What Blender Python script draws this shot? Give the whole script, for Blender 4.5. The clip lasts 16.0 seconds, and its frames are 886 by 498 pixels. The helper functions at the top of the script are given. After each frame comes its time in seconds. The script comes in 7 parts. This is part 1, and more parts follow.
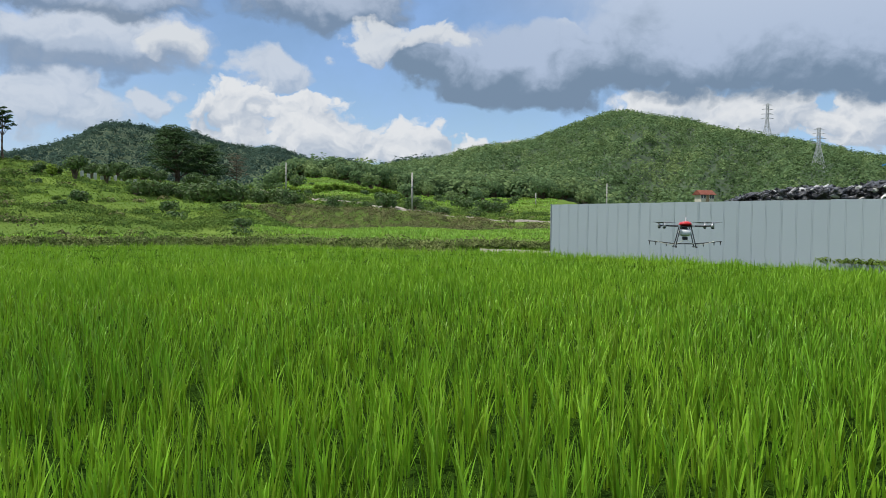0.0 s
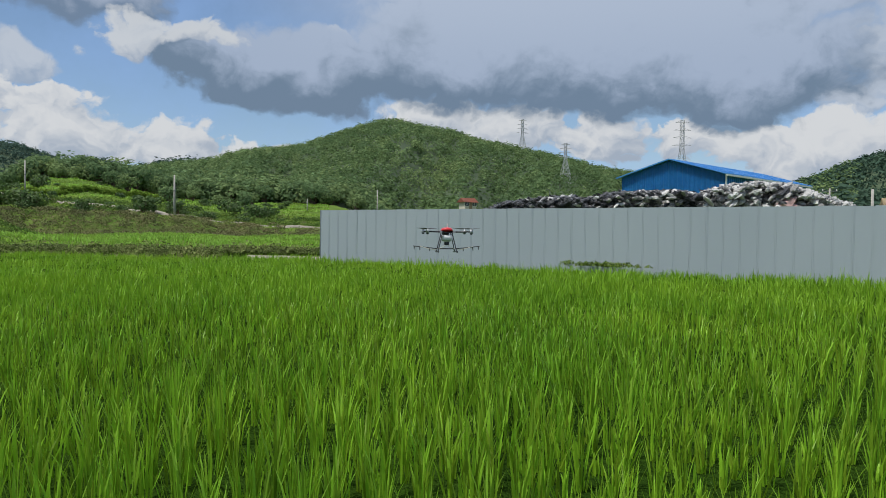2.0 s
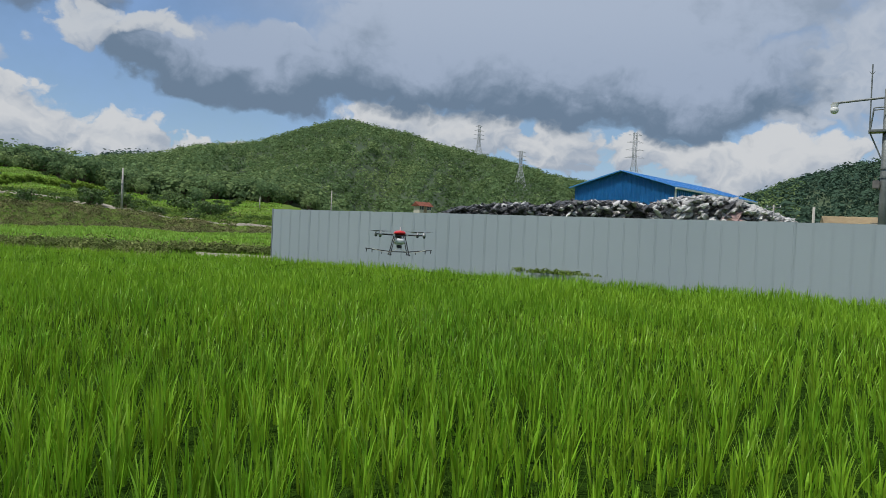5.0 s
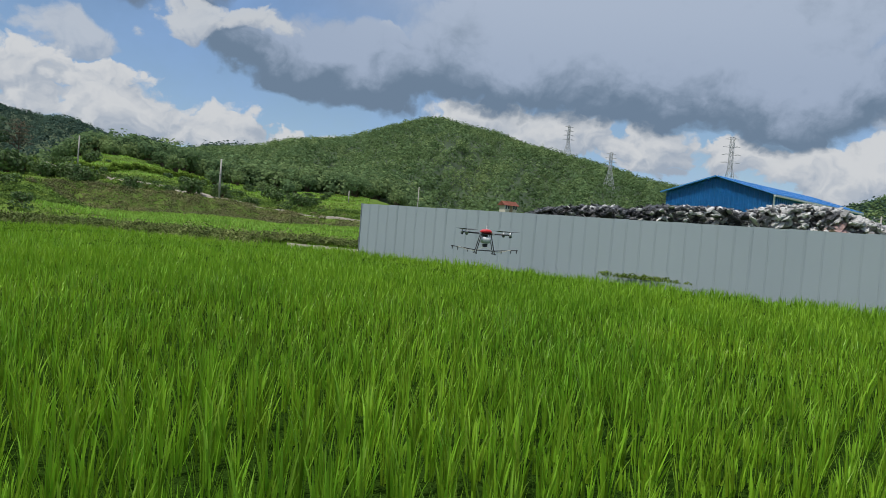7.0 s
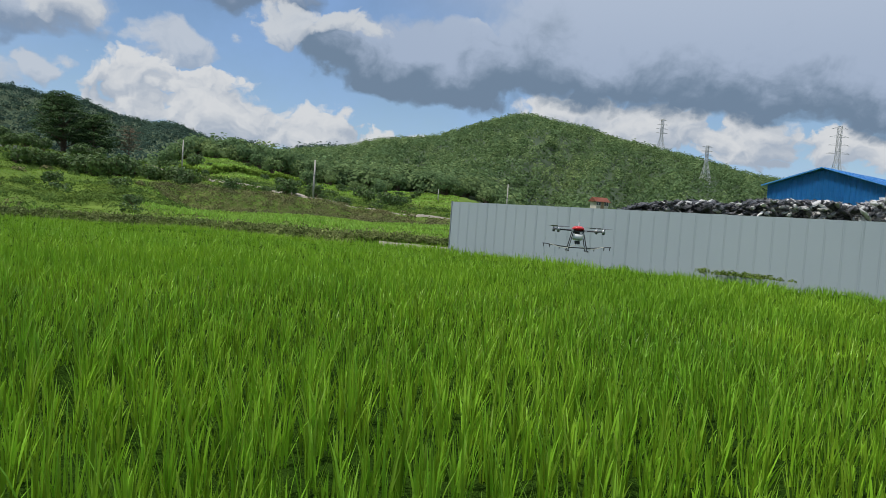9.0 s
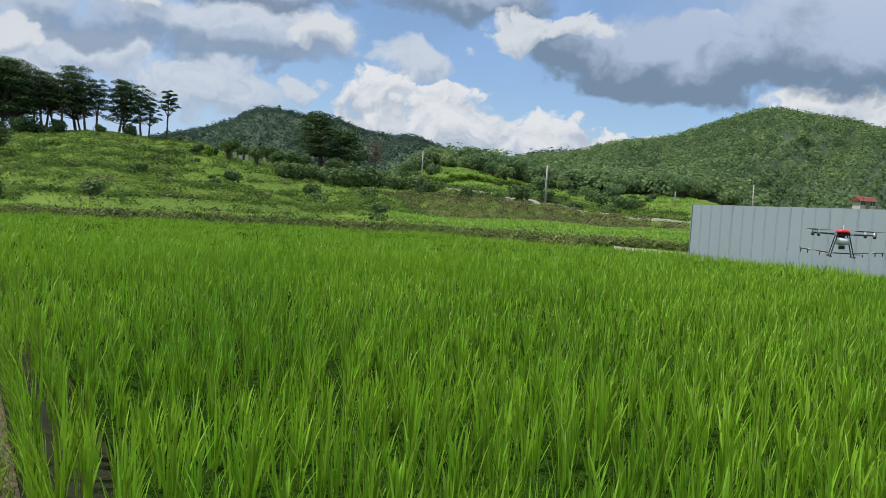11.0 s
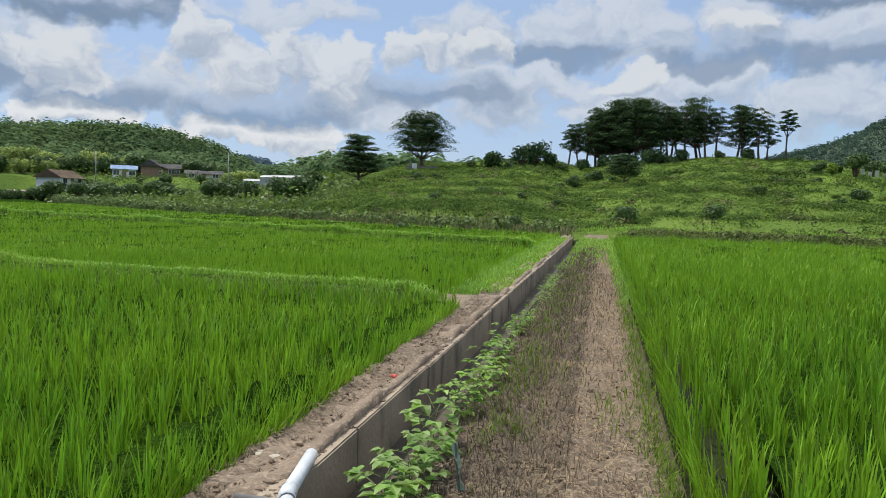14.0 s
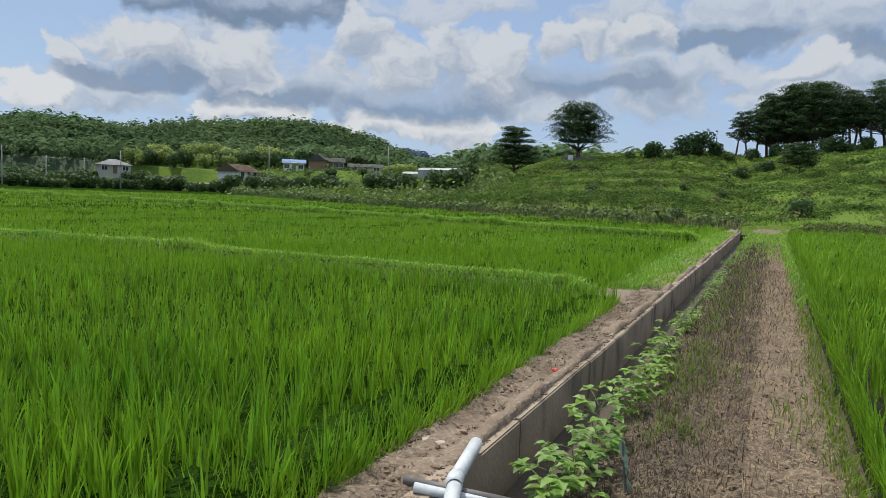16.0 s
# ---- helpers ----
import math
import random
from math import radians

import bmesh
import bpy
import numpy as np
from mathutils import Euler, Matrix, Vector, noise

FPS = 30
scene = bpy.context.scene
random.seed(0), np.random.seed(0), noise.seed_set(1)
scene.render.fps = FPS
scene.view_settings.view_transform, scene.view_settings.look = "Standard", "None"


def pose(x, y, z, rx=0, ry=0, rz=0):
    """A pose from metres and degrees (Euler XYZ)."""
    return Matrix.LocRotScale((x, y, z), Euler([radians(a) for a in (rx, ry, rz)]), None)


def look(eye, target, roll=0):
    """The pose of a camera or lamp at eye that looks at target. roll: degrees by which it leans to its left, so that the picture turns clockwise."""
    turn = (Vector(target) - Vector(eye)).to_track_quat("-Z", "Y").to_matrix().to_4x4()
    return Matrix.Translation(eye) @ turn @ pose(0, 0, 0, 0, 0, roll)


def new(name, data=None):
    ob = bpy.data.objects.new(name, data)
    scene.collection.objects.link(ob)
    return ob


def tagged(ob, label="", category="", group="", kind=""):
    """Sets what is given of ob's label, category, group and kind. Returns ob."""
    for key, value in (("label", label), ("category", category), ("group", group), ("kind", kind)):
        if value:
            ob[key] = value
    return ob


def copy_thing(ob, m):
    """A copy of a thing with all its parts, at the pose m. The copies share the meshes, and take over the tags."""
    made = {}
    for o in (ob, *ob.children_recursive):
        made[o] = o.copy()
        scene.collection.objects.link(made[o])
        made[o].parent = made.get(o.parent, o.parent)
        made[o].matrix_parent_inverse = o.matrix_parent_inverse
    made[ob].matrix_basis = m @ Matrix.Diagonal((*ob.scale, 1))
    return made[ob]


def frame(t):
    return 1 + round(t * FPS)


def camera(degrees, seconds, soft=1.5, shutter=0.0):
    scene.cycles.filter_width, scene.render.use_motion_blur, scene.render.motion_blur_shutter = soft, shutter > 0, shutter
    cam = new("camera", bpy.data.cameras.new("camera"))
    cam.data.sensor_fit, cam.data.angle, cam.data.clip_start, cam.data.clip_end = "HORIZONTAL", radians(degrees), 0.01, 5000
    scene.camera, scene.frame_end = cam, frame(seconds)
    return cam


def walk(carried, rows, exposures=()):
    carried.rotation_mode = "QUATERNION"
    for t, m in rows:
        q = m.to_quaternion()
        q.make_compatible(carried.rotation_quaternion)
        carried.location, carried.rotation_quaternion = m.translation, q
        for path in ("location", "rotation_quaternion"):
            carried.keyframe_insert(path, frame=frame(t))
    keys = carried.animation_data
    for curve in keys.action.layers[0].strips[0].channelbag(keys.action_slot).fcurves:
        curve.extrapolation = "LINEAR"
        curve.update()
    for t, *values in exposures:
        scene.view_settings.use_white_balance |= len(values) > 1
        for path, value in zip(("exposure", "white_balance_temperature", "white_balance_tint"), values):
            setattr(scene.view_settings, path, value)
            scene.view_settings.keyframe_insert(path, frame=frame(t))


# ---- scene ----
# ------------------------------------------------------------ camera
cam = camera(61.05, 16.0, soft=0.75)
walk(cam, [
    (0.0, pose(0.000, 0.420, 1.750, 88.00, -0.45, -0.00)),
    (0.5, pose(0.041, 0.418, 1.750, 88.20, -0.50, -5.61)),
    (1.0, pose(0.060, 0.416, 1.750, 88.25, -0.48, -8.27)),
    (1.5, pose(0.092, 0.410, 1.750, 88.48, -0.48, -12.71)),
    (2.0, pose(0.124, 0.401, 1.750, 88.59, -0.58, -17.23)),
    (2.5, pose(0.148, 0.393, 1.750, 88.72, -0.63, -20.58)),
    (3.0, pose(0.157, 0.389, 1.750, 88.89, -0.86, -22.02)),
    (5.5, pose(0.143, 0.395, 1.750, 88.93, -3.30, -19.84)),
    (6.0, pose(0.131, 0.399, 1.750, 88.78, -3.70, -18.18)),
    (6.5, pose(0.121, 0.402, 1.750, 88.70, -4.09, -16.71)),
    (7.0, pose(0.104, 0.407, 1.750, 88.47, -4.58, -14.29)),
    (7.5, pose(0.090, 0.410, 1.750, 88.23, -4.89, -12.33)),
    (8.0, pose(0.081, 0.412, 1.750, 88.08, -4.77, -11.15)),
    (10.5, pose(-0.030, 0.419, 1.750, 87.32, -3.22, 4.14)),
    (11.0, pose(-0.073, 0.414, 1.750, 87.05, -3.22, 10.01)),
    (11.5, pose(-0.119, 0.403, 1.750, 86.80, -3.09, 16.42)),
    (12.0, pose(-0.160, 0.388, 1.750, 86.76, -2.99, 22.33)),
    (12.5, pose(-0.195, 0.372, 1.750, 86.77, -2.68, 27.64)),
    (13.0, pose(-0.245, 0.341, 1.750, 86.57, -2.22, 35.71)),
    (13.5, pose(-0.304, 0.290, 1.750, 86.52, -2.06, 46.33)),
    (14.0, pose(-0.342, 0.244, 1.750, 86.71, -1.89, 54.48)),
    (14.5, pose(-0.356, 0.224, 1.750, 86.82, -1.74, 57.84)),
    (15.0, pose(-0.364, 0.209, 1.750, 86.79, -1.71, 60.13)),
    (15.5, pose(-0.375, 0.188, 1.750, 86.36, -1.75, 63.37)),
    (16.0, pose(-0.384, 0.170, 1.750, 85.72, -1.94, 66.20)),
], [(0.0, 0.30), (1.5, 0.16), (3.0, -0.03), (8.0, 0.02), (10.5, 0.26), (12.5, 0.34), (14.0, 0.30), (16.0, 0.16)])

# ------------------------------------------------------------ sky and sun
SUN_AZ, SUN_EL = 104.0, 64.0          # degrees left of +y, degrees above the horizon


def nd(tree, kind, operation=None, data_type=None, interpolation_type=None, sky_type=None, feature=None, use_clamp=False):
    node = tree.nodes.new(kind)
    if operation:
        node.operation = operation
    if data_type:
        node.data_type = data_type
    if interpolation_type:
        node.interpolation_type = interpolation_type
    if sky_type:
        node.sky_type = sky_type
    if feature:
        node.feature = feature
    if use_clamp:
        node.use_clamp = True
    return node


def sky_world():
    world = bpy.data.worlds.new("sky")
    scene.world = world
    world.use_nodes = True
    tree = world.node_tree
    tree.nodes.clear()
    link = tree.links.new

    def math_(op, a, b=None, c=None, clamp=False):
        node = nd(tree, "ShaderNodeMath", operation=op, use_clamp=clamp)
        for i, v in enumerate((a, b, c)):
            if v is None:
                continue
            if isinstance(v, (int, float)):
                node.inputs[i].default_value = v
            else:
                link(v, node.inputs[i])
        return node.outputs[0]

    def ramp(v, lo, hi):
        node = nd(tree, "ShaderNodeMapRange", interpolation_type="SMOOTHSTEP")
        link(v, node.inputs["Value"])
        node.inputs["From Min"].default_value, node.inputs["From Max"].default_value = lo, hi
        return node.outputs["Result"]

    def mix(f, a, b):
        node = nd(tree, "ShaderNodeMix", data_type="RGBA")
        for slot, v in ((0, f), (6, a), (7, b)):
            if isinstance(v, tuple):
                node.inputs[slot].default_value = (*v, 1)
            elif isinstance(v, (int, float)):
                node.inputs[slot].default_value = v
            else:
                link(v, node.inputs[slot])
        return node.outputs[2]

    def noise_(vec, scale, detail, rough=0.55, distort=0.0):
        node = nd(tree, "ShaderNodeTexNoise")
        link(vec, node.inputs["Vector"])
        node.inputs["Scale"].default_value, node.inputs["Detail"].default_value = scale, detail
        node.inputs["Roughness"].default_value, node.inputs["Distortion"].default_value = rough, distort
        return node.outputs["Fac"]

    coord = nd(tree, "ShaderNodeTexCoord").outputs["Generated"]
    sep = nd(tree, "ShaderNodeSeparateXYZ")
    link(coord, sep.inputs[0])
    sx, sy, sz = sep.outputs
    az = math_("MULTIPLY", math_("ARCTAN2", math_("MULTIPLY", sx, -1.0), sy), 57.2958)
    el = math_("MULTIPLY", math_("ARCSINE", sz), 57.2958)

    def plane(a, e):
        node = nd(tree, "ShaderNodeCombineXYZ")
        link(math_("DIVIDE", a, 10.0), node.inputs[0])
        link(math_("DIVIDE", e, 8.5), node.inputs[1])
        return node.outputs[0]

    # the outlines wander by a degree or so
    flat = plane(az, el)
    wn = nd(tree, "ShaderNodeTexNoise")
    link(flat, wn.inputs["Vector"])
    wn.inputs["Scale"].default_value, wn.inputs["Detail"].default_value = 2.6, 6
    wsep = nd(tree, "ShaderNodeSeparateColor")
    link(wn.outputs["Color"], wsep.inputs[0])
    azw = math_("ADD", az, math_("MULTIPLY", math_("SUBTRACT", wsep.outputs[0], 0.5), 7.0))
    elw = math_("ADD", el, math_("MULTIPLY", math_("SUBTRACT", wsep.outputs[1], 0.5), 4.5))
    soft = noise_(flat, 0.9, 5, 0.55)
    lump = noise_(flat, 9.0, 7, 0.62)

    def billow(a, e):
        """Rounded heaps at four sizes, about zero on average."""
        vec, total = plane(a, e), None
        for scale, weight in ((1.9, 0.40), (4.3, 0.30), (9.5, 0.20), (21.0, 0.10)):
            node = nd(tree, "ShaderNodeTexVoronoi", feature="F1")
            link(vec, node.inputs["Vector"])
            node.inputs["Scale"].default_value = scale
            g = math_("MULTIPLY", math_("SUBTRACT", 0.32, math_("MULTIPLY", node.outputs["Distance"], node.outputs["Distance"])), 1.6 * weight)
            total = g if total is None else math_("ADD", total, g)
        return math_("ADD", total, math_("MULTIPLY", math_("SUBTRACT", lump, 0.5), 0.30))

    heap = billow(azw, elw)
    relief = math_("SUBTRACT", heap, billow(math_("ADD", azw, 0.55), math_("ADD", elw, 0.75)))

    def blobs(rows, up=0.0, side=0.0):
        total = None
        for a0, e0, ra, re in rows:
            da = math_("MULTIPLY", math_("SUBTRACT", azw, a0 - side), 1 / ra)
            de = math_("MULTIPLY", math_("SUBTRACT", elw, e0 - up), 1 / re)
            g = math_("MULTIPLY_ADD", de, de, math_("MULTIPLY", da, da))
            total = g if total is None else math_("MINIMUM", total, g)
        return math_("SUBTRACT", 1.0, total)

    def cumulus(col, rows, keen, lit, shade, full=1.0):
        """Heaped cloud: bright where it faces up, grey along its base and in its folds."""
        body = blobs(rows)
        mask = ramp(math_("MULTIPLY_ADD", heap, 1.25, body), 0.06 - keen, 0.22 + keen)
        up = math_("SUBTRACT", body, blobs(rows, 1.1, 0.5))
        tone = math_("ADD", math_("MULTIPLY_ADD", up, 0.34, 0.56), math_("MULTIPLY_ADD", relief, 0.75, math_("MULTIPLY", math_("SUBTRACT", soft, 0.5), 0.8)))
        return mix(math_("MULTIPLY", mask, full), col, mix(ramp(tone, 0.10, 0.92), shade, lit))

    def bank(col, rows, rise, dark, pale, keen, full=1.0):
        """Broad grey cloud, darkest along its base."""
        body = math_("MULTIPLY_ADD", heap, 0.65, blobs(rows))
        mask = ramp(body, -0.10 - keen, 0.12 + keen)
        over = math_("ADD", math_("MULTIPLY_ADD", heap, 0.55, blobs(rows, -rise)), math_("MULTIPLY", math_("SUBTRACT", soft, 0.5), 1.6))
        tone = mix(ramp(math_("ADD", math_("MULTIPLY", math_("SUBTRACT", noise_(flat, 2.4, 8, 0.62, 0.4), 0.5), 2.2), math_("MULTIPLY_ADD", relief, 0.35, over)), -0.75, 0.75), dark, pale)
        return mix(math_("MULTIPLY", mask, full), col, tone)

    sky = nd(tree, "ShaderNodeTexSky", sky_type="NISHITA")
    sky.sun_disc, sky.sun_elevation, sky.sun_rotation = False, radians(SUN_EL), radians(-SUN_AZ)
    sky.air_density, sky.dust_density, sky.ozone_density = 1.0, 0.4, 4.0
    skyc = nd(tree, "ShaderNodeVectorMath", operation="SCALE")
    link(sky.outputs[0], skyc.inputs[0])
    skyc.inputs["Scale"].default_value = 0.10
    # thin veil over the blue, thicker towards the west and the horizon
    veil = math_("ADD", ramp(noise_(flat, 0.8, 6, 0.6), 0.30, 0.72), math_("ADD", math_("MULTIPLY", ramp(az, 14.0, 40.0), 0.35), math_("MULTIPLY", ramp(el, 9.0, 2.0), 0.3)), clamp=True)
    col = mix(math_("MULTIPLY", veil, 0.40), skyc.outputs[0], (0.28, 0.45, 0.80))
    col = mix(math_("MULTIPLY", ramp(az, 16.0, 40.0), 0.5), col, (0.37, 0.455, 0.60))
    col = cumulus(col, CLOUD_FAINT, 0.35, (0.50, 0.54, 0.60), (0.31, 0.375, 0.475), 0.85)
    col = cumulus(col, CLOUD_WHITE, 0.10, (0.61, 0.63, 0.655), (0.335, 0.395, 0.485))
    col = bank(col, CLOUD_GREY, 2.6, (0.150, 0.215, 0.305), (0.335, 0.41, 0.54), 0.18)
    col = mix(math_("MULTIPLY", math_("MULTIPLY", ramp(el, 10.5, 18.0), ramp(az, 2.0, -14.0)), 0.45), col, (0.46, 0.53, 0.645))
    col = bank(col, CLOUD_DARK, 1.2, (0.15, 0.21, 0.30), (0.36, 0.42, 0.52), 0.22, 0.9)
    col = bank(col, CLOUD_BASE, 1.4, (0.17, 0.24, 0.35), (0.33, 0.40, 0.51), 0.45, 0.75)
    col = cumulus(col, CLOUD_FRONT, 0.20, (0.55, 0.58, 0.615), (0.30, 0.36, 0.455), 0.92)
    # broken bright cloud overhead
    over = mix(ramp(soft, 0.40, 0.62), (0.48, 0.58, 0.77), (0.92, 0.93, 0.95))
    col = mix(ramp(el, 18.0, 42.0), col, over)
    back = nd(tree, "ShaderNodeBackground")
    link(col, back.inputs["Color"])
    back.inputs["Strength"].default_value = 1.0
    out = nd(tree, "ShaderNodeOutputWorld")
    link(back.outputs[0], out.inputs["Surface"])


# heaps and banks of cloud: degrees left of north, degrees up, half width, half height
CLOUD_WHITE = [
    (15.5, 7.6, 3.8, 2.5), (10.0, 6.9, 4.4, 2.6), (3.5, 5.9, 5.0, 2.2), (-3.0, 5.3, 5.0, 1.3),
    (-17.5, 8.8, 5.0, 1.8), (-23.5, 7.6, 4.0, 1.9), (-29.0, 7.0, 3.8, 2.0), (-34.5, 6.4, 4.0, 1.3), (-41.0, 5.8, 4.2, 1.6), (-46.0, 6.6, 4.0, 2.0),
    (72.5, 5.0, 4.0, 1.2), (66.0, 4.9, 4.0, 1.5), (94.5, 6.4, 2.0, 0.8), (81.0, 5.6, 5.0, 0.9),
]
CLOUD_FAINT = [
    (51.5, 8.4, 5.5, 2.6), (42.0, 13.0, 6.5, 2.6), (33.5, 13.0, 4.0, 2.0), (53.0, 13.0, 4.0, 2.0), (28.0, 8.0, 5.0, 2.2), (40.5, 7.4, 5.0, 1.8), (90.0, 6.2, 6.0, 1.6), (-51.0, 12.5, 6.0, 4.4), (60.0, 7.0, 5.0, 1.6), (46.0, 9.6, 4.0, 1.2), (-56.0, 7.0, 6.0, 3.0), (12.2, 11.2, 3.6, 1.6), (26.0, 12.2, 6.5, 2.2), (20.5, 12.0, 3.8, 2.0), (21.5, 8.5, 1.8, 0.9), (74.0, 8.0, 5.0, 2.4), (84.0, 9.0, 8.0, 2.6), (36.0, 9.5, 5.0, 1.6), (67.0, 13.6, 6.0, 1.4), (-9.2, 14.3, 1.6, 0.8), (-45.5, 9.2, 1.8, 1.2),
]
CLOUD_GREY = [
    (-1.5, 12.2, 5.5, 2.1), (-9.0, 11.9, 9.5, 3.1), (-20.0, 13.4, 11.0, 4.2), (-30.0, 13.0, 12.0, 4.6), (-39.0, 11.6, 7.5, 4.4), (-30.0, 17.5, 22.0, 4.0), (-4.5, 10.6, 5.5, 2.0),
]
CLOUD_DARK = [
    (82.5, 13.9, 9.0, 2.5), (9.0, 16.2, 6.5, 2.2), (25.0, 15.6, 7.5, 2.2), (91.0, 15.0, 6.0, 1.6),
]
CLOUD_BASE = [
    (68.5, 6.8, 7.5, 1.5), (79.0, 7.2, 5.0, 1.3), (55.0, 8.4, 6.0, 1.3), (63.0, 8.2, 4.0, 1.3), (88.0, 7.4, 5.0, 1.0), (25.0, 10.8, 7.0, 1.0), (35.0, 11.0, 5.0, 1.0), (46.0, 11.4, 5.0, 0.9),
]
CLOUD_FRONT = [
    (5.4, 13.4, 3.0, 1.5), (0.4, 13.6, 2.8, 1.1), (19.4, 12.3, 2.2, 1.2), 
    (72.3, 11.4, 2.4, 1.9), (71.0, 9.5, 4.2, 1.9), (66.3, 10.6, 2.8, 2.3), (62.5, 9.4, 2.6, 2.3), (57.0, 11.2, 3.2, 1.7), (52.0, 11.5, 2.8, 1.5), (87.8, 9.2, 3.8, 1.7), (81.5, 8.8, 3.8, 2.0), (92.4, 8.4, 1.3, 0.9), (40.3, 9.6, 2.4, 1.0), (33.6, 12.9, 2.2, 1.1),
]
sky_world()

sun = new("sun", bpy.data.lights.new("sun", "SUN"))
sun.data.energy, sun.data.angle, sun.data.color = 3.6, radians(4), (1.0, 0.95, 0.87)
sun.matrix_world = look(
    (-math.sin(radians(SUN_AZ)) * math.cos(radians(SUN_EL)), math.cos(radians(SUN_AZ)) * math.cos(radians(SUN_EL)), math.sin(radians(SUN_EL))),
    (0, 0, 0))

# ------------------------------------------------------------ materials
MATS = {}


def surface(name, base, other, scale=3.0, rough=0.8, bump=0.3, fine=40.0, metal=0.0, island=0.0, leaf=0.0, third=None, spec=0.5):
    """A procedural surface: two colours by broad noise, a finer grain over it, relief, and some change from piece to piece."""
    mat = bpy.data.materials.new(name)
    mat.use_nodes = True
    tree = mat.node_tree
    link = tree.links.new
    bsdf = tree.nodes["Principled BSDF"]
    out = tree.nodes["Material Output"]
    pos = nd(tree, "ShaderNodeNewGeometry")
    n1 = nd(tree, "ShaderNodeTexNoise")
    n1.inputs["Scale"].default_value, n1.inputs["Detail"].default_value = scale, 5
    n2 = nd(tree, "ShaderNodeTexNoise")
    n2.inputs["Scale"].default_value, n2.inputs["Detail"].default_value = fine, 4
    link(pos.outputs["Position"], n1.inputs["Vector"])
    link(pos.outputs["Position"], n2.inputs["Vector"])
    r1 = nd(tree, "ShaderNodeMapRange")
    r1.inputs["From Min"].default_value, r1.inputs["From Max"].default_value = 0.35, 0.65
    link(n1.outputs["Fac"], r1.inputs["Value"])
    m1 = nd(tree, "ShaderNodeMix", data_type="RGBA")
    m1.inputs[6].default_value, m1.inputs[7].default_value = (*base, 1), (*other, 1)
    link(r1.outputs[0], m1.inputs[0])
    col = m1.outputs[2]
    if third:
        r2 = nd(tree, "ShaderNodeMapRange")
        r2.inputs["From Min"].default_value, r2.inputs["From Max"].default_value = 0.52, 0.68
        link(n2.outputs["Fac"], r2.inputs["Value"])
        m2 = nd(tree, "ShaderNodeMix", data_type="RGBA")
        link(r2.outputs[0], m2.inputs[0])
        link(col, m2.inputs[6])
        m2.inputs[7].default_value = (*third, 1)
        col = m2.outputs[2]
    vary = nd(tree, "ShaderNodeHueSaturation")
    link(col, vary.inputs["Color"])
    val = nd(tree, "ShaderNodeMapRange")
    val.inputs["To Min"].default_value, val.inputs["To Max"].default_value = 0.78, 1.22
    link(n2.outputs["Fac"], val.inputs["Value"])
    if island:
        add = nd(tree, "ShaderNodeMath", operation="MULTIPLY_ADD")
        sub = nd(tree, "ShaderNodeMath", operation="SUBTRACT")
        sub.inputs[1].default_value = 0.5
        link(pos.outputs["Random Per Island"], sub.inputs[0])
        link(sub.outputs[0], add.inputs[0])
        add.inputs[1].default_value = island
        link(val.outputs[0], add.inputs[2])
        link(add.outputs[0], vary.inputs["Value"])
        hue = nd(tree, "ShaderNodeMath", operation="MULTIPLY_ADD")
        link(sub.outputs[0], hue.inputs[0])
        hue.inputs[1].default_value, hue.inputs[2].default_value = island * 0.022, 0.5
        link(hue.outputs[0], vary.inputs["Hue"])
    else:
        link(val.outputs[0], vary.inputs["Value"])
    link(vary.outputs[0], bsdf.inputs["Base Color"])
    bsdf.inputs["Roughness"].default_value, bsdf.inputs["Metallic"].default_value = rough, metal
    bsdf.inputs["Specular IOR Level"].default_value = spec
    if bump:
        b = nd(tree, "ShaderNodeBump")
        b.inputs["Strength"].default_value, b.inputs["Distance"].default_value = bump, 0.02 if fine > 15 else 0.3
        link(n2.outputs["Fac"], b.inputs["Height"])
        link(b.outputs[0], bsdf.inputs["Normal"])
    if leaf:
        trans = nd(tree, "ShaderNodeBsdfTranslucent")
        link(vary.outputs[0], trans.inputs["Color"])
        ms = nd(tree, "ShaderNodeMixShader")
        ms.inputs[0].default_value = leaf
        link(bsdf.outputs[0], ms.inputs[1])
        link(trans.outputs[0], ms.inputs[2])
        link(ms.outputs[0], out.inputs["Surface"])
    MATS[name] = mat
    return mat


def stained(name, base, other, streak):
    """Weathered cast concrete: blotches, pitting and dark streaks that run down it."""
    mat = surface(name, base, other, 1.3, 0.92, 0.5, 24.0)
    tree = mat.node_tree
    bsdf = tree.nodes["Principled BSDF"]
    old = bsdf.inputs["Base Color"].links[0].from_socket
    pos = nd(tree, "ShaderNodeNewGeometry")
    scale = nd(tree, "ShaderNodeVectorMath", operation="MULTIPLY")
    scale.inputs[1].default_value = (2.6, 2.6, 1.5)
    tree.links.new(pos.outputs["Position"], scale.inputs[0])
    tex = nd(tree, "ShaderNodeTexNoise")
    tex.inputs["Scale"].default_value, tex.inputs["Detail"].default_value = 1.0, 6
    tree.links.new(scale.outputs[0], tex.inputs["Vector"])
    rng = nd(tree, "ShaderNodeMapRange", interpolation_type="SMOOTHSTEP")
    rng.inputs["From Min"].default_value, rng.inputs["From Max"].default_value = 0.50, 0.76
    tree.links.new(tex.outputs["Fac"], rng.inputs["Value"])
    m = nd(tree, "ShaderNodeMix", data_type="RGBA")
    tree.links.new(rng.outputs[0], m.inputs[0])
    tree.links.new(old, m.inputs[6])
    m.inputs[7].default_value = (*streak, 1)
    tree.links.new(m.outputs[2], bsdf.inputs["Base Color"])
    return mat


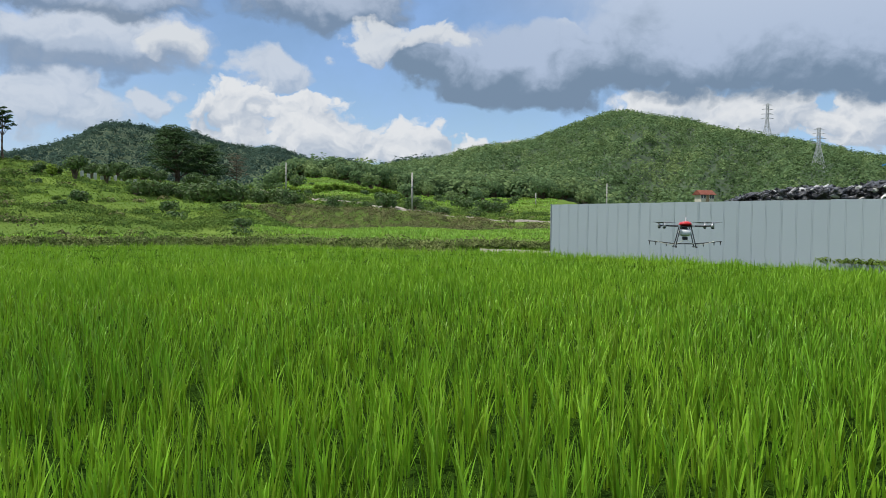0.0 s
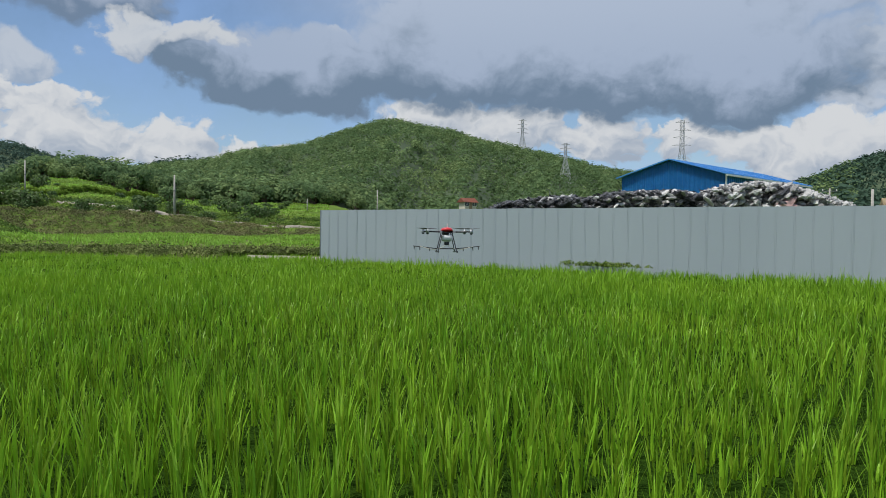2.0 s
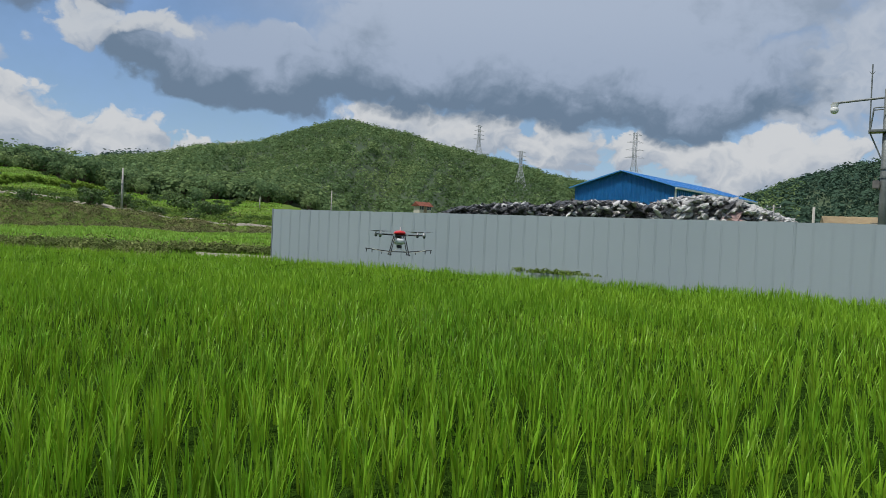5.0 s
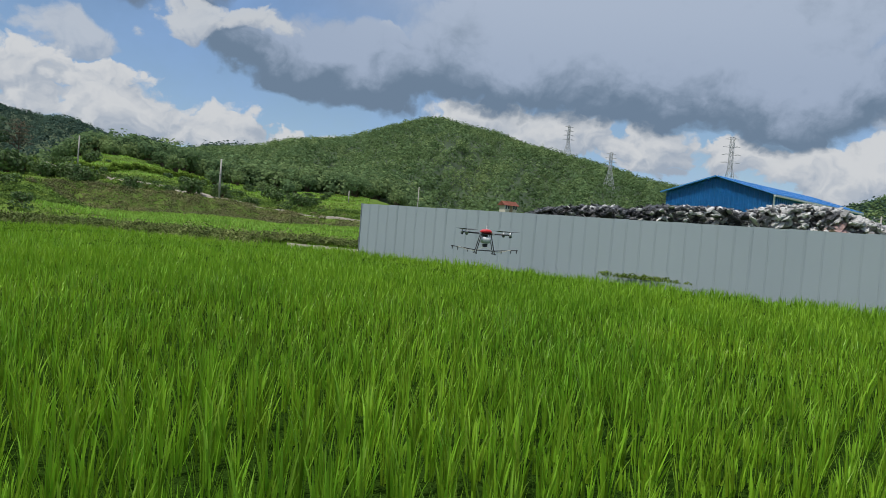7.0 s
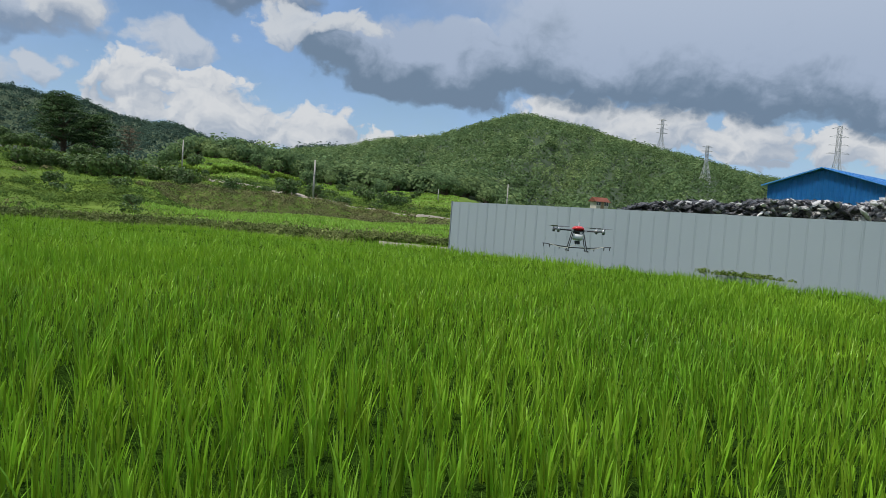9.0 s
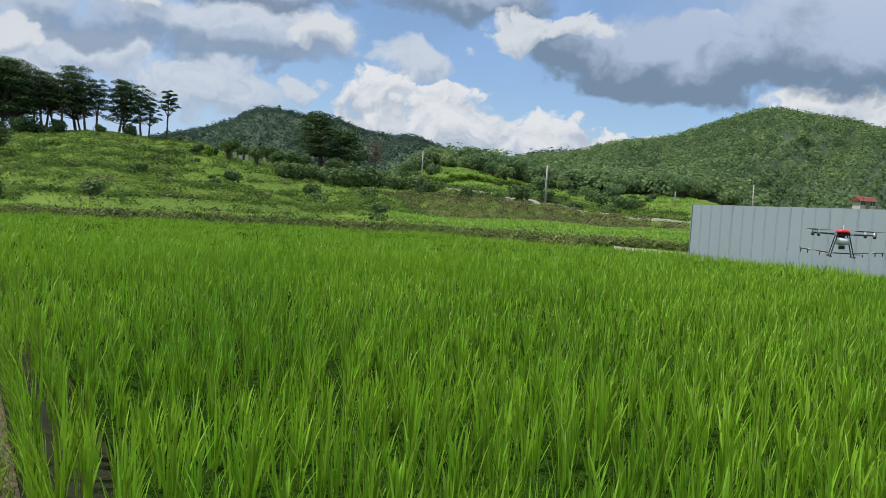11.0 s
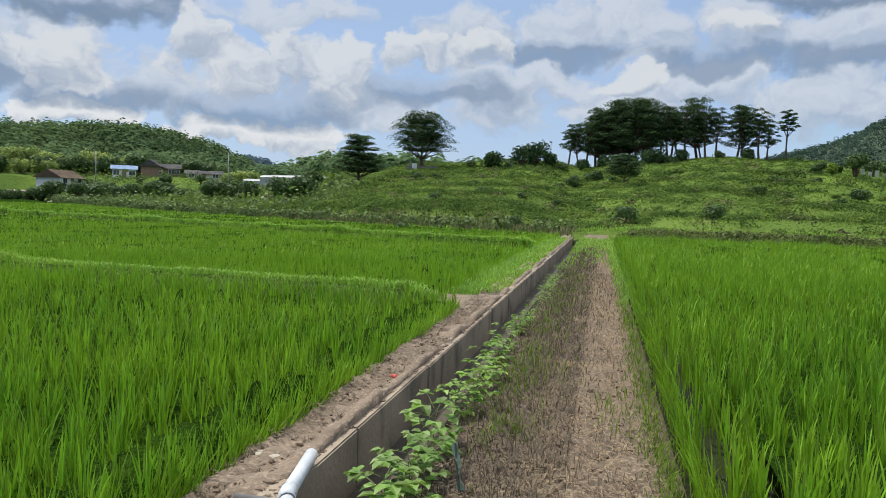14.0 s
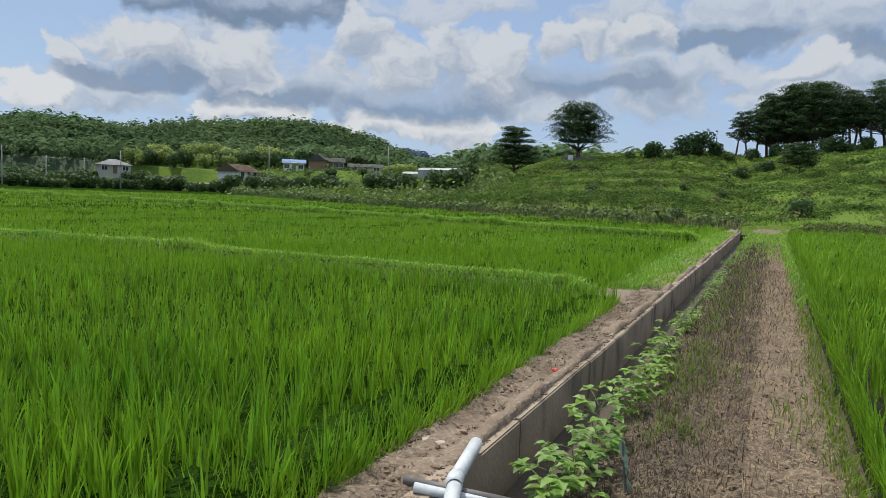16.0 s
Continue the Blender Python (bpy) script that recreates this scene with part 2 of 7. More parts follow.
RICE = surface("rice_blade", (0.225, 0.395, 0.022), (0.145, 0.305, 0.018), 0.35, 0.45, 0, 6.0, island=0.75, leaf=0.32, spec=0.28)
RICE_TOPS = surface("rice_tops", (0.225, 0.405, 0.024), (0.168, 0.342, 0.020), 0.22, 0.5, 0, 2.0, island=0.28, leaf=0.32, spec=0.2)
# sheet under the rice: shade between the blades painted as dark green
RICE_SHADE = surface("rice_shade_green", (0.030, 0.066, 0.008), (0.018, 0.044, 0.006), 0.5, 0.95, 0.8, 14.0, spec=0.0)
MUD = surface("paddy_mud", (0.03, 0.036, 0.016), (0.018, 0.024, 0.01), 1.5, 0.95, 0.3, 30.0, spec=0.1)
BEDMUD = surface("ditch_mud", (0.095, 0.075, 0.052), (0.060, 0.050, 0.034), 1.5, 0.7, 0.4, 30.0, spec=0.3)
SOIL = surface("path_soil", (0.178, 0.134, 0.087), (0.098, 0.072, 0.048), 1.6, 0.95, 0.9, 26.0, third=(0.275, 0.213, 0.137))
STRAW = surface("dry_straw", (0.31, 0.225, 0.130), (0.19, 0.135, 0.085), 2.0, 0.9, 0, 30.0, island=0.7)
DEADWEED = surface("dead_weed", (0.158, 0.118, 0.072), (0.085, 0.064, 0.042), 2.0, 0.9, 0, 30.0, island=0.6)
CONCRETE = stained("ditch_concrete", (0.34, 0.275, 0.20), (0.225, 0.18, 0.13), (0.075, 0.062, 0.046))
BUNDSOIL = surface("bund_soil", (0.218, 0.165, 0.116), (0.132, 0.098, 0.068), 2.2, 0.95, 0.9, 30.0, third=(0.272, 0.208, 0.148))
GRASS = surface("hill_grass", (0.125, 0.185, 0.036), (0.085, 0.140, 0.030), 0.07, 0.95, 0.8, 1.3, third=(0.07, 0.12, 0.022), spec=0.02)
BLADE = surface("grass_blade", (0.185, 0.275, 0.042), (0.125, 0.205, 0.034), 0.06, 0.9, 0, 5.0, island=0.5, leaf=0.38, spec=0.03)
BAMBOO = surface("bamboo_leaf", (0.34, 0.41, 0.12), (0.24, 0.32, 0.09), 0.15, 0.7, 0, 3.0, island=0.8, leaf=0.45, spec=0.3)
BUND = surface("bund_grass", (0.26, 0.43, 0.05), (0.19, 0.36, 0.045), 0.5, 0.7, 0, 5.0, island=0.6, leaf=0.35)
SHRUB = surface("shrub_leaf", (0.084, 0.142, 0.036), (0.054, 0.104, 0.028), 0.3, 0.7, 0, 3.0, island=0.8, leaf=0.35)
PINE = surface("pine_needle", (0.064, 0.108, 0.040), (0.040, 0.076, 0.031), 0.5, 0.85, 0, 4.0, island=0.5, leaf=0.15, spec=0.08)
# cloud shade and bluish haze on the right-hand hill, put into the leaf colour
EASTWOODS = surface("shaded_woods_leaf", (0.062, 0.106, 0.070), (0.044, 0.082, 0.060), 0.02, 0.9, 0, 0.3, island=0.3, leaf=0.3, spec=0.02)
DARKWOODS = surface("dark_pine_woods_leaf", (0.108, 0.165, 0.066), (0.070, 0.120, 0.054), 0.03, 0.9, 0, 0.4, island=0.4, leaf=0.3, spec=0.02)
# distance haze painted as a pale blue leaf colour
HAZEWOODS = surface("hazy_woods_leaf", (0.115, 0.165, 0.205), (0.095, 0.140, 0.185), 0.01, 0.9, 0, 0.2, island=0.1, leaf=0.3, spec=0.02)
BARK = surface("pine_bark", (0.13, 0.085, 0.06), (0.07, 0.05, 0.04), 2.0, 0.95, 0.6, 12.0)
WOODS = surface("woods_leaf", (0.150, 0.226, 0.100), (0.110, 0.178, 0.083), 0.016, 0.9, 0, 0.30, island=0.35, leaf=0.4, spec=0.02)
# bluish tint of these leaves imitates haze over the far hill
FARWOODS = surface("far_woods_haze_leaf", (0.070, 0.112, 0.080), (0.050, 0.088, 0.072), 0.01, 0.9, 0, 0.2, island=0.2, leaf=0.4, spec=0.02)
PINEWOODS = surface("pine_woods_leaf", (0.106, 0.165, 0.064), (0.078, 0.132, 0.054), 0.03, 0.9, 0, 0.4, island=0.4, leaf=0.38, spec=0.02)
LIGHTWOODS = surface("light_woods_leaf", (0.198, 0.272, 0.112), (0.150, 0.220, 0.094), 0.02, 0.9, 0, 0.3, island=0.35, leaf=0.4, spec=0.02)
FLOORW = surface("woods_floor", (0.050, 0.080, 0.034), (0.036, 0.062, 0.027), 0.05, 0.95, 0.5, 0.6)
FENCE = surface("grey_sheet_steel", (0.315, 0.372, 0.388), (0.294, 0.350, 0.369), 0.25, 0.5, 0.0, 90.0, metal=0.0)
WHITE = surface("white_paint", (0.72, 0.73, 0.72), (0.62, 0.63, 0.62), 1.5, 0.6, 0.1, 20.0)
FENCE_EDGE = surface("seam_steel", (0.22, 0.25, 0.26), (0.18, 0.21, 0.22), 2.0, 0.6, 0.1, 20.0)
BLUE = surface("blue_sheet_steel", (0.018, 0.205, 0.56), (0.015, 0.18, 0.50), 0.3, 0.45, 0.05, 4.0)
BLUEROOF = surface("blue_roof_steel", (0.05, 0.22, 0.52), (0.04, 0.19, 0.46), 0.3, 0.4, 0.05, 4.0)

# ------------------------------------------------------------ plan
A0 = radians(42.5)                    # the path's bearing, left of north
DX, DY = -math.sin(A0), math.cos(A0)  # along the path
NX, NY = math.cos(A0), math.sin(A0)   # to its right


def sn(s, n):
    return s * DX + n * NX, s * DY + n * NY


def to_sn(x, y):
    return x * DX + y * DY, x * NX + y * NY


FENCE_A, FENCE_DIR = np.array((5.2, 36.4)), np.array((15.7, -18.9)) / math.hypot(15.7, 18.9)
FENCE_TOP, FENCE_LEN = 2.66, 50.0
Z_RIGHT, Z_LEFT = -0.18, -0.38        # mud of the two paddies
RICE_H = 0.74


def smooth(v, lo, hi):
    k = np.clip((v - lo) / (hi - lo), 0, 1)
    return k * k * (3 - 2 * k)


def bump_(v, mid, half):
    return np.exp(-((v - mid) / half) ** 2)


def polar(x, y):
    return np.degrees(np.arctan2(-x, y)), np.hypot(x, y)


def field_edge(az):
    """How far the far bank of the right paddy lies from the path's corner."""
    return 38.0 + 6.5 * smooth(az, -2, 14) - 1.0 * smooth(az, 30, 42)


def fence_side(x, y):
    """Metres behind the fence's line (negative: in the paddy)."""
    fx, fy = FENCE_DIR
    return (x - FENCE_A[0]) * -fy + (y - FENCE_A[1]) * fx


def hill_height(az):
    knots = (-60, -12, -6, 2, 12, 20, 25, 30, 38, 46, 50, 56, 61, 66, 74, 120)
    tops = (1.0, 2.6, 3.8, 5.2, 7.2, 9.3, 9.6, 11.4, 11.3, 11.2, 9.8, 8.6, 5.8, 3.6, 1.6, 1.2)
    return np.interp(az, knots, tops)


def crest(az, dist, tree, rows):
    """Height of a wooded crest at a distance, from bearings and the elevation angles of its skyline."""
    knots, angles = [r[0] for r in rows], [r[1] for r in rows]
    up = sum(np.interp(az + o, knots, angles) for o in (-0.7, -0.25, 0.25, 0.7)) / 4
    return np.maximum(1.75 + dist * np.tan(np.radians(up)) - tree, 0.0)


MAIN_CREST = ((-46, 0.0), (-41, 0.4), (-37, 2.2), (-34, 3.7), (-31.4, 4.6), (-29.7, 4.75), (-28.0, 5.25), (-26.3, 5.7), (-24.2, 6.2), (-22.0, 6.6), (-19.9, 7.0), (-18.2, 7.6), (-16.5, 7.9), (-14.3, 8.25), (-12.9, 8.25),
              (-11.4, 7.85), (-9.7, 7.3), (-8.1, 6.7), (-6.0, 6.0), (-4.2, 5.85), (-2.3, 5.6), (0.2, 4.75), (4, 4.1), (9, 3.0), (15, 1.0), (20, 0.0))
WEST_CREST = ((-6, 0.0), (2, 2.4), (6, 3.6), (9.6, 4.5), (11.7, 4.8), (13.9, 5.15), (16.0, 5.5), (17.8, 5.85), (19.9, 6.35), (21.5, 6.6), (23.0, 6.65), (24.8, 6.2), (26.3, 5.65), (27.9, 5.1), (29.4, 4.5), (33, 3.8), (40, 3.0), (48, 1.0), (54, 0.0))
EAST_CREST = ((-90, 3.0), (-75, 5.5), (-62, 6.6), (-55, 6.5), (-50.4, 6.15), (-48.4, 5.8), (-46.7, 5.25), (-45.3, 4.7), (-43.9, 4.2), (-42.1, 3.5), (-39, 2.6), (-35, 1.4), (-31, 0.0))
LEFT_CREST = ((66, 0.0), (68.6, 2.3), (70.3, 3.2), (72.5, 3.85), (74.6, 4.35), (75.8, 4.6), (78.3, 4.65), (81.1, 4.4), (84.3, 4.25), (86.5, 4.0), (88.8, 3.6), (90.6, 3.75), (92.3, 4.05), (94.0, 4.1), (95.3, 4.2), (96.6, 3.7), (102, 3.4), (112, 2.0), (120, 0.0))


def left_end(n):
    """How far along the path's bearing the left paddies reach."""
    w = np.clip(-n, 0, 130)
    return 50.0 + 0.42 * w + 0.003 * w * w


def bund_line(n, far):
    """Where the two grassy bunds cross the left paddies, along the path's bearing."""
    w = np.clip(-n, 0, 95)
    return 30.9 + 0.447 * w - 0.00165 * w * w if far else 13.05 + 0.165 * np.minimum(w, 21) - 0.0039 * np.minimum(w, 21) ** 2


def terrace_phase(az, q, full):
    return np.clip(q / full, 0, 1) * 7.0 + 0.35 * np.sin(np.radians(az) * 14) + 0.2 * np.sin(np.radians(az) * 31 + 1)


def farm_slope(az, dist, z):
    """A level field, the cut bank of a farm road, and terraces that climb to the wood's edge."""
    lip = np.interp(az, (-9, -6.5, -3, -0.4, 2.3, 4, 8, 12, 14), (0.0, 0.04, 0.30, 0.50, 0.78, 1.02, 1.02, 0.98, 0.9))
    wood = np.interp(az, (-9, -2, 3, 5.7, 8, 10.4, 14), (1.8, 1.8, 2.05, 2.75, 3.1, 3.3, 2.9))
    u = np.clip((dist - 102) / 113, 0, 1)
    f = 6 * u + 0.25 * np.sin(np.radians(az) * 25) * u * (1 - u) * 4
    step = (np.floor(f) + smooth(f - np.floor(f), 0.45, 1.0)) / 6
    up = lip + (wood - lip) * (0.4 * u + 0.6 * np.clip(step, 0, 1))
    high = 1.75 + np.clip(dist, 102, 215) * np.tan(np.radians(up)) + 3.2 * smooth(dist, 224, 262)
    low = np.minimum(z, 0.86 + 0.12 * np.sin(np.radians(az) * 30 + 0.3))
    wander = dist + 1.6 * np.sin(np.radians(az) * 85) + 0.8 * np.sin(np.radians(az) * 210)
    k = smooth(wander, 91, 101.5)
    return low + (high - low) * k


def terrain(x, y):
    """Height of the ground."""
    x, y = np.asarray(x, float), np.asarray(y, float)
    az, dist = polar(x, y)
    s, n = to_sn(x, y)
    away = np.abs(az) > 125
    qr = dist - field_edge(az)
    ql = np.where(s > 0, s - left_end(n), -1.0)
    w = smooth(n, -5, 3)
    q = np.maximum(qr * w + ql * (1 - w), 0)
    q = np.where(s < -5, np.where(n > 0, np.maximum(qr, 0), 0), q)
    full = np.maximum(150 - (dist - q), 45)
    k = np.clip(q / full, 0, 1)
    f = terrace_phase(az, q, full)
    stair = (np.floor(f) + smooth(f - np.floor(f), 0.55, 1.0)) / 7.0
    z = hill_height(az) * np.clip(0.35 * k + 0.65 * stair, 0, 1.05) ** 1.3
    z = z + 0.65 * smooth(q, 0.0, 1.4) * smooth(n, -4, 2) * (az > -9)           # bank at the paddy's end
    z = z + 1.3 * smooth(q, 3, 12) * smooth(az, 44, 50) * (1 - smooth(az, 60, 72))      # rough bank past the left paddies
    z = z + 4.6 * smooth(dist, 165, 240) * smooth(az, 64, 74)
    z = z + 2.6 * smooth(dist, 160, 200) * (1 - smooth(dist, 235, 275)) * smooth(az, 68, 75)
    z = z - hill_height(az) * 0.5 * smooth(dist, 175, 330) * smooth(az, 15, 28) * (1 - smooth(az, 52, 66))
    slope = smooth(az, -16, -11) * (1 - smooth(az, 10.5, 15))
    z = z + (farm_slope(az, dist, z) - z) * slope
    # yard behind the fence
    z = np.where((fence_side(x, y) > 0) & (az < -7.9), np.maximum(z * (0.2 + 0.8 * smooth(az, -15, -8.2)), 0.0), z)
    # wooded hills
    low = hill_height(az)
    low = low + np.maximum(z - low, 0) * slope
    main = np.maximum(crest(az, 645, 5.0, MAIN_CREST) - low, 0)
    z = z + main * smooth(dist, 230, 660) * (1 - smooth(dist, 665, 1050))
    z = z + main / 40 * 2.4 * np.sin(np.radians(az) * 47 + dist * 0.012 + 1.4 * np.sin(np.radians(az) * 19)) * smooth(dist, 240, 340) * (1 - smooth(dist, 450, 560))   # spurs and gullies
    west = np.maximum(crest(az, 1090, 5.0, WEST_CREST) - low, 0)
    z = z + west * smooth(dist, 520, 1080) * (1 - smooth(dist, 1100, 1500))
    z = z + west / 80 * 7 * np.sin(np.radians(az) * 60 + dist * 0.008) * smooth(dist, 600, 760) * (1 - smooth(dist, 900, 1060))
    east = np.maximum(crest(az, 508, 4.5, EAST_CREST) - low, 0)
    z = z + east * smooth(dist, 175, 520) * (1 - smooth(dist, 530, 900))
    left = np.maximum(crest(az, 352, 4.0, LEFT_CREST) - 5.8, 0)
    z = z + left * smooth(dist, 228, 345) * (1 - smooth(dist, 360, 620))
    mid = 3.0 * bump_(az, 54.0, 3.6) + 5.0 * bump_(az, 59.0, 3.6) + 6.5 * bump_(az, 64.0, 3.6)
    z = z + mid * smooth(dist, 170, 270) * (1 - smooth(dist, 280, 420))
    far = 112 * bump_(az, 69.0, 4.2)
    z = z + far * smooth(dist, 1700, 2400) * (1 - smooth(dist, 2500, 3300))
    z = np.where(away, 0.0, z)
    # paddies, furrow, ditch
    in_right_ = (n > 0.42) & (q <= 0) & ((fence_side(x, y) < 0) | (az > -7.9)) & (s < 60)
    z = np.where(in_right_, Z_RIGHT, z)
    z = np.where((n < -2.5) & (q <= 0), Z_LEFT, z)
    z = np.where((n <= 0.42) & (n >= -2.5) & (s < 49) & (q <= 6), -0.15, z)
    z = np.where((n <= -1.36) & (n >= -1.9) & (s < 47), -0.75, z)
    rough = np.where(q > 1.5, 1.0, 0.0) * np.clip(dist / 60, 0, 3)
    return z + rough * 0.10 * (np.sin(x * 0.9 + 1.3 * np.sin(y * 0.31)) * np.sin(y * 0.83 + 0.7) + 0.7 * np.sin(x * 0.37 + y * 0.21))


def link_mesh(name, verts, faces, mats, index=None, smooth_=False):
    """A mesh from numpy arrays; faces is a list of arrays of one width each."""
    me = bpy.data.meshes.new(name)
    verts = np.asarray(verts, np.float32)
    blocks = faces if isinstance(faces, list) else [faces]
    loops = np.concatenate([b.reshape(-1) for b in blocks]).astype(np.int32)
    sizes = np.concatenate([np.full(len(b), b.shape[1], np.int32) for b in blocks])
    me.vertices.add(len(verts))
    me.vertices.foreach_set("co", verts.reshape(-1))
    me.loops.add(len(loops))
    me.loops.foreach_set("vertex_index", loops)
    me.polygons.add(len(sizes))
    me.polygons.foreach_set("loop_start", np.concatenate(([0], np.cumsum(sizes)[:-1])).astype(np.int32))
    for m in mats if isinstance(mats, (list, tuple)) else [mats]:
        me.materials.append(m)
    if index is not None:
        me.polygons.foreach_set("material_index", np.asarray(index, np.int32))
    me.polygons.foreach_set("use_smooth", np.full(len(sizes), smooth_))
    me.update(calc_edges=True)
    me.validate()
    return new(name, me)


def grid_faces(rows, cols):
    i = np.arange((rows - 1) * (cols - 1))
    a = (i // (cols - 1)) * cols + i % (cols - 1)
    return np.stack((a, a + 1, a + cols + 1, a + cols), 1)


def part(name, bm, material, parent=None, label="", smooth_=False):
    """A bmesh as one mesh object, under a thing or a part."""
    me = bpy.data.meshes.new(name)
    bm.normal_update()
    bm.to_mesh(me)
    bm.free()
    if material is not None:
        me.materials.append(material)
    if smooth_:
        me.polygons.foreach_set("use_smooth", [True] * len(me.polygons))
    ob = new(name, me)
    if parent is not None:
        ob.parent = parent
    if label:
        ob["label"] = label
    return ob


def box(x0, y0, z0, x1, y1, z1, bevel=0.0, bm=None, m=None):
    """A bevelled box between two corners, added to bm."""
    own = bmesh.new()
    bmesh.ops.create_cube(own, size=1)
    for v in own.verts:
        v.co = Vector(((x0 + x1) / 2 + v.co.x * (x1 - x0), (y0 + y1) / 2 + v.co.y * (y1 - y0), (z0 + z1) / 2 + v.co.z * (z1 - z0)))
    if bevel:
        bmesh.ops.bevel(own, geom=own.edges[:], offset=bevel, segments=2, affect="EDGES")
    return join(bm, own, m)


def join(bm, own, m=None):
    if m is not None:
        bmesh.ops.transform(own, matrix=m, verts=own.verts)
    if bm is None:
        return own
    me = bpy.data.meshes.new("tmp")
    own.to_mesh(me)
    own.free()
    bm.from_mesh(me)
    bpy.data.meshes.remove(me)
    return bm


def rod(a, b, r0, r1=None, sides=10, bm=None):
    """A round bar from a to b, tapering."""
    a, b = Vector(a), Vector(b)
    own = bmesh.new()
    bmesh.ops.create_cone(own, cap_ends=True, segments=sides, radius1=r0, radius2=r0 if r1 is None else r1, depth=(b - a).length)
    turn = (b - a).to_track_quat("Z", "Y").to_matrix().to_4x4()
    return join(bm, own, Matrix.Translation((a + b) / 2) @ turn)


def empty(name, x=0, y=0, z=0, rz=0):
    ob = new(name)
    ob.empty_display_size = 0.2
    ob.matrix_world = pose(x, y, z, 0, 0, rz)
    return ob

# ------------------------------------------------------------ ground


def spaced(*runs):
    """Coordinates from runs of (end, step), starting at the first number."""
    out = [runs[0]]
    for end, step in runs[1:]:
        count = max(1, round((end - out[-1]) / step))
        out += list(np.linspace(out[-1], end, count + 1)[1:])
    return np.array(out)


def build_ground():
    s = spaced(-4000, (-600, 200), (-100, 50), (-10, 6), (35, 1.5), (70, 0.8), (170, 1.7), (330, 5), (1200, 17), (4200, 120))
    n = spaced(-4000, (-1200, 150), (-500, 20), (-200, 6), (-90, 3), (-4, 1.6), (-2.51, 0.6), (-2.49, 0.02), (-1.905, 0.3), (-1.895, 0.01), (-1.365, 0.3),
               (-1.355, 0.01), (0.415, 0.5), (0.425, 0.01), (3, 0.8), (120, 1.5), (220, 4), (1000, 16), (4000, 150))
    ss, nn = np.meshgrid(s, n, indexing="ij")
    x, y = ss * DX + nn * NX, ss * DY + nn * NY
    z = terrain(x, y)
    faces = grid_faces(len(s), len(n))
    mid = (np.stack((x, y), -1).reshape(-1, 2)[faces]).mean(1)
    ms, mn = to_sn(mid[:, 0], mid[:, 1])
    maz, md = polar(mid[:, 0], mid[:, 1])
    mz = z.reshape(-1)[faces].mean(1)
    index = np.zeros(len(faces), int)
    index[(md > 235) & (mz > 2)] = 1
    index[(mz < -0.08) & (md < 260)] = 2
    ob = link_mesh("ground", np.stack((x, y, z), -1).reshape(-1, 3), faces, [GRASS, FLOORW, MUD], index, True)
    tagged(ob, "grassy terraced hillside, paddy mud and wooded ridges", "ground", kind="structure")


build_ground()


def noise_grid(a, b):
    """Small lumps of trodden earth."""
    return np.sin(a * 9.1 + 2 * np.sin(b * 7)) * np.sin(b * 13 + a * 2.1) * 0.5 + 0.35 * np.sin(a * 21 + b * 17) * np.sin(b * 29 - a * 5)


def build_path():
    rng = np.random.default_rng(3)
    s = np.concatenate((np.arange(-6, 16, 0.07), np.arange(16, 52, 0.25)))
    n = np.linspace(-1.37, 0.62, 29)
    ss, nn = np.meshgrid(s, n, indexing="ij")
    z = 0.03 * np.sin(ss * 1.7 + 2 * np.sin(nn * 3)) * np.sin(nn * 4.1 + ss * 0.6) + rng.normal(0, 0.008, ss.shape)
    z += -0.17 * smooth(nn, 0.26, 0.60) - 0.18 * smooth(-nn, 1.2, 1.37) - 0.10 * smooth(-nn, 0.75, 1.2)
    z[:, 0] = z[:, -1] = -0.4
    z += np.where(ss > 44, (ss - 44) * 0.05, 0)
    x, y = ss * DX + nn * NX, ss * DY + nn * NY
    ob = link_mesh("farm_path", np.stack((x, y, z), -1).reshape(-1, 3), grid_faces(len(s), len(n)), SOIL, None, True)
    tagged(ob, "bare brown earth farm path between paddies", "path", kind="structure")
    # bund of bare earth left of the ditch
    s = np.concatenate((np.arange(-6, 16.2, 0.09), np.arange(16.2, 47, 0.3)))
    n = np.linspace(-2.62, -1.835, 16)
    ss, nn = np.meshgrid(s, n, indexing="ij")
    z = 0.035 + 0.045 * noise_grid(ss, nn) + 0.07 * smooth(nn, -2.04, -1.96) * (1 - 0.9 * smooth(nn, -1.91, -1.83) * smooth(np.sin(ss * 2.3 + 1) + 0.5 * np.sin(ss * 6.1), -0.4, 0.5)) * smooth(np.sin(ss * 1.1) + 0.6 * np.sin(ss * 3.7 + 1), -1.2, -0.2) + 0.03 * np.sin(ss * 2.3) * np.sin(nn * 6 + ss) + rng.normal(0, 0.007, ss.shape) - 0.16 * smooth(-nn, 2.35, 2.62)
    z += np.where(ss > 44, (ss - 44) * 0.05, 0)
    z[:, 0] = -0.4
    z[:, -1] = -0.4
    x, y = ss * DX + nn * NX, ss * DY + nn * NY
    ob = link_mesh("earth_bund", np.stack((x, y, z), -1).reshape(-1, 3), grid_faces(len(s), len(n)), BUNDSOIL, None, True)
    tagged(ob, "bare earth bund along a concrete ditch", "bund", kind="structure")


build_path()


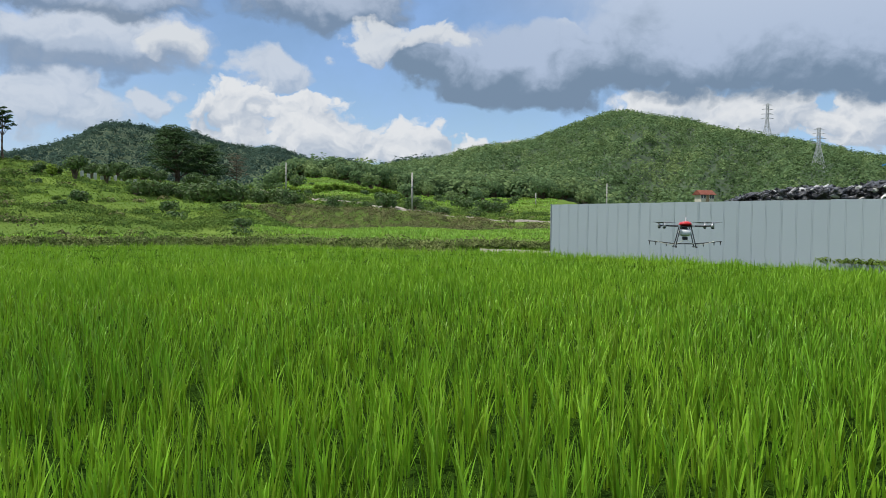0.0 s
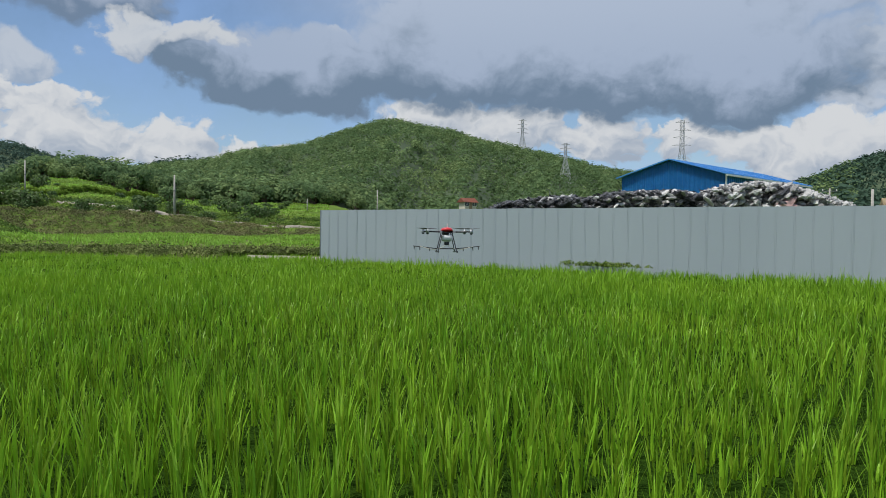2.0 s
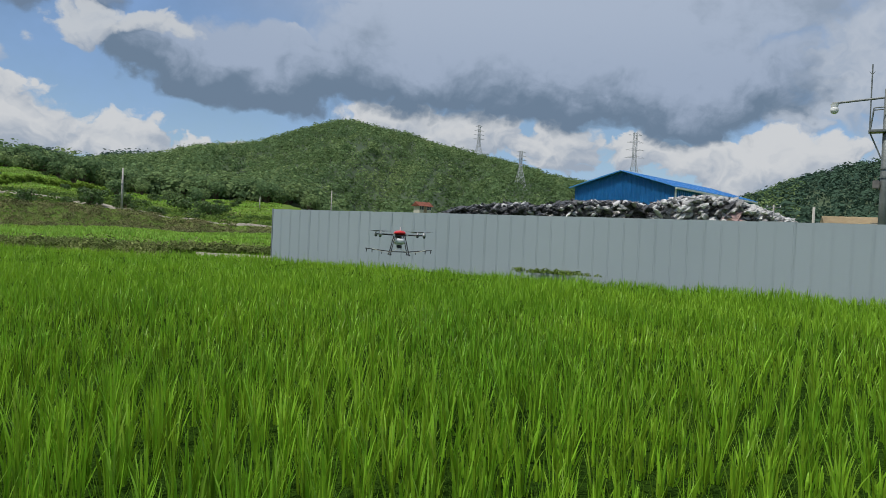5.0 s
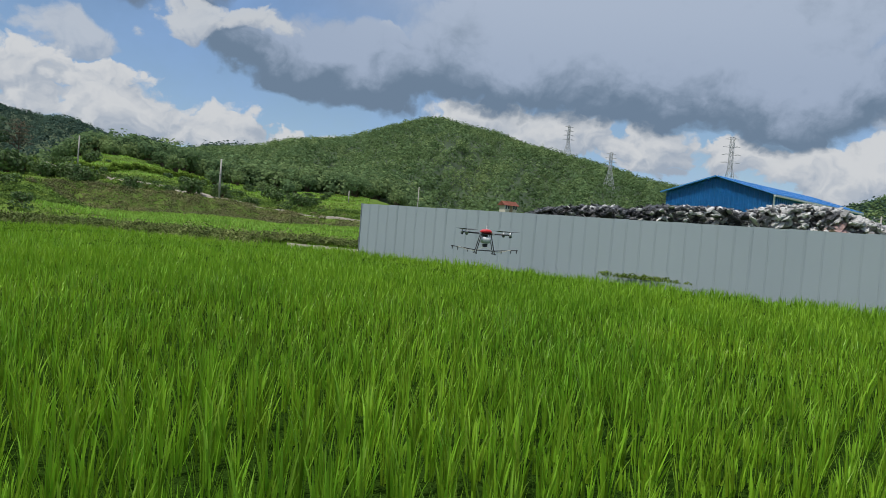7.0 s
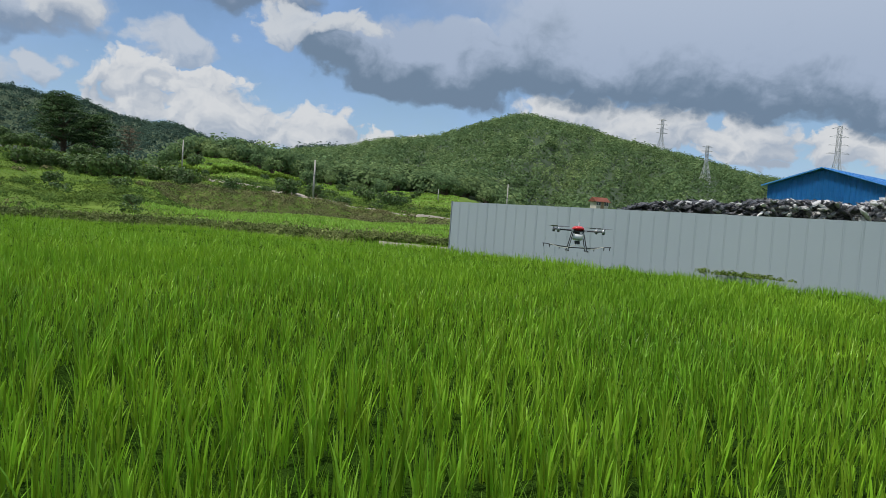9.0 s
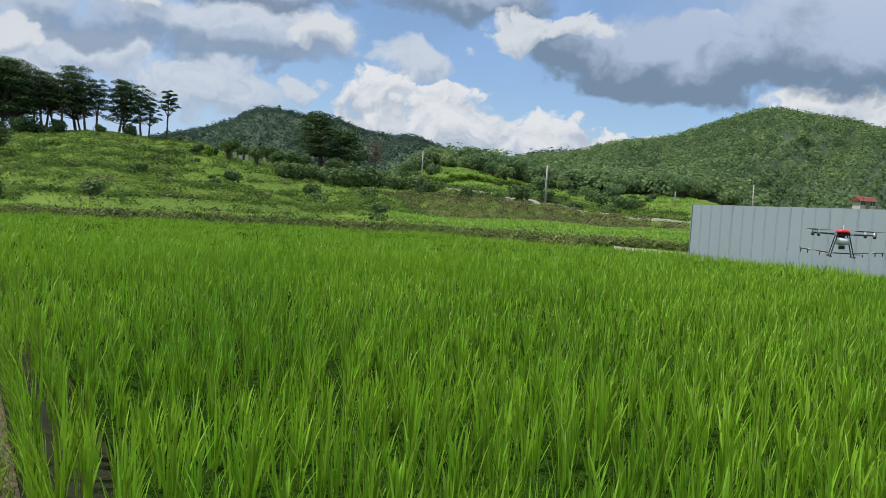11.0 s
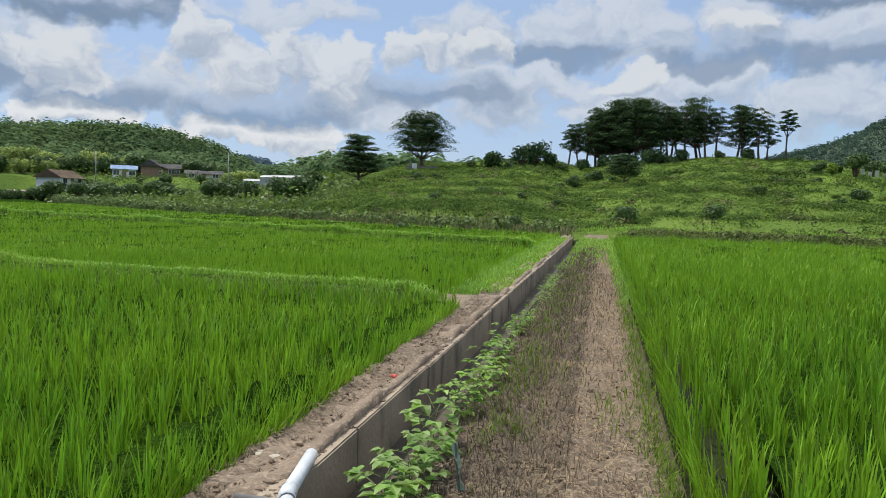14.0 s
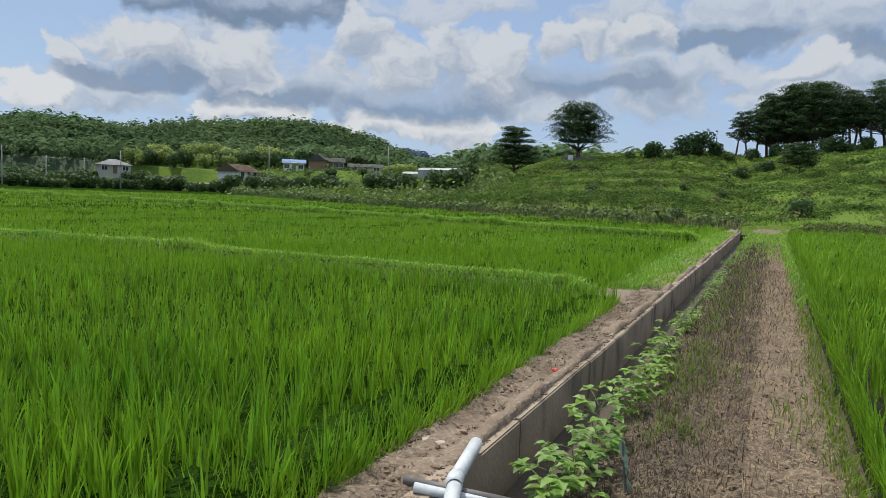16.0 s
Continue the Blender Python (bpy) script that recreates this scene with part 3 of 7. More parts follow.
def ditch_wall():
    """Cast concrete side wall of the ditch in lengths with joints between them."""
    root = tagged(empty("ditch_wall"), "weathered concrete ditch wall cast in lengths", "wall", kind="structure")
    rng = random.Random(5)
    s, k = -6.0, 0
    while s < 46:
        length = 2.35
        bm = bmesh.new()
        top = 0.055 + rng.uniform(-0.012, 0.012)
        box(s + 0.012, -1.97 + rng.uniform(-0.008, 0.008), -0.8, s + length - 0.012, -1.815 + rng.uniform(-0.01, 0.01), top, 0.012, bm)
        bmesh.ops.transform(bm, matrix=Matrix(((DX, NX, 0, 0), (DY, NY, 0, 0), (0, 0, 1, 0), (0, 0, 0, 1))), verts=bm.verts)
        bmesh.ops.reverse_faces(bm, faces=bm.faces)
        part("wall_length", bm, CONCRETE, root)
        s += length
    bm = bmesh.new()
    box(-6, -1.86, -0.78, 46, -1.36, -0.40, 0, bm)
    bmesh.ops.transform(bm, matrix=Matrix(((DX, NX, 0, 0), (DY, NY, 0, 0), (0, 0, 1, 0), (0, 0, 0, 1))), verts=bm.verts)
    bmesh.ops.reverse_faces(bm, faces=bm.faces)
    part("ditch_bed", bm, BEDMUD, root, "dark damp mud bed of the ditch")


ditch_wall()

# ------------------------------------------------------------ blades


def ribbons(px_, py_, pz_, height, width, lean, rng, segs=3, curl=1.0, heading=None):
    """Curved tapering leaf ribbons, one for each root. Returns verts and a list of faces."""
    count = len(px_)
    ang = rng.uniform(0, 2 * np.pi, count) if heading is None else heading + rng.normal(0, 0.6, count)
    face = ang + np.pi / 2 + rng.normal(0, 0.5, count)
    cx, cy, wx, wy = np.cos(ang), np.sin(ang), np.cos(face), np.sin(face)
    rows = []
    ts = (0, 0.42, 0.76, 1) if segs == 3 else (0, 0.66, 1) if segs == 2 else (0, 1)
    for t in ts:
        out = lean * height * (t ** (1.0 + curl))
        up = height * t * (1 - 0.25 * lean * t)
        w = width * (0.7 + 0.7 * t if t < 0.5 else 1.35 - 1.0 * t) * 0.5
        c = np.stack((px_ + cx * out, py_ + cy * out, pz_ + up), 1)
        if t < 1:
            o = np.stack((wx * w, wy * w, np.zeros(count)), 1)
            rows += [c - o, c + o]
        else:
            rows.append(c)
    per = 2 * segs + 1
    verts = np.stack(rows, 1).reshape(-1, 3)
    base = (np.arange(count) * per)[:, None]
    quads = np.concatenate([base + np.array([[2 * i, 2 * i + 1, 2 * i + 3, 2 * i + 2]]) for i in range(segs - 1)]) if segs > 1 else np.zeros((0, 4), int)
    tris = base + np.array([[2 * segs - 2, 2 * segs - 1, 2 * segs]])
    return verts, [quads, tris]


def merge(pieces):
    verts, quads, tris, at = [], [], [], 0
    for v, fs in pieces:
        verts.append(v)
        for f in fs:
            (quads if f.shape[1] == 4 else tris).append(f + at)
        at += len(v)
    out = [np.concatenate(b) for b in (quads, tris) if b]
    return np.concatenate(verts), [b for b in out if len(b)]


def rice_rows(inside, lo, hi, ds, dn, stems, width, segs, ground, rng, span=(-64, 108), lean=0.50):
    """Rice in planted rows between two distances from the path's corner."""
    s, n = np.meshgrid(np.arange(-hi, hi, ds), np.arange(-hi, hi, dn), indexing="ij")
    s = (s + rng.normal(0, ds * 0.13, s.shape)).ravel()
    n = (n + rng.normal(0, dn * 0.19, n.shape)).ravel()
    x, y = s * DX + n * NX, s * DY + n * NY
    az, dist = polar(x, y)
    keep = (dist >= lo) & (dist < hi) & (az > span[0]) & (az < span[1]) & inside(x, y, s, n)
    x, y = x[keep], y[keep]
    tall = RICE_H * (1 + 0.07 * np.sin(x * 0.8 + 2 * np.sin(y * 0.5)) + 0.06 * np.sin(x * 2.1 - y * 1.7) + rng.normal(0, 0.085, len(x)) - 0.16 * (rng.random(len(x)) < 0.12))
    x, y, tall = np.repeat(x, stems), np.repeat(y, stems), np.repeat(tall, stems)
    count = len(x)
    out = rng.normal(0, 0.010 + width * 0.42, (2, count))
    heading = np.arctan2(out[1], out[0])
    h = tall * (rng.uniform(0.62, 1.08, count) if hi < 10 else rng.uniform(0.74, 1.04, count))
    foot = tall * rng.uniform(0.08, 0.70, count) if hi < 25 else tall * rng.uniform(0.0, 0.35, count)
    h = np.maximum(h - foot, 0.16 * tall)
    return ribbons(x + out[0], y + out[1], ground + foot, h, width * rng.uniform(0.6, 1.2, count), rng.uniform(0.03, lean, count) ** 1.15, rng, segs, 0.9, heading)


def in_right(x, y, s, n):
    az, dist = polar(x, y)
    return (n > 0.66) & (dist < field_edge(az) - 0.3) & ((fence_side(x, y) < -0.5) | (az > -8.5))


def in_left(x, y, s, n):
    b1, b2 = bund_line(n, False), bund_line(n, True)
    near = (s < b1 - 0.30) & (n < -2.42)
    mid = (s > np.maximum(b1 + 0.32, np.where(n > -3.4, 15.3, 0))) & (s < b2 - 0.32) & (n < -3.0)
    far = (s > b2 + 0.35) & (s < left_end(n) - 0.8) & (n < -2.9)
    return near | mid | far


def build_rice():
    rng = np.random.default_rng(11)
    for name, inside, ground, label, step, stems, fine, lean in (
            ("rice_paddy", in_right, Z_RIGHT, "dense bright green young rice crop", 0.20, 20, 0.0175, 0.42),
            ("rice_paddy", in_left, Z_LEFT, "dense bright green rice crop beside a concrete ditch", 0.16, 24, 0.0175, 0.40)):
        near = [
            rice_rows(inside, 1.2, 9, step, 0.30, stems, fine, 3, ground, rng, lean=lean),
            rice_rows(inside, 1.2, 12, 0.28, 0.38, 7, 0.026, 2, ground, rng, (108, 181)),
            rice_rows(inside, 1.2, 12, 0.28, 0.38, 7, 0.026, 2, ground, rng, (-181, -64)),
            rice_rows(inside, 9, 15, 0.19, 0.30, 10, 0.025, 2, ground, rng, lean=0.48),
        ]
        far = [
            rice_rows(inside, 15, 22, 0.20, 0.30, 10, 0.028, 2, ground, rng, lean=0.5),
            rice_rows(inside, 22, 48, 0.25, 0.30, 7, 0.036, 2, ground, rng, lean=0.65),
            rice_rows(inside, 48, 130, 0.6, 0.6, 5, 0.11, 2, ground, rng, lean=0.8),
        ]
        for pieces, mat in ((near, RICE), (far, RICE_TOPS)):
            v, f = merge(pieces)
            tagged(link_mesh(name, v, f, mat), label, "rice", kind="stuff")


build_rice()


def build_rice_shade():
    """Uneven layer of lower leaves below the blade tips, gap shade in its colour."""
    s, n = spaced(-20, (2, 1.0), (20, 0.35), (150, 1.0)), spaced(-170, (-20, 1.2), (20, 0.35), (70, 1.2))
    ss, nn = np.meshgrid(s, n, indexing="ij")
    x, y = ss * DX + nn * NX, ss * DY + nn * NY
    faces = grid_faces(len(s), len(n))
    p = np.stack((x, y), -1).reshape(-1, 2)
    rng = np.random.default_rng(2)
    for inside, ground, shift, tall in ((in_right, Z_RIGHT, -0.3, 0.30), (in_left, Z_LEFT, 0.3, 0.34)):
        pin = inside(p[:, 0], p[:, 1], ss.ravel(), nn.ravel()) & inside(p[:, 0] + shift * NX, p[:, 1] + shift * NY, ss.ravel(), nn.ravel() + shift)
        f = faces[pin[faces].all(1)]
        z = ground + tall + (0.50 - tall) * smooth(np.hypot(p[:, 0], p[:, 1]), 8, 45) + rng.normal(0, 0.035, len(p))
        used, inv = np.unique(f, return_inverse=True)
        ob = link_mesh("rice_shade_sheet", np.concatenate((p, z[:, None]), 1)[used], inv.reshape(f.shape), RICE_SHADE, None, True)
        tagged(ob, "dark sheet for lower rice leaves, shade between blades in its colour", "rice", kind="stuff")
    # strip for the close stems along the bund, edge shade in its dark colour
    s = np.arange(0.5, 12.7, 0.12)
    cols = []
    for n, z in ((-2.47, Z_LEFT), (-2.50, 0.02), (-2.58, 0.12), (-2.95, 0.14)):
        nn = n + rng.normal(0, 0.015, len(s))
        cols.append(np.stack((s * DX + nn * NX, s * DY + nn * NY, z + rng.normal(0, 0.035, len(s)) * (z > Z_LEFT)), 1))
    ob = link_mesh("rice_shade_sheet", np.stack(cols, 1).reshape(-1, 3), grid_faces(len(s), 4), RICE_SHADE, None, True)
    tagged(ob, "dark strip for stems at a rice crop's edge, shade in its colour", "rice", kind="stuff")


build_rice_shade()

# ------------------------------------------------------------ fence


def build_fence():
    root = tagged(empty("site_fence"), "tall pale grey sheet steel site fence with ribbed panels", "fence", kind="structure")
    wide = 0.56
    bm = bmesh.new()
    base = Z_RIGHT - 0.05
    # panel: flat pan with two narrow ribs at its edge
    for x0, x1, d in ((0.0, 0.47, 0.0), (0.47, 0.480, -0.006), (0.480, 0.520, 0.0), (0.520, 0.53, -0.006), (0.53, wide, 0.0)):
        box(x0, -0.012 + d, base, x1, 0.012 + d, FENCE_TOP, 0, bm)
    ang = math.degrees(math.atan2(FENCE_DIR[1], FENCE_DIR[0]))
    first = part("panel", bm, FENCE, root)
    count = int(FENCE_LEN / wide)
    rng = random.Random(4)
    for i in range(count):
        ob = first if i == 0 else new("panel", first.data)
        ob.parent = root
        p = FENCE_A + FENCE_DIR * i * wide
        ob.matrix_world = pose(p[0], p[1], rng.uniform(-0.008, 0.008), rng.uniform(-0.25, 0.25), 0, ang)
    for i in range(12):
        ob = new("panel", first.data)
        ob.parent = root
        ob.matrix_world = pose(FENCE_A[0] + 0.03 + math.cos(radians(62)) * i * wide, FENCE_A[1] + 0.03 + math.sin(radians(62)) * i * wide, 0, 0, 0, 62)
    bm = rod((FENCE_A[0] - 0.03, FENCE_A[1] + 0.02, base), (FENCE_A[0] - 0.03, FENCE_A[1] + 0.02, FENCE_TOP + 0.02), 0.03)
    part("corner_post", bm, FENCE_EDGE, root)


build_fence()

# ------------------------------------------------------------ shed


def build_shed():
    lf, rf = Vector((42.1, 71.5, 0)), Vector((47.6, 61.8, 0))
    across = (rf - lf).normalized()
    deep = Vector((-across.y, across.x, 0))
    wide, long_ = (rf - lf).length, 24.0
    eave, apex = 7.55, 9.15
    m = Matrix(((across.x, deep.x, 0, lf.x), (across.y, deep.y, 0, lf.y), (0, 0, 1, 0), (0, 0, 0, 1)))
    root = tagged(empty("blue_shed"), "large blue sheet steel shed with a low gable roof", "building")
    pitch = math.atan2(apex - eave, wide / 2)

    def top(x):
        return eave + (apex - eave) * (1 - abs(x - wide / 2) / (wide / 2))

    for y in (0, long_ - 0.12):
        bm = bmesh.new()
        count, last = 44, None
        for i in range(count):
            for x in (wide * i / count + 0.02, wide * (i + 1) / count - 0.02):
                yy = y - (0.04 if i % 2 else 0)
                now = (bm.verts.new((x, yy, 0)), bm.verts.new((x, yy, top(x) - 0.03)))
                if last:
                    bm.faces.new((last[0], now[0], now[1], last[1]))
                last = now
        bmesh.ops.solidify(bm, geom=bm.faces[:], thickness=-0.01)
        bmesh.ops.transform(bm, matrix=m, verts=bm.verts)
        part("gable_wall", bm, BLUE, root)
    for x in (0, wide - 0.12):
        bm = bmesh.new()
        for i in range(96):
            y0 = long_ * i / 96
            o = 0.03 if i % 2 else 0
            box(x - (o if x == 0 else 0), y0 + 0.12, 0, x + 0.12 + (o if x else 0), y0 + long_ / 96 - 0.001, eave - 0.03, 0, bm)
        bmesh.ops.transform(bm, matrix=m, verts=bm.verts)
        part("side_wall", bm, BLUE, root)
    for sgn in (-1, 1):
        bm = bmesh.new()
        half = wide / 2 / math.cos(pitch) + 0.45
        for i in range(50):
            y0 = -0.5 + (long_ + 1.0) * i / 50
            box(0, y0, 0.0, half, y0 + (long_ + 1) / 50 * 0.78, 0.07, 0, bm)
            box(0, y0 + (long_ + 1) / 50 * 0.78, 0.0, half, y0 + (long_ + 1) / 50, 0.12, 0, bm)
        t = Matrix.Translation((wide / 2, 0, apex)) @ (Matrix.Rotation(pitch, 4, "Y") if sgn > 0 else Matrix.Rotation(math.pi, 4, "Z") @ Matrix.Translation((0, -long_, 0)) @ Matrix.Rotation(pitch, 4, "Y"))
        bmesh.ops.transform(bm, matrix=m @ t, verts=bm.verts)
        part("roof_slope", bm, BLUEROOF, root)
    bm = rod((wide + 0.12, 0.05, 0), (wide + 0.12, 0.05, eave), 0.09)
    bmesh.ops.transform(bm, matrix=m, verts=bm.verts)
    part("downpipe", bm, WHITE, root)
    bm = box(wide + 0.3, -0.5, eave - 0.28, wide + 0.5, long_ + 0.5, eave - 0.1, 0.02)
    bmesh.ops.transform(bm, matrix=m, verts=bm.verts)
    part("gutter", bm, WHITE, root)


build_shed()

# ------------------------------------------------------------ woods


def tufts(cx, cy, cz, rx, rz, leaf, per, rng, dome=True, loose=0.4, up=0.1):
    """Crowns of loose leaf quads: one crown for each centre."""
    count = len(cx) * per
    u = rng.normal(0, 1, (count, 3))
    u /= np.linalg.norm(u, axis=1)[:, None]
    if dome:
        u[:, 2] = np.abs(u[:, 2]) * 1.15 - 0.25
    r = rng.uniform(0.72, 1.05, count)
    rep = lambda a: np.repeat(a, per)
    c = np.stack((rep(cx) + u[:, 0] * rep(rx) * r, rep(cy) + u[:, 1] * rep(rx) * r, rep(cz) + u[:, 2] * rep(rz) * r), 1)
    nrm = u + rng.normal(0, loose, (count, 3))
    nrm[:, 2] += up
    nrm /= np.linalg.norm(nrm, axis=1)[:, None]
    a = np.cross(nrm, rng.normal(0, 1, (count, 3)))
    a /= np.linalg.norm(a, axis=1)[:, None]
    b = np.cross(nrm, a)
    size = (rep(leaf) * rng.uniform(0.6, 1.3, count))[:, None]
    k = rng.uniform(0.5, 1.0, (count, 1))
    verts = np.stack((c - a * size, c - b * size * k, c + a * size, c + b * size * k), 1).reshape(-1, 3)
    return verts, [np.arange(count * 4).reshape(-1, 4)]


def woods(name, az0, az1, d0, d1, count, crown, per, mat, label, seed, keep=None, leaf=0.27):
    rng = np.random.default_rng(seed)
    az = rng.uniform(az0, az1, count)
    dist = np.sqrt(rng.uniform(d0 ** 2, d1 ** 2, count))
    x, y = -np.sin(np.radians(az)) * dist, np.cos(np.radians(az)) * dist
    z = terrain(x, y)
    ok = z > 2.0 if keep is None else keep(az, dist, z)
    x, y, z = x[ok], y[ok], z[ok]
    r = crown * rng.uniform(0.6, 1.25, len(x))
    h = r * rng.uniform(1.0, 1.7, len(x))
    kinds = mat if isinstance(mat, tuple) else (mat,)
    pick = (rng.random(len(x)) * 0.75 + 0.25 * (0.5 + 0.5 * np.sin(x * 0.031 + 2 * np.sin(y * 0.027)))) * len(kinds)
    for i, leaves in enumerate(kinds):
        k = (pick >= i) & (pick < i + 1)
        v, f = tufts(x[k], y[k], z[k] + 0.45 * h[k], r[k], h[k], r[k] * leaf, per, rng, True, 0.22, 0.45)
        tagged(link_mesh(name, v, f, leaves), label, "woods", kind="stuff")


woods("hill_woods", -46, 16, 240, 665, 13500, 2.75, 24, (WOODS, PINEWOODS, LIGHTWOODS), "dense green mixed woods on a rounded hill", 21, None, 0.235)
woods("hill_foot_woods", -32, 12, 236, 285, 1500, 3.1, 34, (PINEWOODS, WOODS, LIGHTWOODS), "dark broadleaf and pine woods at a hill's foot", 26, lambda a, d, z: (z > 2.5) & ((a < 3) | (d > 235)), 0.21)
woods("far_hill_woods", -4, 50, 650, 1120, 9500, 3.7, 13, FARWOODS, "woods on a distant hill, bluish haze put into the leaf colour", 22, lambda a, d, z: z > 8, 0.34)
woods("hill_woods", -85, -38, 190, 530, 5600, 2.8, 18, EASTWOODS, "dense woods on a steep hill, haze and shade put into the leaf colour", 23, lambda a, d, z: z > 3, 0.30)
woods("pine_woods", 65, 112, 226, 370, 4800, 2.7, 26, (DARKWOODS, DARKWOODS, WOODS), "dense dark pine woods on a low hill", 24, lambda a, d, z: (z > 3.6) | (a > 88), 0.26)
woods("pine_woods", 50, 67, 215, 300, 460, 2.6, 22, WOODS, "green woods on a low rise behind lone pines", 25, lambda a, d, z: z > 3, 0.34)
woods("distant_hill_woods", 58, 80, 2000, 2500, 2600, 10.0, 10, HAZEWOODS, "woods on a mountain far off, blue haze put into the leaf colour", 27, lambda a, d, z: z > 30, 0.5)
# ------------------------------------------------------------ trees and shrubs


def at_bearing(az, dist, sink=0.0):
    a = radians(az)
    x, y = -math.sin(a) * dist, math.cos(a) * dist
    return x, y, float(terrain(x, y)) - sink


def limb(bm, pts, radii, sides=7):
    """A bent tapering limb through the given points."""
    rings = []
    for i, p in enumerate(pts):
        d = (pts[min(i + 1, len(pts) - 1)] - pts[max(i - 1, 0)]).normalized()
        q = d.to_track_quat("Z", "Y")
        rings.append([bm.verts.new(p + q @ Vector((math.cos(2 * math.pi * j / sides) * radii[i], math.sin(2 * math.pi * j / sides) * radii[i], 0))) for j in range(sides)])
    for a, b in zip(rings, rings[1:]):
        for j in range(sides):
            bm.faces.new((a[j], a[(j + 1) % sides], b[(j + 1) % sides], b[j]))
    bm.faces.new(rings[-1])


def needle_pads(c, r, thick, leaf, per, rng):
    """Cushions of needle sprays: domed and uneven on top, flat below."""
    count = len(c) * per
    ang = rng.uniform(0, 2 * np.pi, count)
    rep = lambda a: np.repeat(a, per)
    k = np.sqrt(rng.random(count))
    reach = k * (1 + 0.24 * np.sin(3 * ang + rep(rng.uniform(0, 6, len(c)))) + 0.12 * np.sin(7 * ang + rep(rng.uniform(0, 6, len(c)))))
    tilt = rng.normal(0, 0.10, (2, len(c)))
    dx, dy = np.cos(ang) * reach * rep(r), np.sin(ang) * reach * rep(r)
    top = rng.random(count) < 0.74
    bulge = 1 + 0.25 * np.sin(dx / leaf * 0.55) * np.sin(dy / leaf * 0.55 + 1)
    rise = np.where(top, (1 - k * k) * bulge, -0.22 * (1 - k * k))
    z = rep(c[:, 2]) + rep(thick) * (rise + rng.normal(0, 0.06, count)) + dx * rep(tilt[0]) + dy * rep(tilt[1])
    p = np.stack((rep(c[:, 0]) + dx, rep(c[:, 1]) + dy, z), 1)
    nrm = np.stack((np.cos(ang) * k * 0.9, np.sin(ang) * k * 0.9, np.where(top, 1.0, -1.0)), 1) + rng.normal(0, 0.33, (count, 3))
    nrm /= np.linalg.norm(nrm, axis=1)[:, None]
    a = np.cross(nrm, rng.normal(0, 1, (count, 3)))
    a /= np.linalg.norm(a, axis=1)[:, None]
    b = np.cross(nrm, a)
    size = (leaf * rng.uniform(0.6, 1.3, count))[:, None]
    w = rng.uniform(0.35, 0.8, (count, 1))
    v = np.stack((p - a * size, p - b * size * w, p + a * size, p + b * size * w), 1).reshape(-1, 3)
    return v, [np.arange(count * 4).reshape(-1, 4)]


def pine(seed, height, spread, bare, flat, leaf=0.30, lean=0.06, pads=34, per=70, trunk=0.022, mat=None, name="pine_tree", stems=1, round_=False, tier=0.65):
    """A red pine: bending trunk, spreading limbs, and flat pads of needles. Made of a trunk and a crown."""
    rng = random.Random(seed)
    nrng = np.random.default_rng(seed)
    root = empty(name)
    bm = bmesh.new()
    centres = []
    for st in range(stems):
        la, ll = rng.uniform(0, 6.28), lean * height * rng.uniform(0.5, 1.4)
        off = Vector((rng.uniform(-0.3, 0.3), rng.uniform(-0.3, 0.3), 0)) * (stems - 1)
        pts, rad = [], []
        for i in range(9):
            t = i / 8
            wob = math.sin(t * 5 + seed) * 0.02 * height
            pts.append(off + Vector((math.cos(la) * ll * t + wob, math.sin(la) * ll * t - wob * 0.6, height * 0.93 * t - 0.3 * (1 - t))))
            rad.append(height * trunk * (1.15 - 0.95 * t))
        limb(bm, pts, rad)
        share = pads // stems
        for i in range(share):
            u = (i + rng.random()) / share
            u = u * (1 - tier) + tier * (math.floor(u * 6) + 0.5) / 6       # limbs grow in tiers
            zc = height * (bare + (1 - bare) * u)
            env = math.sin(math.pi * min(1, 0.18 + 0.82 * (1 - u)) * 0.5) if not round_ else math.sqrt(max(0.05, 1 - ((u - 0.28) / 0.75) ** 2))
            ang = i * 2.4 + rng.uniform(-0.5, 0.5)
            rad_ = spread * env * (rng.uniform(0.25, 1.0) ** 0.6)
            base = pts[min(8, int(zc / height * 8))]
            c = Vector((base.x + math.cos(ang) * rad_, base.y + math.sin(ang) * rad_, zc + rng.uniform(-0.02, 0.03) * height))
            start = pts[min(7, max(1, int((zc / height) * 8 * 0.82)))]
            mid = start.lerp(c, 0.55) + Vector((0, 0, rng.uniform(-0.02, 0.015) * height))
            limb(bm, [start, mid, c], [height * trunk * 0.38, height * trunk * 0.24, height * trunk * 0.08], 5)
            centres.append((c, spread * rng.uniform(0.24, 0.42)))
            centres.append((start.lerp(c, 0.62) + Vector((rng.uniform(-1, 1), rng.uniform(-1, 1), 0.25)) * spread * 0.12, spread * rng.uniform(0.18, 0.30)))
    part("trunk", bm, BARK, root, smooth_=True)
    c = np.array([p[0] for p in centres])
    r = np.array([p[1] for p in centres])
    v, f = needle_pads(c, r, r * flat, leaf, per, nrng)
    crown = link_mesh("crown", v, f, mat or PINE)
    crown.parent = root
    return root


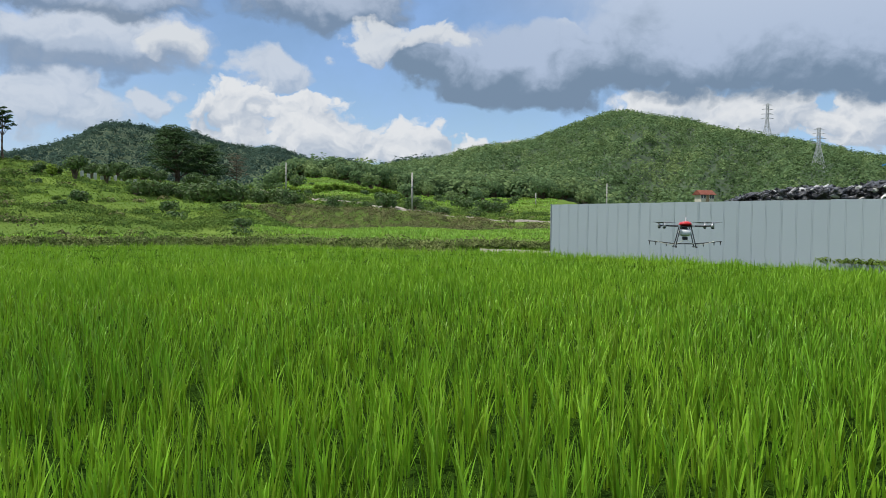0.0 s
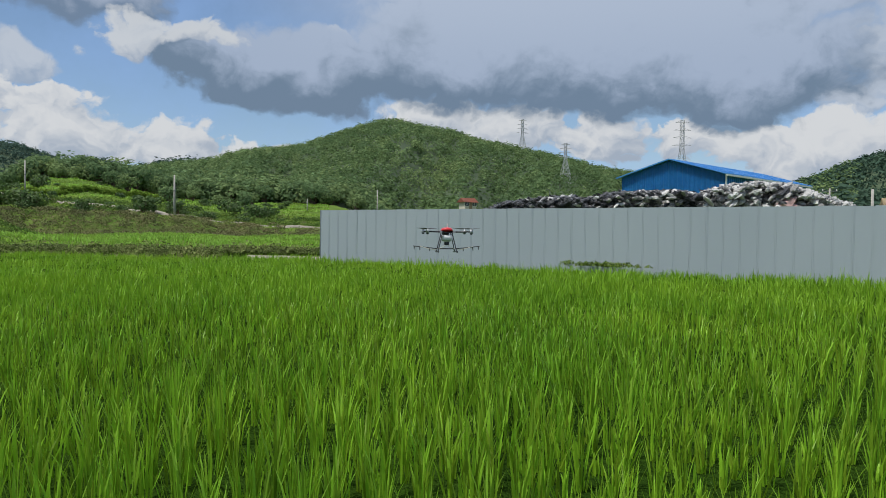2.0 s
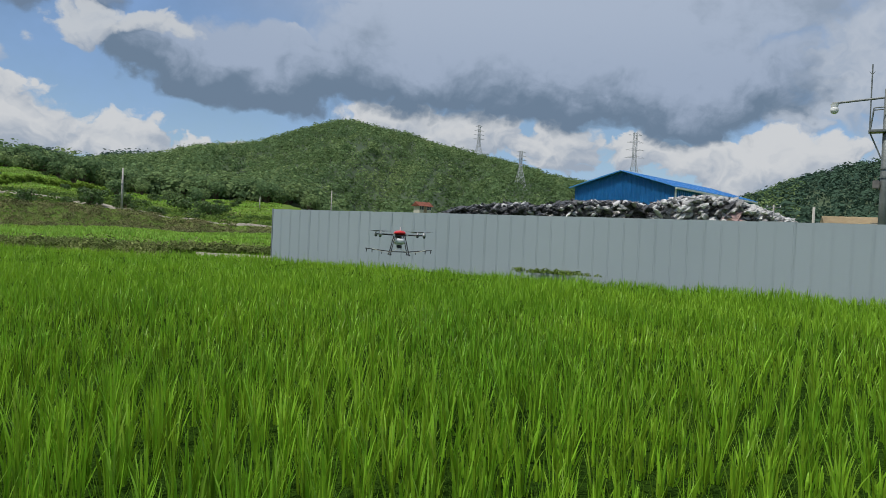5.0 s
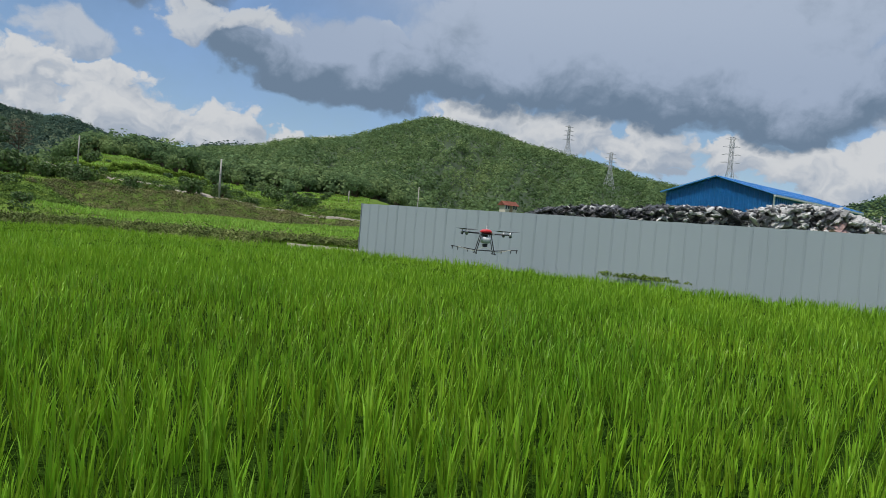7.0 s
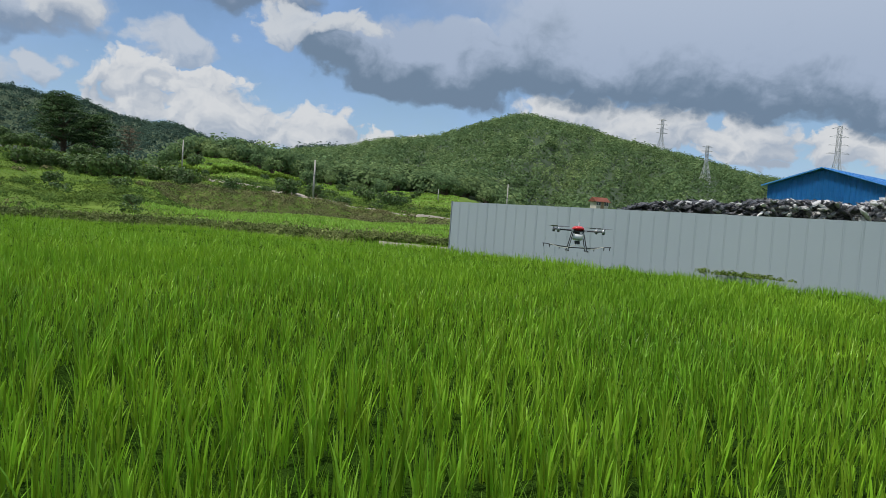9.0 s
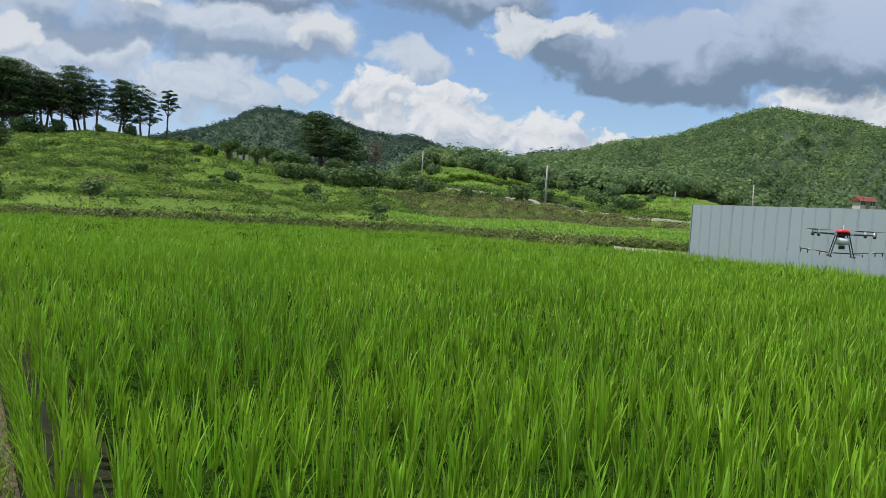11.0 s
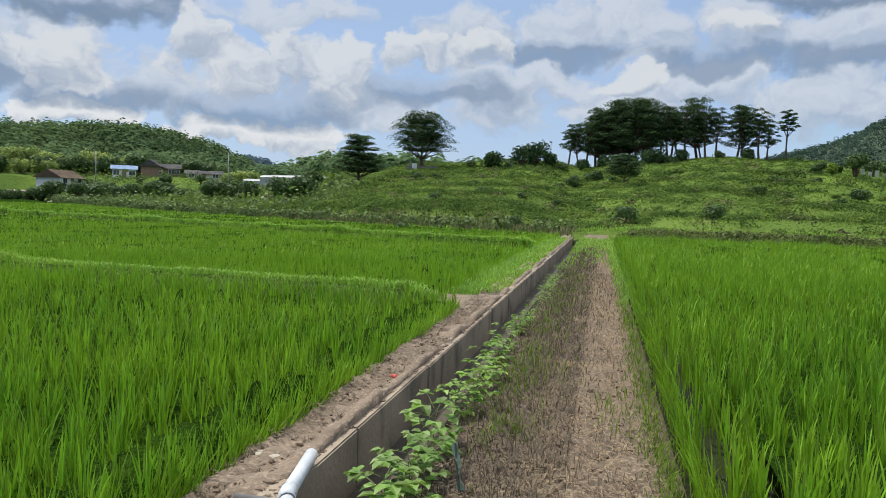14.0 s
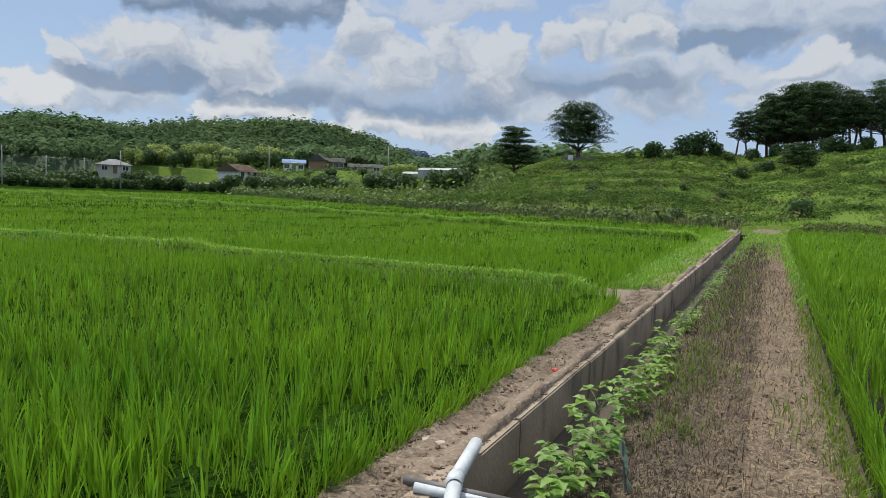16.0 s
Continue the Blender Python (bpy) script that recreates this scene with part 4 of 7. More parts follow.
def shrub(seed, radius, height, leaf, lumps=9, per=60, mat=None, name="shrub", stem=0.0):
    """A leafy bush of several lumps over short stems."""
    rng = random.Random(seed)
    nrng = np.random.default_rng(seed + 500)
    root = empty(name)
    bm = bmesh.new()
    cs = []
    for i in range(lumps):
        a, rr = rng.uniform(0, 6.28), radius * 0.62 * math.sqrt(rng.random())
        c = Vector((math.cos(a) * rr, math.sin(a) * rr, stem + (height - stem) * rng.uniform(0.3, 0.72)))
        limb(bm, [Vector((c.x * 0.1, c.y * 0.1, -0.1)), Vector((c.x * 0.5, c.y * 0.5, c.z * 0.6)), c], [0.035 * height, 0.025 * height, 0.008 * height], 5)
        cs.append((c.x, c.y, c.z, radius * rng.uniform(0.34, 0.55)))
    part("stem", bm, BARK, root)
    cs = np.array(cs)
    v, f = tufts(cs[:, 0], cs[:, 1], cs[:, 2], cs[:, 3], np.minimum(cs[:, 3], (height - stem) * 0.42), np.full(len(cs), leaf), per, nrng, False)
    v[:, 2] = np.maximum(v[:, 2], 0.02)
    crown = link_mesh("crown", v, f, mat or SHRUB)
    crown.parent = root
    return root


def place(ob, az, dist, rz=0.0, size=1.0, sink=0.1):
    x, y, z = at_bearing(az, dist, sink)
    ob.matrix_world = pose(x, y, z, 0, 0, rz) @ Matrix.Diagonal((size, size, size, 1))
    return ob


def copies(proto, rows, label, category, group=""):
    """Stand the prototypes at rows of (which, bearing, distance, size)."""
    rng = random.Random(len(rows) * 7)
    used = set()
    for which, az, dist, size in rows:
        src = proto[which]
        x, y, z = at_bearing(az, dist, 0.1)
        if which in used:
            ob = copy_thing(src, pose(x, y, z, 0, 0, rng.uniform(0, 360)))
        else:
            ob = src
            used.add(which)
            ob.matrix_world = pose(x, y, z, 0, 0, rng.uniform(0, 360))
        ob.scale = (size, size, size)
        tagged(ob, label, category, group)


# grove of tall red pines on the knoll
WITHERED = surface("withered_leaf", (0.15, 0.115, 0.075), (0.10, 0.08, 0.055), 0.5, 0.9, 0, 3.0, island=0.5, leaf=0.2)
tall = [pine(31, 10.5, 3.0, 0.46, 0.50, pads=26, per=105, leaf=0.15, lean=0.10, round_=True), pine(32, 10.0, 2.7, 0.52, 0.48, lean=0.16, pads=20, per=105, leaf=0.15, round_=True),
        pine(33, 9.0, 2.5, 0.46, 0.40, lean=0.14, pads=22, per=105, leaf=0.15, round_=True), pine(34, 11.6, 4.3, 0.26, 0.48, pads=44, per=125, leaf=0.155)]
rows = []
grng = random.Random(77)
for az, dist, size in ((45.2, 150, 0.86), (44.5, 147, 0.90), (43.9, 152, 0.97), (43.2, 149, 0.98), (42.6, 146, 1.0), (42.0, 151, 1.06), (41.5, 147, 1.06), (40.9, 150, 1.08),
                       (40.4, 145, 1.03), (39.8, 151, 1.02), (39.3, 147, 0.98), (38.7, 152, 0.98), (38.1, 148, 0.93), (37.4, 151, 0.98), (36.8, 148, 0.96),
                       (36.1, 152, 1.0), (35.4, 149, 0.98), (34.7, 151, 0.93), (33.4, 149, 0.92), (33.0, 152, 0.86), (31.9, 149, 0.90), (31.4, 151, 0.86), (41.2, 157, 1.0),
                       (37.9, 158, 1.0), (43.0, 157, 0.95), (35.8, 157, 0.95)):
    which = (3 if grng.random() < 0.7 else 0) if 39.0 < az < 43.5 else grng.choice((0, 1, 2, 3, 0))
    rows.append((which, az, dist, size))
copies(tall, rows, "tall red pine with bare trunk and dark flat crown", "tree", "pines of the knoll grove")
tip = place(pine(35, 8.9, 1.9, 0.62, 0.42, pads=14, per=130, leaf=0.15, lean=0.02), 30.2, 150)
tagged(tip, "slender red pine with thin tufted top", "tree", "pines of the knoll grove")

lone = place(pine(41, 10.4, 5.1, 0.37, 0.42, leaf=0.115, pads=62, per=340, trunk=0.036, lean=0.01, round_=True), 56.2, 141)
tagged(lone, "broad domed pine standing alone on a grassy rise", "tree")
cone = place(pine(42, 8.0, 3.5, 0.34, 0.30, tier=0.9, leaf=0.10, pads=56, per=280, trunk=0.03, lean=0.02), 60.9, 115)
tagged(cone, "dark layered pine on a grassy slope", "tree")
lonebush = place(pine(43, 4.3, 2.5, 0.42, 0.40, leaf=0.10, pads=40, per=120, trunk=0.03, lean=0.01, round_=True, name="small_tree"), 41.1, 105)
tagged(lonebush, "low round dark green tree with a short stem", "tree")
big = place(pine(44, 10.6, 5.6, 0.24, 0.36, leaf=0.15, pads=72, per=150, lean=0.10, stems=3), 19.4, 150)
tagged(big, "large dark pine with several pale trunks", "tree")
big2 = place(pine(45, 7.6, 4.6, 0.12, 0.4, leaf=0.16, pads=44, per=140, lean=0.05, stems=2), 17.5, 148)
tagged(big2, "dark bushy pine beside a larger one", "tree")
bare = place(pine(46, 6.4, 2.4, 0.30, 0.3, leaf=0.12, pads=26, per=26, trunk=0.02, lean=0.03, mat=WITHERED, name="withered_tree", round_=True), 15.3, 150)
tagged(bare, "thin brownish half-bare tree beside dark pines", "tree")

# bushes beside the grove
knoll = [shrub(51, 2.6, 3.6, 0.2, 14, 70, PINE), shrub(52, 2.0, 2.4, 0.2, 10, 70, PINE), shrub(53, 1.5, 1.8, 0.16, 9, 60)]
copies(knoll, [(0, 48.6, 136, 1.05), (0, 47.6, 137, 1.15), (1, 51.1, 137, 1.35), (1, 46.4, 138, 1.0), (2, 49.6, 134, 1.2), (2, 52.6, 138, 0.8), (2, 45.6, 136, 0.9), (1, 43.9, 140, 0.9), (0, 39.6, 140, 0.75), (0, 38.9, 141, 0.9), (1, 41.8, 142, 0.9), (1, 40.4, 143, 0.9), (1, 42.6, 143, 1.0), (1, 37.0, 144, 0.9),
               (1, 38.6, 142, 1.0), (1, 37.9, 140, 0.8), (2, 34.5, 146, 0.9), (1, 32.6, 147, 0.9), (2, 29.3, 152, 0.8), (2, 55.0, 119, 0.7), (2, 56.6, 118, 0.9), (1, 43.0, 113, 0.6), (2, 44.6, 110, 1.0)],
       "dense dark green bush on a grassy slope", "bush", "bushes of the knoll")

# row of orchard trees, clipped bushes and grave stones
orchard = [shrub(61, 2.1, 3.4, 0.18, 12, 80, SHRUB, "orchard_tree", 1.3), shrub(62, 1.8, 3.0, 0.18, 11, 80, SHRUB, "orchard_tree", 1.2)]
copies(orchard, [(0, 26.0, 130, 1.05), (1, 24.0, 131, 1.0), (1, 22.7, 131, 0.95), (0, 21.6, 133, 0.95), (1, 20.6, 132, 0.95), (0, 23.2, 136, 0.9), (1, 25.0, 137, 0.9), (0, 18.3, 134, 0.9), (1, 17.2, 136, 0.9)],
       "small dark leafy orchard tree with a short trunk", "tree", "orchard trees")
clipped = shrub(63, 0.85, 2.2, 0.12, 12, 90, BLADE, "clipped_bush")
copies([clipped, shrub(64, 1.0, 1.6, 0.12, 9, 80, SHRUB, "clipped_bush")], [(0, 27.4, 128, 1.0), (1, 28.4, 129, 1.0), (1, 28.0, 131, 1.1), (1, 27.0, 132, 1.0)],
       "bright green clipped bush on a slope", "bush", "clipped bushes")

# dark hedge bank below the orchard, shrubs of the terraces
hedge = [shrub(71, 1.9, 2.2, 0.18, 12, 50), shrub(72, 1.5, 1.6, 0.16, 10, 45), shrub(73, 2.3, 2.8, 0.2, 14, 50), shrub(74, 1.2, 1.1, 0.14, 8, 50)]
rows = []
hr = random.Random(9)
for i in range(17):
    rows.append((hr.choice((0, 2, 0)), 11.5 + i * 0.66 + hr.uniform(-0.2, 0.2), 108 + hr.uniform(-3, 3), hr.uniform(0.85, 1.15) * (1.1 if i < 12 else 0.9)))
for i in range(40):
    rows.append((hr.choice((1, 3, 3)), hr.uniform(-4, 60), hr.choice((57, 78, 81, 84, 106, 112)) + hr.uniform(-3, 3), hr.uniform(0.5, 0.9)))
for i in range(14):
    rows.append((hr.choice((0, 1, 2)), hr.uniform(-5, 13), hr.uniform(135, 195), hr.uniform(0.7, 1.2)))
for i in range(40):
    rows.append((hr.choice((0, 1, 3)), hr.uniform(-7, 13), hr.choice((106, 112, 128, 146, 168, 190, 208, 222)) + hr.uniform(-4, 4), hr.uniform(0.6, 1.15)))
rows = [r for r in rows if r[1] > 11 or r[2] > 104]
copies(hedge, rows, "rough green shrub on a terraced slope", "bush", "slope shrubs")
# clipped hedge rows on the upper terraces
rows = []
for i in range(30):
    rows.append((0, 3.2 + i * 0.22, 182 - i * 0.3, 0.85 + 0.1 * (i % 3)))
for i in range(12):
    rows.append((0, 9.4 + i * 0.28, 164, 0.8))
copies([shrub(75, 1.0, 1.9, 0.16, 7, 50, BLADE, "hedge_bush")], rows, "small green conical bush in a planted row", "bush", "planted hedge rows")

# wood edge along the foot of the hill
edge = [shrub(81, 4.2, 6.6, 0.42, 16, 42, WOODS, "broadleaf_tree", 1.4), shrub(82, 3.6, 5.6, 0.40, 14, 42, LIGHTWOODS, "broadleaf_tree", 1.2), shrub(83, 4.8, 7.4, 0.45, 18, 42, WOODS, "broadleaf_tree", 1.5), shrub(84, 3.4, 5.2, 0.38, 14, 42, LIGHTWOODS, "broadleaf_tree", 1.0)]
rows = []
for i in range(9):
    rows.append((hr.choice((0, 3, 3, 1)), hr.uniform(-8, 10), hr.uniform(190, 222), hr.uniform(0.5, 0.8)))
for i in range(110):
    az = hr.uniform(-22, 13)
    rows.append((hr.choice((0, 1, 2, 3)), az, hr.uniform(230, 256) - (4 if az > 3 else 0), hr.uniform(0.75, 1.15)))
copies(edge, rows, "full leafy tree at the wood's edge", "tree", "wood edge trees")

# trees of the village and bamboo behind it
bamboo = [shrub(85, 3.6, 6.0, 0.30, 16, 90, BAMBOO, "bamboo_clump", 0.6), shrub(86, 3.0, 5.0, 0.30, 13, 90, BAMBOO, "bamboo_clump", 0.4)]
rows = [(hr.choice((0, 0, 1)), 76.2 + i * 0.55 + hr.uniform(-0.2, 0.2), 226 + hr.uniform(-5, 6), hr.uniform(0.7, 1.15)) for i in range(22)]
rows += [(hr.choice((0, 1)), hr.uniform(74, 89), 218 + hr.uniform(-4, 8), hr.uniform(0.5, 0.85)) for i in range(16)]
rows += [(1, 69.6, 205, 0.9), (0, 68.8, 208, 0.8), (1, 70.3, 204, 0.8)]
copies(bamboo, rows, "yellow-green feathery bamboo clump behind houses", "bamboo", "bamboo clumps")
street = [shrub(87, 2.6, 3.8, 0.28, 13, 70, SHRUB, "road_tree", 1.0), shrub(88, 2.0, 3.0, 0.26, 11, 70, SHRUB, "road_tree", 0.8)]
rows = [(hr.choice((0, 1)), 84.6 + i * 0.95 + hr.uniform(-0.2, 0.2), 178, hr.uniform(0.8, 1.05)) for i in range(17)]
rows += [(hr.choice((0, 1)), hr.uniform(71, 97), hr.uniform(215, 228), hr.uniform(0.9, 1.35)) for i in range(30)]
rows += [(1, hr.uniform(69, 83), hr.uniform(172, 198), hr.uniform(0.45, 0.75)) for i in range(26)]
rows += [(hr.choice((0, 1)), 82.6 + i * 0.7, hr.uniform(173, 190), hr.uniform(0.55, 0.95)) for i in range(20)]
rows += [(0, a, d, s) for a, d, s in ((82.5, 170, 0.9), (81.9, 168, 1.0), (78.6, 168, 0.95), (76.8, 160, 0.9), (75.6, 158, 1.0), (74.6, 155, 0.8), (69.6, 126, 0.8), (68.8, 124, 0.9), (73.0, 217, 1.2), (76.4, 217, 1.1), (78.4, 217, 1.2), (80.2, 217, 1.3), (82.6, 217, 1.2), (85.0, 217, 1.2), (87.8, 210, 1.3), (88.6, 212, 1.2), (91.2, 214, 1.3), (80.3, 165, 0.9), (79.2, 160, 0.95), (77.9, 158, 0.85), (83.0, 182, 0.8), (71.6, 130, 0.95), (70.3, 128, 0.85), (66.4, 104, 0.95), (65.2, 101, 0.9), (73.6, 150, 0.7), (64.2, 135, 0.9))]
copies(street, rows, "dark round roadside tree", "tree", "roadside trees")


# saplings and tall weeds along the far edge of the left paddies
def edge_weeds():
    rng = np.random.default_rng(61)
    n = -rng.uniform(2, 120, 900)
    s = left_end(n) + rng.uniform(0.3, 3.5, 900)
    x, y = s * DX + n * NX, s * DY + n * NY
    z = terrain(x, y)
    h = rng.uniform(0.3, 0.9, 900) * (1 + 0.004 * np.hypot(x, y))
    v, f = tufts(x, y, z + h * 0.45, h * 0.45, h * 0.6, h * 0.16, 26, rng, False)
    tagged(link_mesh("edge_weeds", v, f, WEED), "tall dull green weeds and saplings at a field's edge", "weeds", kind="stuff")


WEED = surface("dull_weed", (0.15, 0.21, 0.06), (0.10, 0.15, 0.045), 0.4, 0.85, 0, 3.0, island=0.9, leaf=0.25)
edge_weeds()


def wave(az, seed):
    """A slow wander along the hillside, about one in size."""
    a = np.radians(az)
    return 0.5 * np.sin(a * 19 + seed) + 0.3 * np.sin(a * 47 + seed * 2.3) + 0.2 * np.sin(a * 101 + seed * 3.7)


def slope_cover():
    """Lawns, creepers and lines of brush over the terraces, which follow the hillside."""
    rng = np.random.default_rng(63)
    count = 150000
    az = rng.uniform(-9, 68, count)
    dist = 36 + 125 * rng.random(count) ** 1.15
    x, y = -np.sin(np.radians(az)) * dist, np.cos(np.radians(az)) * dist
    s, n = to_sn(x, y)
    w = smooth(n, -5, 3)
    q = (dist - field_edge(az)) * w + (s - left_end(n)) * (1 - w)
    ok = (q > 0.05) & ~((fence_side(x, y) > -0.4) & (az < -8.0))
    x, y, q, az, dist = x[ok], y[ok], q[ok], az[ok], dist[ok]
    k = q / np.maximum(150 - (dist - q), 45) + rng.normal(0, 0.004, len(q))
    z = terrain(x, y)
    zone = az + 1.2 * wave(k * 60, 2) + rng.normal(0, 0.25, len(az))

    def band(a0, a1, k0, k1, seed=0.0, loose=0.008):
        shift = loose * wave(az, seed)
        return (zone > a0) & (zone <= a1) & (k + shift > k0) & (k + shift < k1)

    # mown grass: the strip above the bank, the apron below the orchard, the terraces beyond the road
    lawn = band(29, 44, 0.018, 0.115, 1, 0.005) | band(23, 29, 0.018, 0.125, 1, 0.005) | band(13, 23, 0.06, 0.165, 1, 0.005) | band(-9, 13, 0.03, 0.47, 1, 0.004)
    lawn |= band(23, 28.5, 0.36, 0.86, 2) | band(12, 23, 0.31, 0.60, 2) | band(-9, 13, 0.54, 1.2, 2) | band(30, 38, 0.80, 0.90, 3)
    lawn |= band(29, 44, 0.275, 0.32, 4) & (wave(az, 5) > -0.2)
    # dark lines of brush along the terrace edges
    line = band(44, 68, 0.09, 0.16, 1, 0.012) | band(44, 68, 0.295, 0.325, 2, 0.012) | band(44, 68, 0.43, 0.45, 3, 0.015) | band(44, 68, 0.62, 0.645, 4, 0.018) | band(46, 68, 0.74, 0.755, 6, 0.02)
    line |= band(29, 44, 0.36, 0.41, 4, 0.01) | band(29, 44, 0.53, 0.555, 5, 0.014) | band(29, 44, 0.67, 0.695, 6, 0.014) | band(29, 44, 0.118, 0.14, 7)
    line |= band(23, 29, 0.13, 0.16, 1) | band(23, 29, 0.24, 0.27, 3) | band(12, 23, 0.175, 0.215, 1) | band(12, 23, 0.285, 0.31, 3) | band(12, 17, 0.44, 0.455, 5)
    line |= band(-9, 2.5, 0.70, 0.715, 4) | band(-9, 2.5, 0.88, 0.90, 5) | band(2.5, 12, 0.66, 0.69, 5) | band(2.5, 12, 0.86, 0.90, 6)
    # the earth cutting below the road, and the pale weeds past the left paddies
    cut = band(-3, 13, 0.435, 0.555, 1) | band(-9, -3, 0.45, 0.53, 1)
    pale = band(45, 68, -0.1, 0.075, 1, 0.01)
    lawn, line = lawn & ~cut & ~pale, line & ~cut & ~pale
    near = np.clip(dist / 90, 0.6, 1.4)
    pick = lawn
    v, fc = ribbons(x[pick], y[pick], z[pick] - 0.02, rng.uniform(0.07, 0.17, pick.sum()) * near[pick], 0.05 + 0.0011 * dist[pick], rng.uniform(0.2, 0.9, pick.sum()), rng, 2)
    tagged(link_mesh("slope_grass", v, fc, BLADE), "bright green grass on hillside terraces", "grass", kind="stuff")
    pick = ((q > 1.2) & (q < 4.0) & (az < 44) & (az > -9)) | ((zone < 13) & (k > 0.065) & (k < 0.44))
    v, fc = ribbons(x[pick], y[pick], z[pick], rng.uniform(0.14, 0.32, pick.sum()), np.full(pick.sum(), 0.09), rng.uniform(0.1, 0.6, pick.sum()), rng, 2)
    tagged(link_mesh("strip_grass", v, fc, BUND), "light green grass lip above the paddy bank", "grass", kind="stuff")
    pick = ~lawn & ~line & ~cut & ~pale & (rng.random(len(x)) < 0.66)
    mound = np.clip(np.sin(x * 0.9 + 2 * np.sin(y * 0.43)) * np.sin(y * 1.1 + 1.7 * np.sin(x * 0.37)) + 0.5 * np.sin(x * 2.3 - y * 1.9), -0.5, 1.5)[pick]
    h = rng.uniform(0.12, 0.28, pick.sum()) * near[pick] * (0.75 + 0.75 * np.maximum(mound, 0))
    v, fc = tufts(x[pick], y[pick], z[pick] + h * 0.35, h * 1.4, h * 0.85, np.maximum(h * 0.22, 0.0009 * dist[pick]), 6, rng, True, 0.25, 0.7)
    tagged(link_mesh("slope_creepers", v, fc, CREEPER), "leafy green creepers over a hillside", "brush", kind="stuff")
    pick = line
    h = rng.uniform(0.3, 0.85, pick.sum()) * near[pick]
    v, fc = tufts(x[pick], y[pick], z[pick] + h * 0.3, h * 0.8, h * 0.7, np.maximum(h * 0.18, 0.0009 * dist[pick]), 7, rng, True, 0.3, 0.5)
    tagged(link_mesh("terrace_brush", v, fc, LINEB), "dark green brush along terrace edges", "brush", kind="stuff")
    pick = cut
    h = rng.uniform(0.2, 0.5, pick.sum()) * near[pick]
    v, fc = tufts(x[pick], y[pick], z[pick] + h * 0.2, h * 1.4, h * 0.8, np.maximum(h * 0.17, 0.0008 * dist[pick]), 13, rng, True, 0.3, 0.4)
    tagged(link_mesh("embankment_brush", v, fc, DULL), "dull brown-green brush on an embankment", "brush", kind="stuff")
    pick = pale
    v, fc = ribbons(x[pick], y[pick], z[pick], rng.uniform(0.25, 0.75, pick.sum()), 0.04 + 0.0007 * dist[pick], rng.uniform(0.1, 0.5, pick.sum()), rng, 2)
    tagged(link_mesh("pale_weeds", v, fc, PALEWEED), "pale dry-tipped weeds at a field's edge", "weeds", kind="stuff")
    # the upper terraces: grass with paler and darker strips
    count = 26000
    az = rng.uniform(-8.6, 13.5, count)
    dist = 148 + 90 * np.sqrt(rng.random(count))
    x, y = -np.sin(np.radians(az)) * dist, np.cos(np.radians(az)) * dist
    z = terrain(x, y)
    strip = np.sin(dist * 0.33 + az * 0.5 + 0.8 * np.sin(az * 0.9))
    for pick, mat, tall, label in ((strip > -0.45, BUND, 0.42, "bright green grass strips on upper terraces"), (strip <= -0.45, BLADE, 0.5, "green grass banks on upper terraces")):
        m = pick.sum()
        v, fc = ribbons(x[pick], y[pick], z[pick] - 0.05, tall * rng.uniform(0.5, 1.3, m), np.full(m, 0.26), rng.uniform(0.3, 0.9, m), rng, 2)
        tagged(link_mesh("terrace_grass", v, fc, mat), label, "grass", kind="stuff")
    # mounds of creeper and low bramble
    count = 1500
    az = rng.uniform(-8, 67, count)
    dist = 46 + 95 * rng.random(count) ** 0.9
    x, y = -np.sin(np.radians(az)) * dist, np.cos(np.radians(az)) * dist
    s, n = to_sn(x, y)
    w = smooth(n, -5, 3)
    q = (dist - field_edge(az)) * w + (s - left_end(n)) * (1 - w)
    keep = (q > 3.5) & ~((fence_side(x, y) > -1) & (az < -7)) & ((az > 13) | (dist > 97)) & ((az > 28) | (rng.random(count) < 0.55))
    x, y, dist = x[keep], y[keep], dist[keep]
    z = terrain(x, y)
    h = rng.uniform(0.25, 0.75, len(x)) * (1 + 0.6 * (rng.random(len(x)) > 0.9))
    r = h * rng.uniform(1.2, 2.6, len(x))
    for lo, hi, mat, label in ((0.0, 0.45, CREEPER, "mounds of leafy green creeper on a hillside"), (0.45, 0.85, LINEB, "dark green bramble mounds on a hillside"), (0.85, 1.01, DULL, "dry brownish brush mounds on a hillside")):
        pick = (np.arange(len(x)) * 0.618 % 1 >= lo) & (np.arange(len(x)) * 0.618 % 1 < hi)
        v, fc = tufts(x[pick], y[pick], z[pick] + h[pick] * 0.1, r[pick], h[pick], 0.05 + 0.0009 * dist[pick], 64, rng, True, 0.25, 0.15)
        tagged(link_mesh("creeper_mounds", v, fc, mat), label, "brush", kind="stuff")
    # brush on the paddy bank itself
    count = 5200
    az = rng.uniform(-8.5, 43, count)
    dist = field_edge(az) + rng.uniform(0.0, 1.7, count) + np.where(az < -1, 0.9, 0.0)
    x, y = -np.sin(np.radians(az)) * dist, np.cos(np.radians(az)) * dist
    z = terrain(x, y)
    h = rng.uniform(0.10, 0.30, count) * (1 + 1.0 * (rng.random(count) > 0.96))
    v, fc = tufts(x, y, z + h * 0.3, h * 0.8, h * 0.6, h * 0.13 + 0.010, 18, rng, True, 0.35, 0.6)
    tagged(link_mesh("bank_brush", v, fc, BANKW), "rough olive green brush on a paddy bank", "brush", kind="stuff")


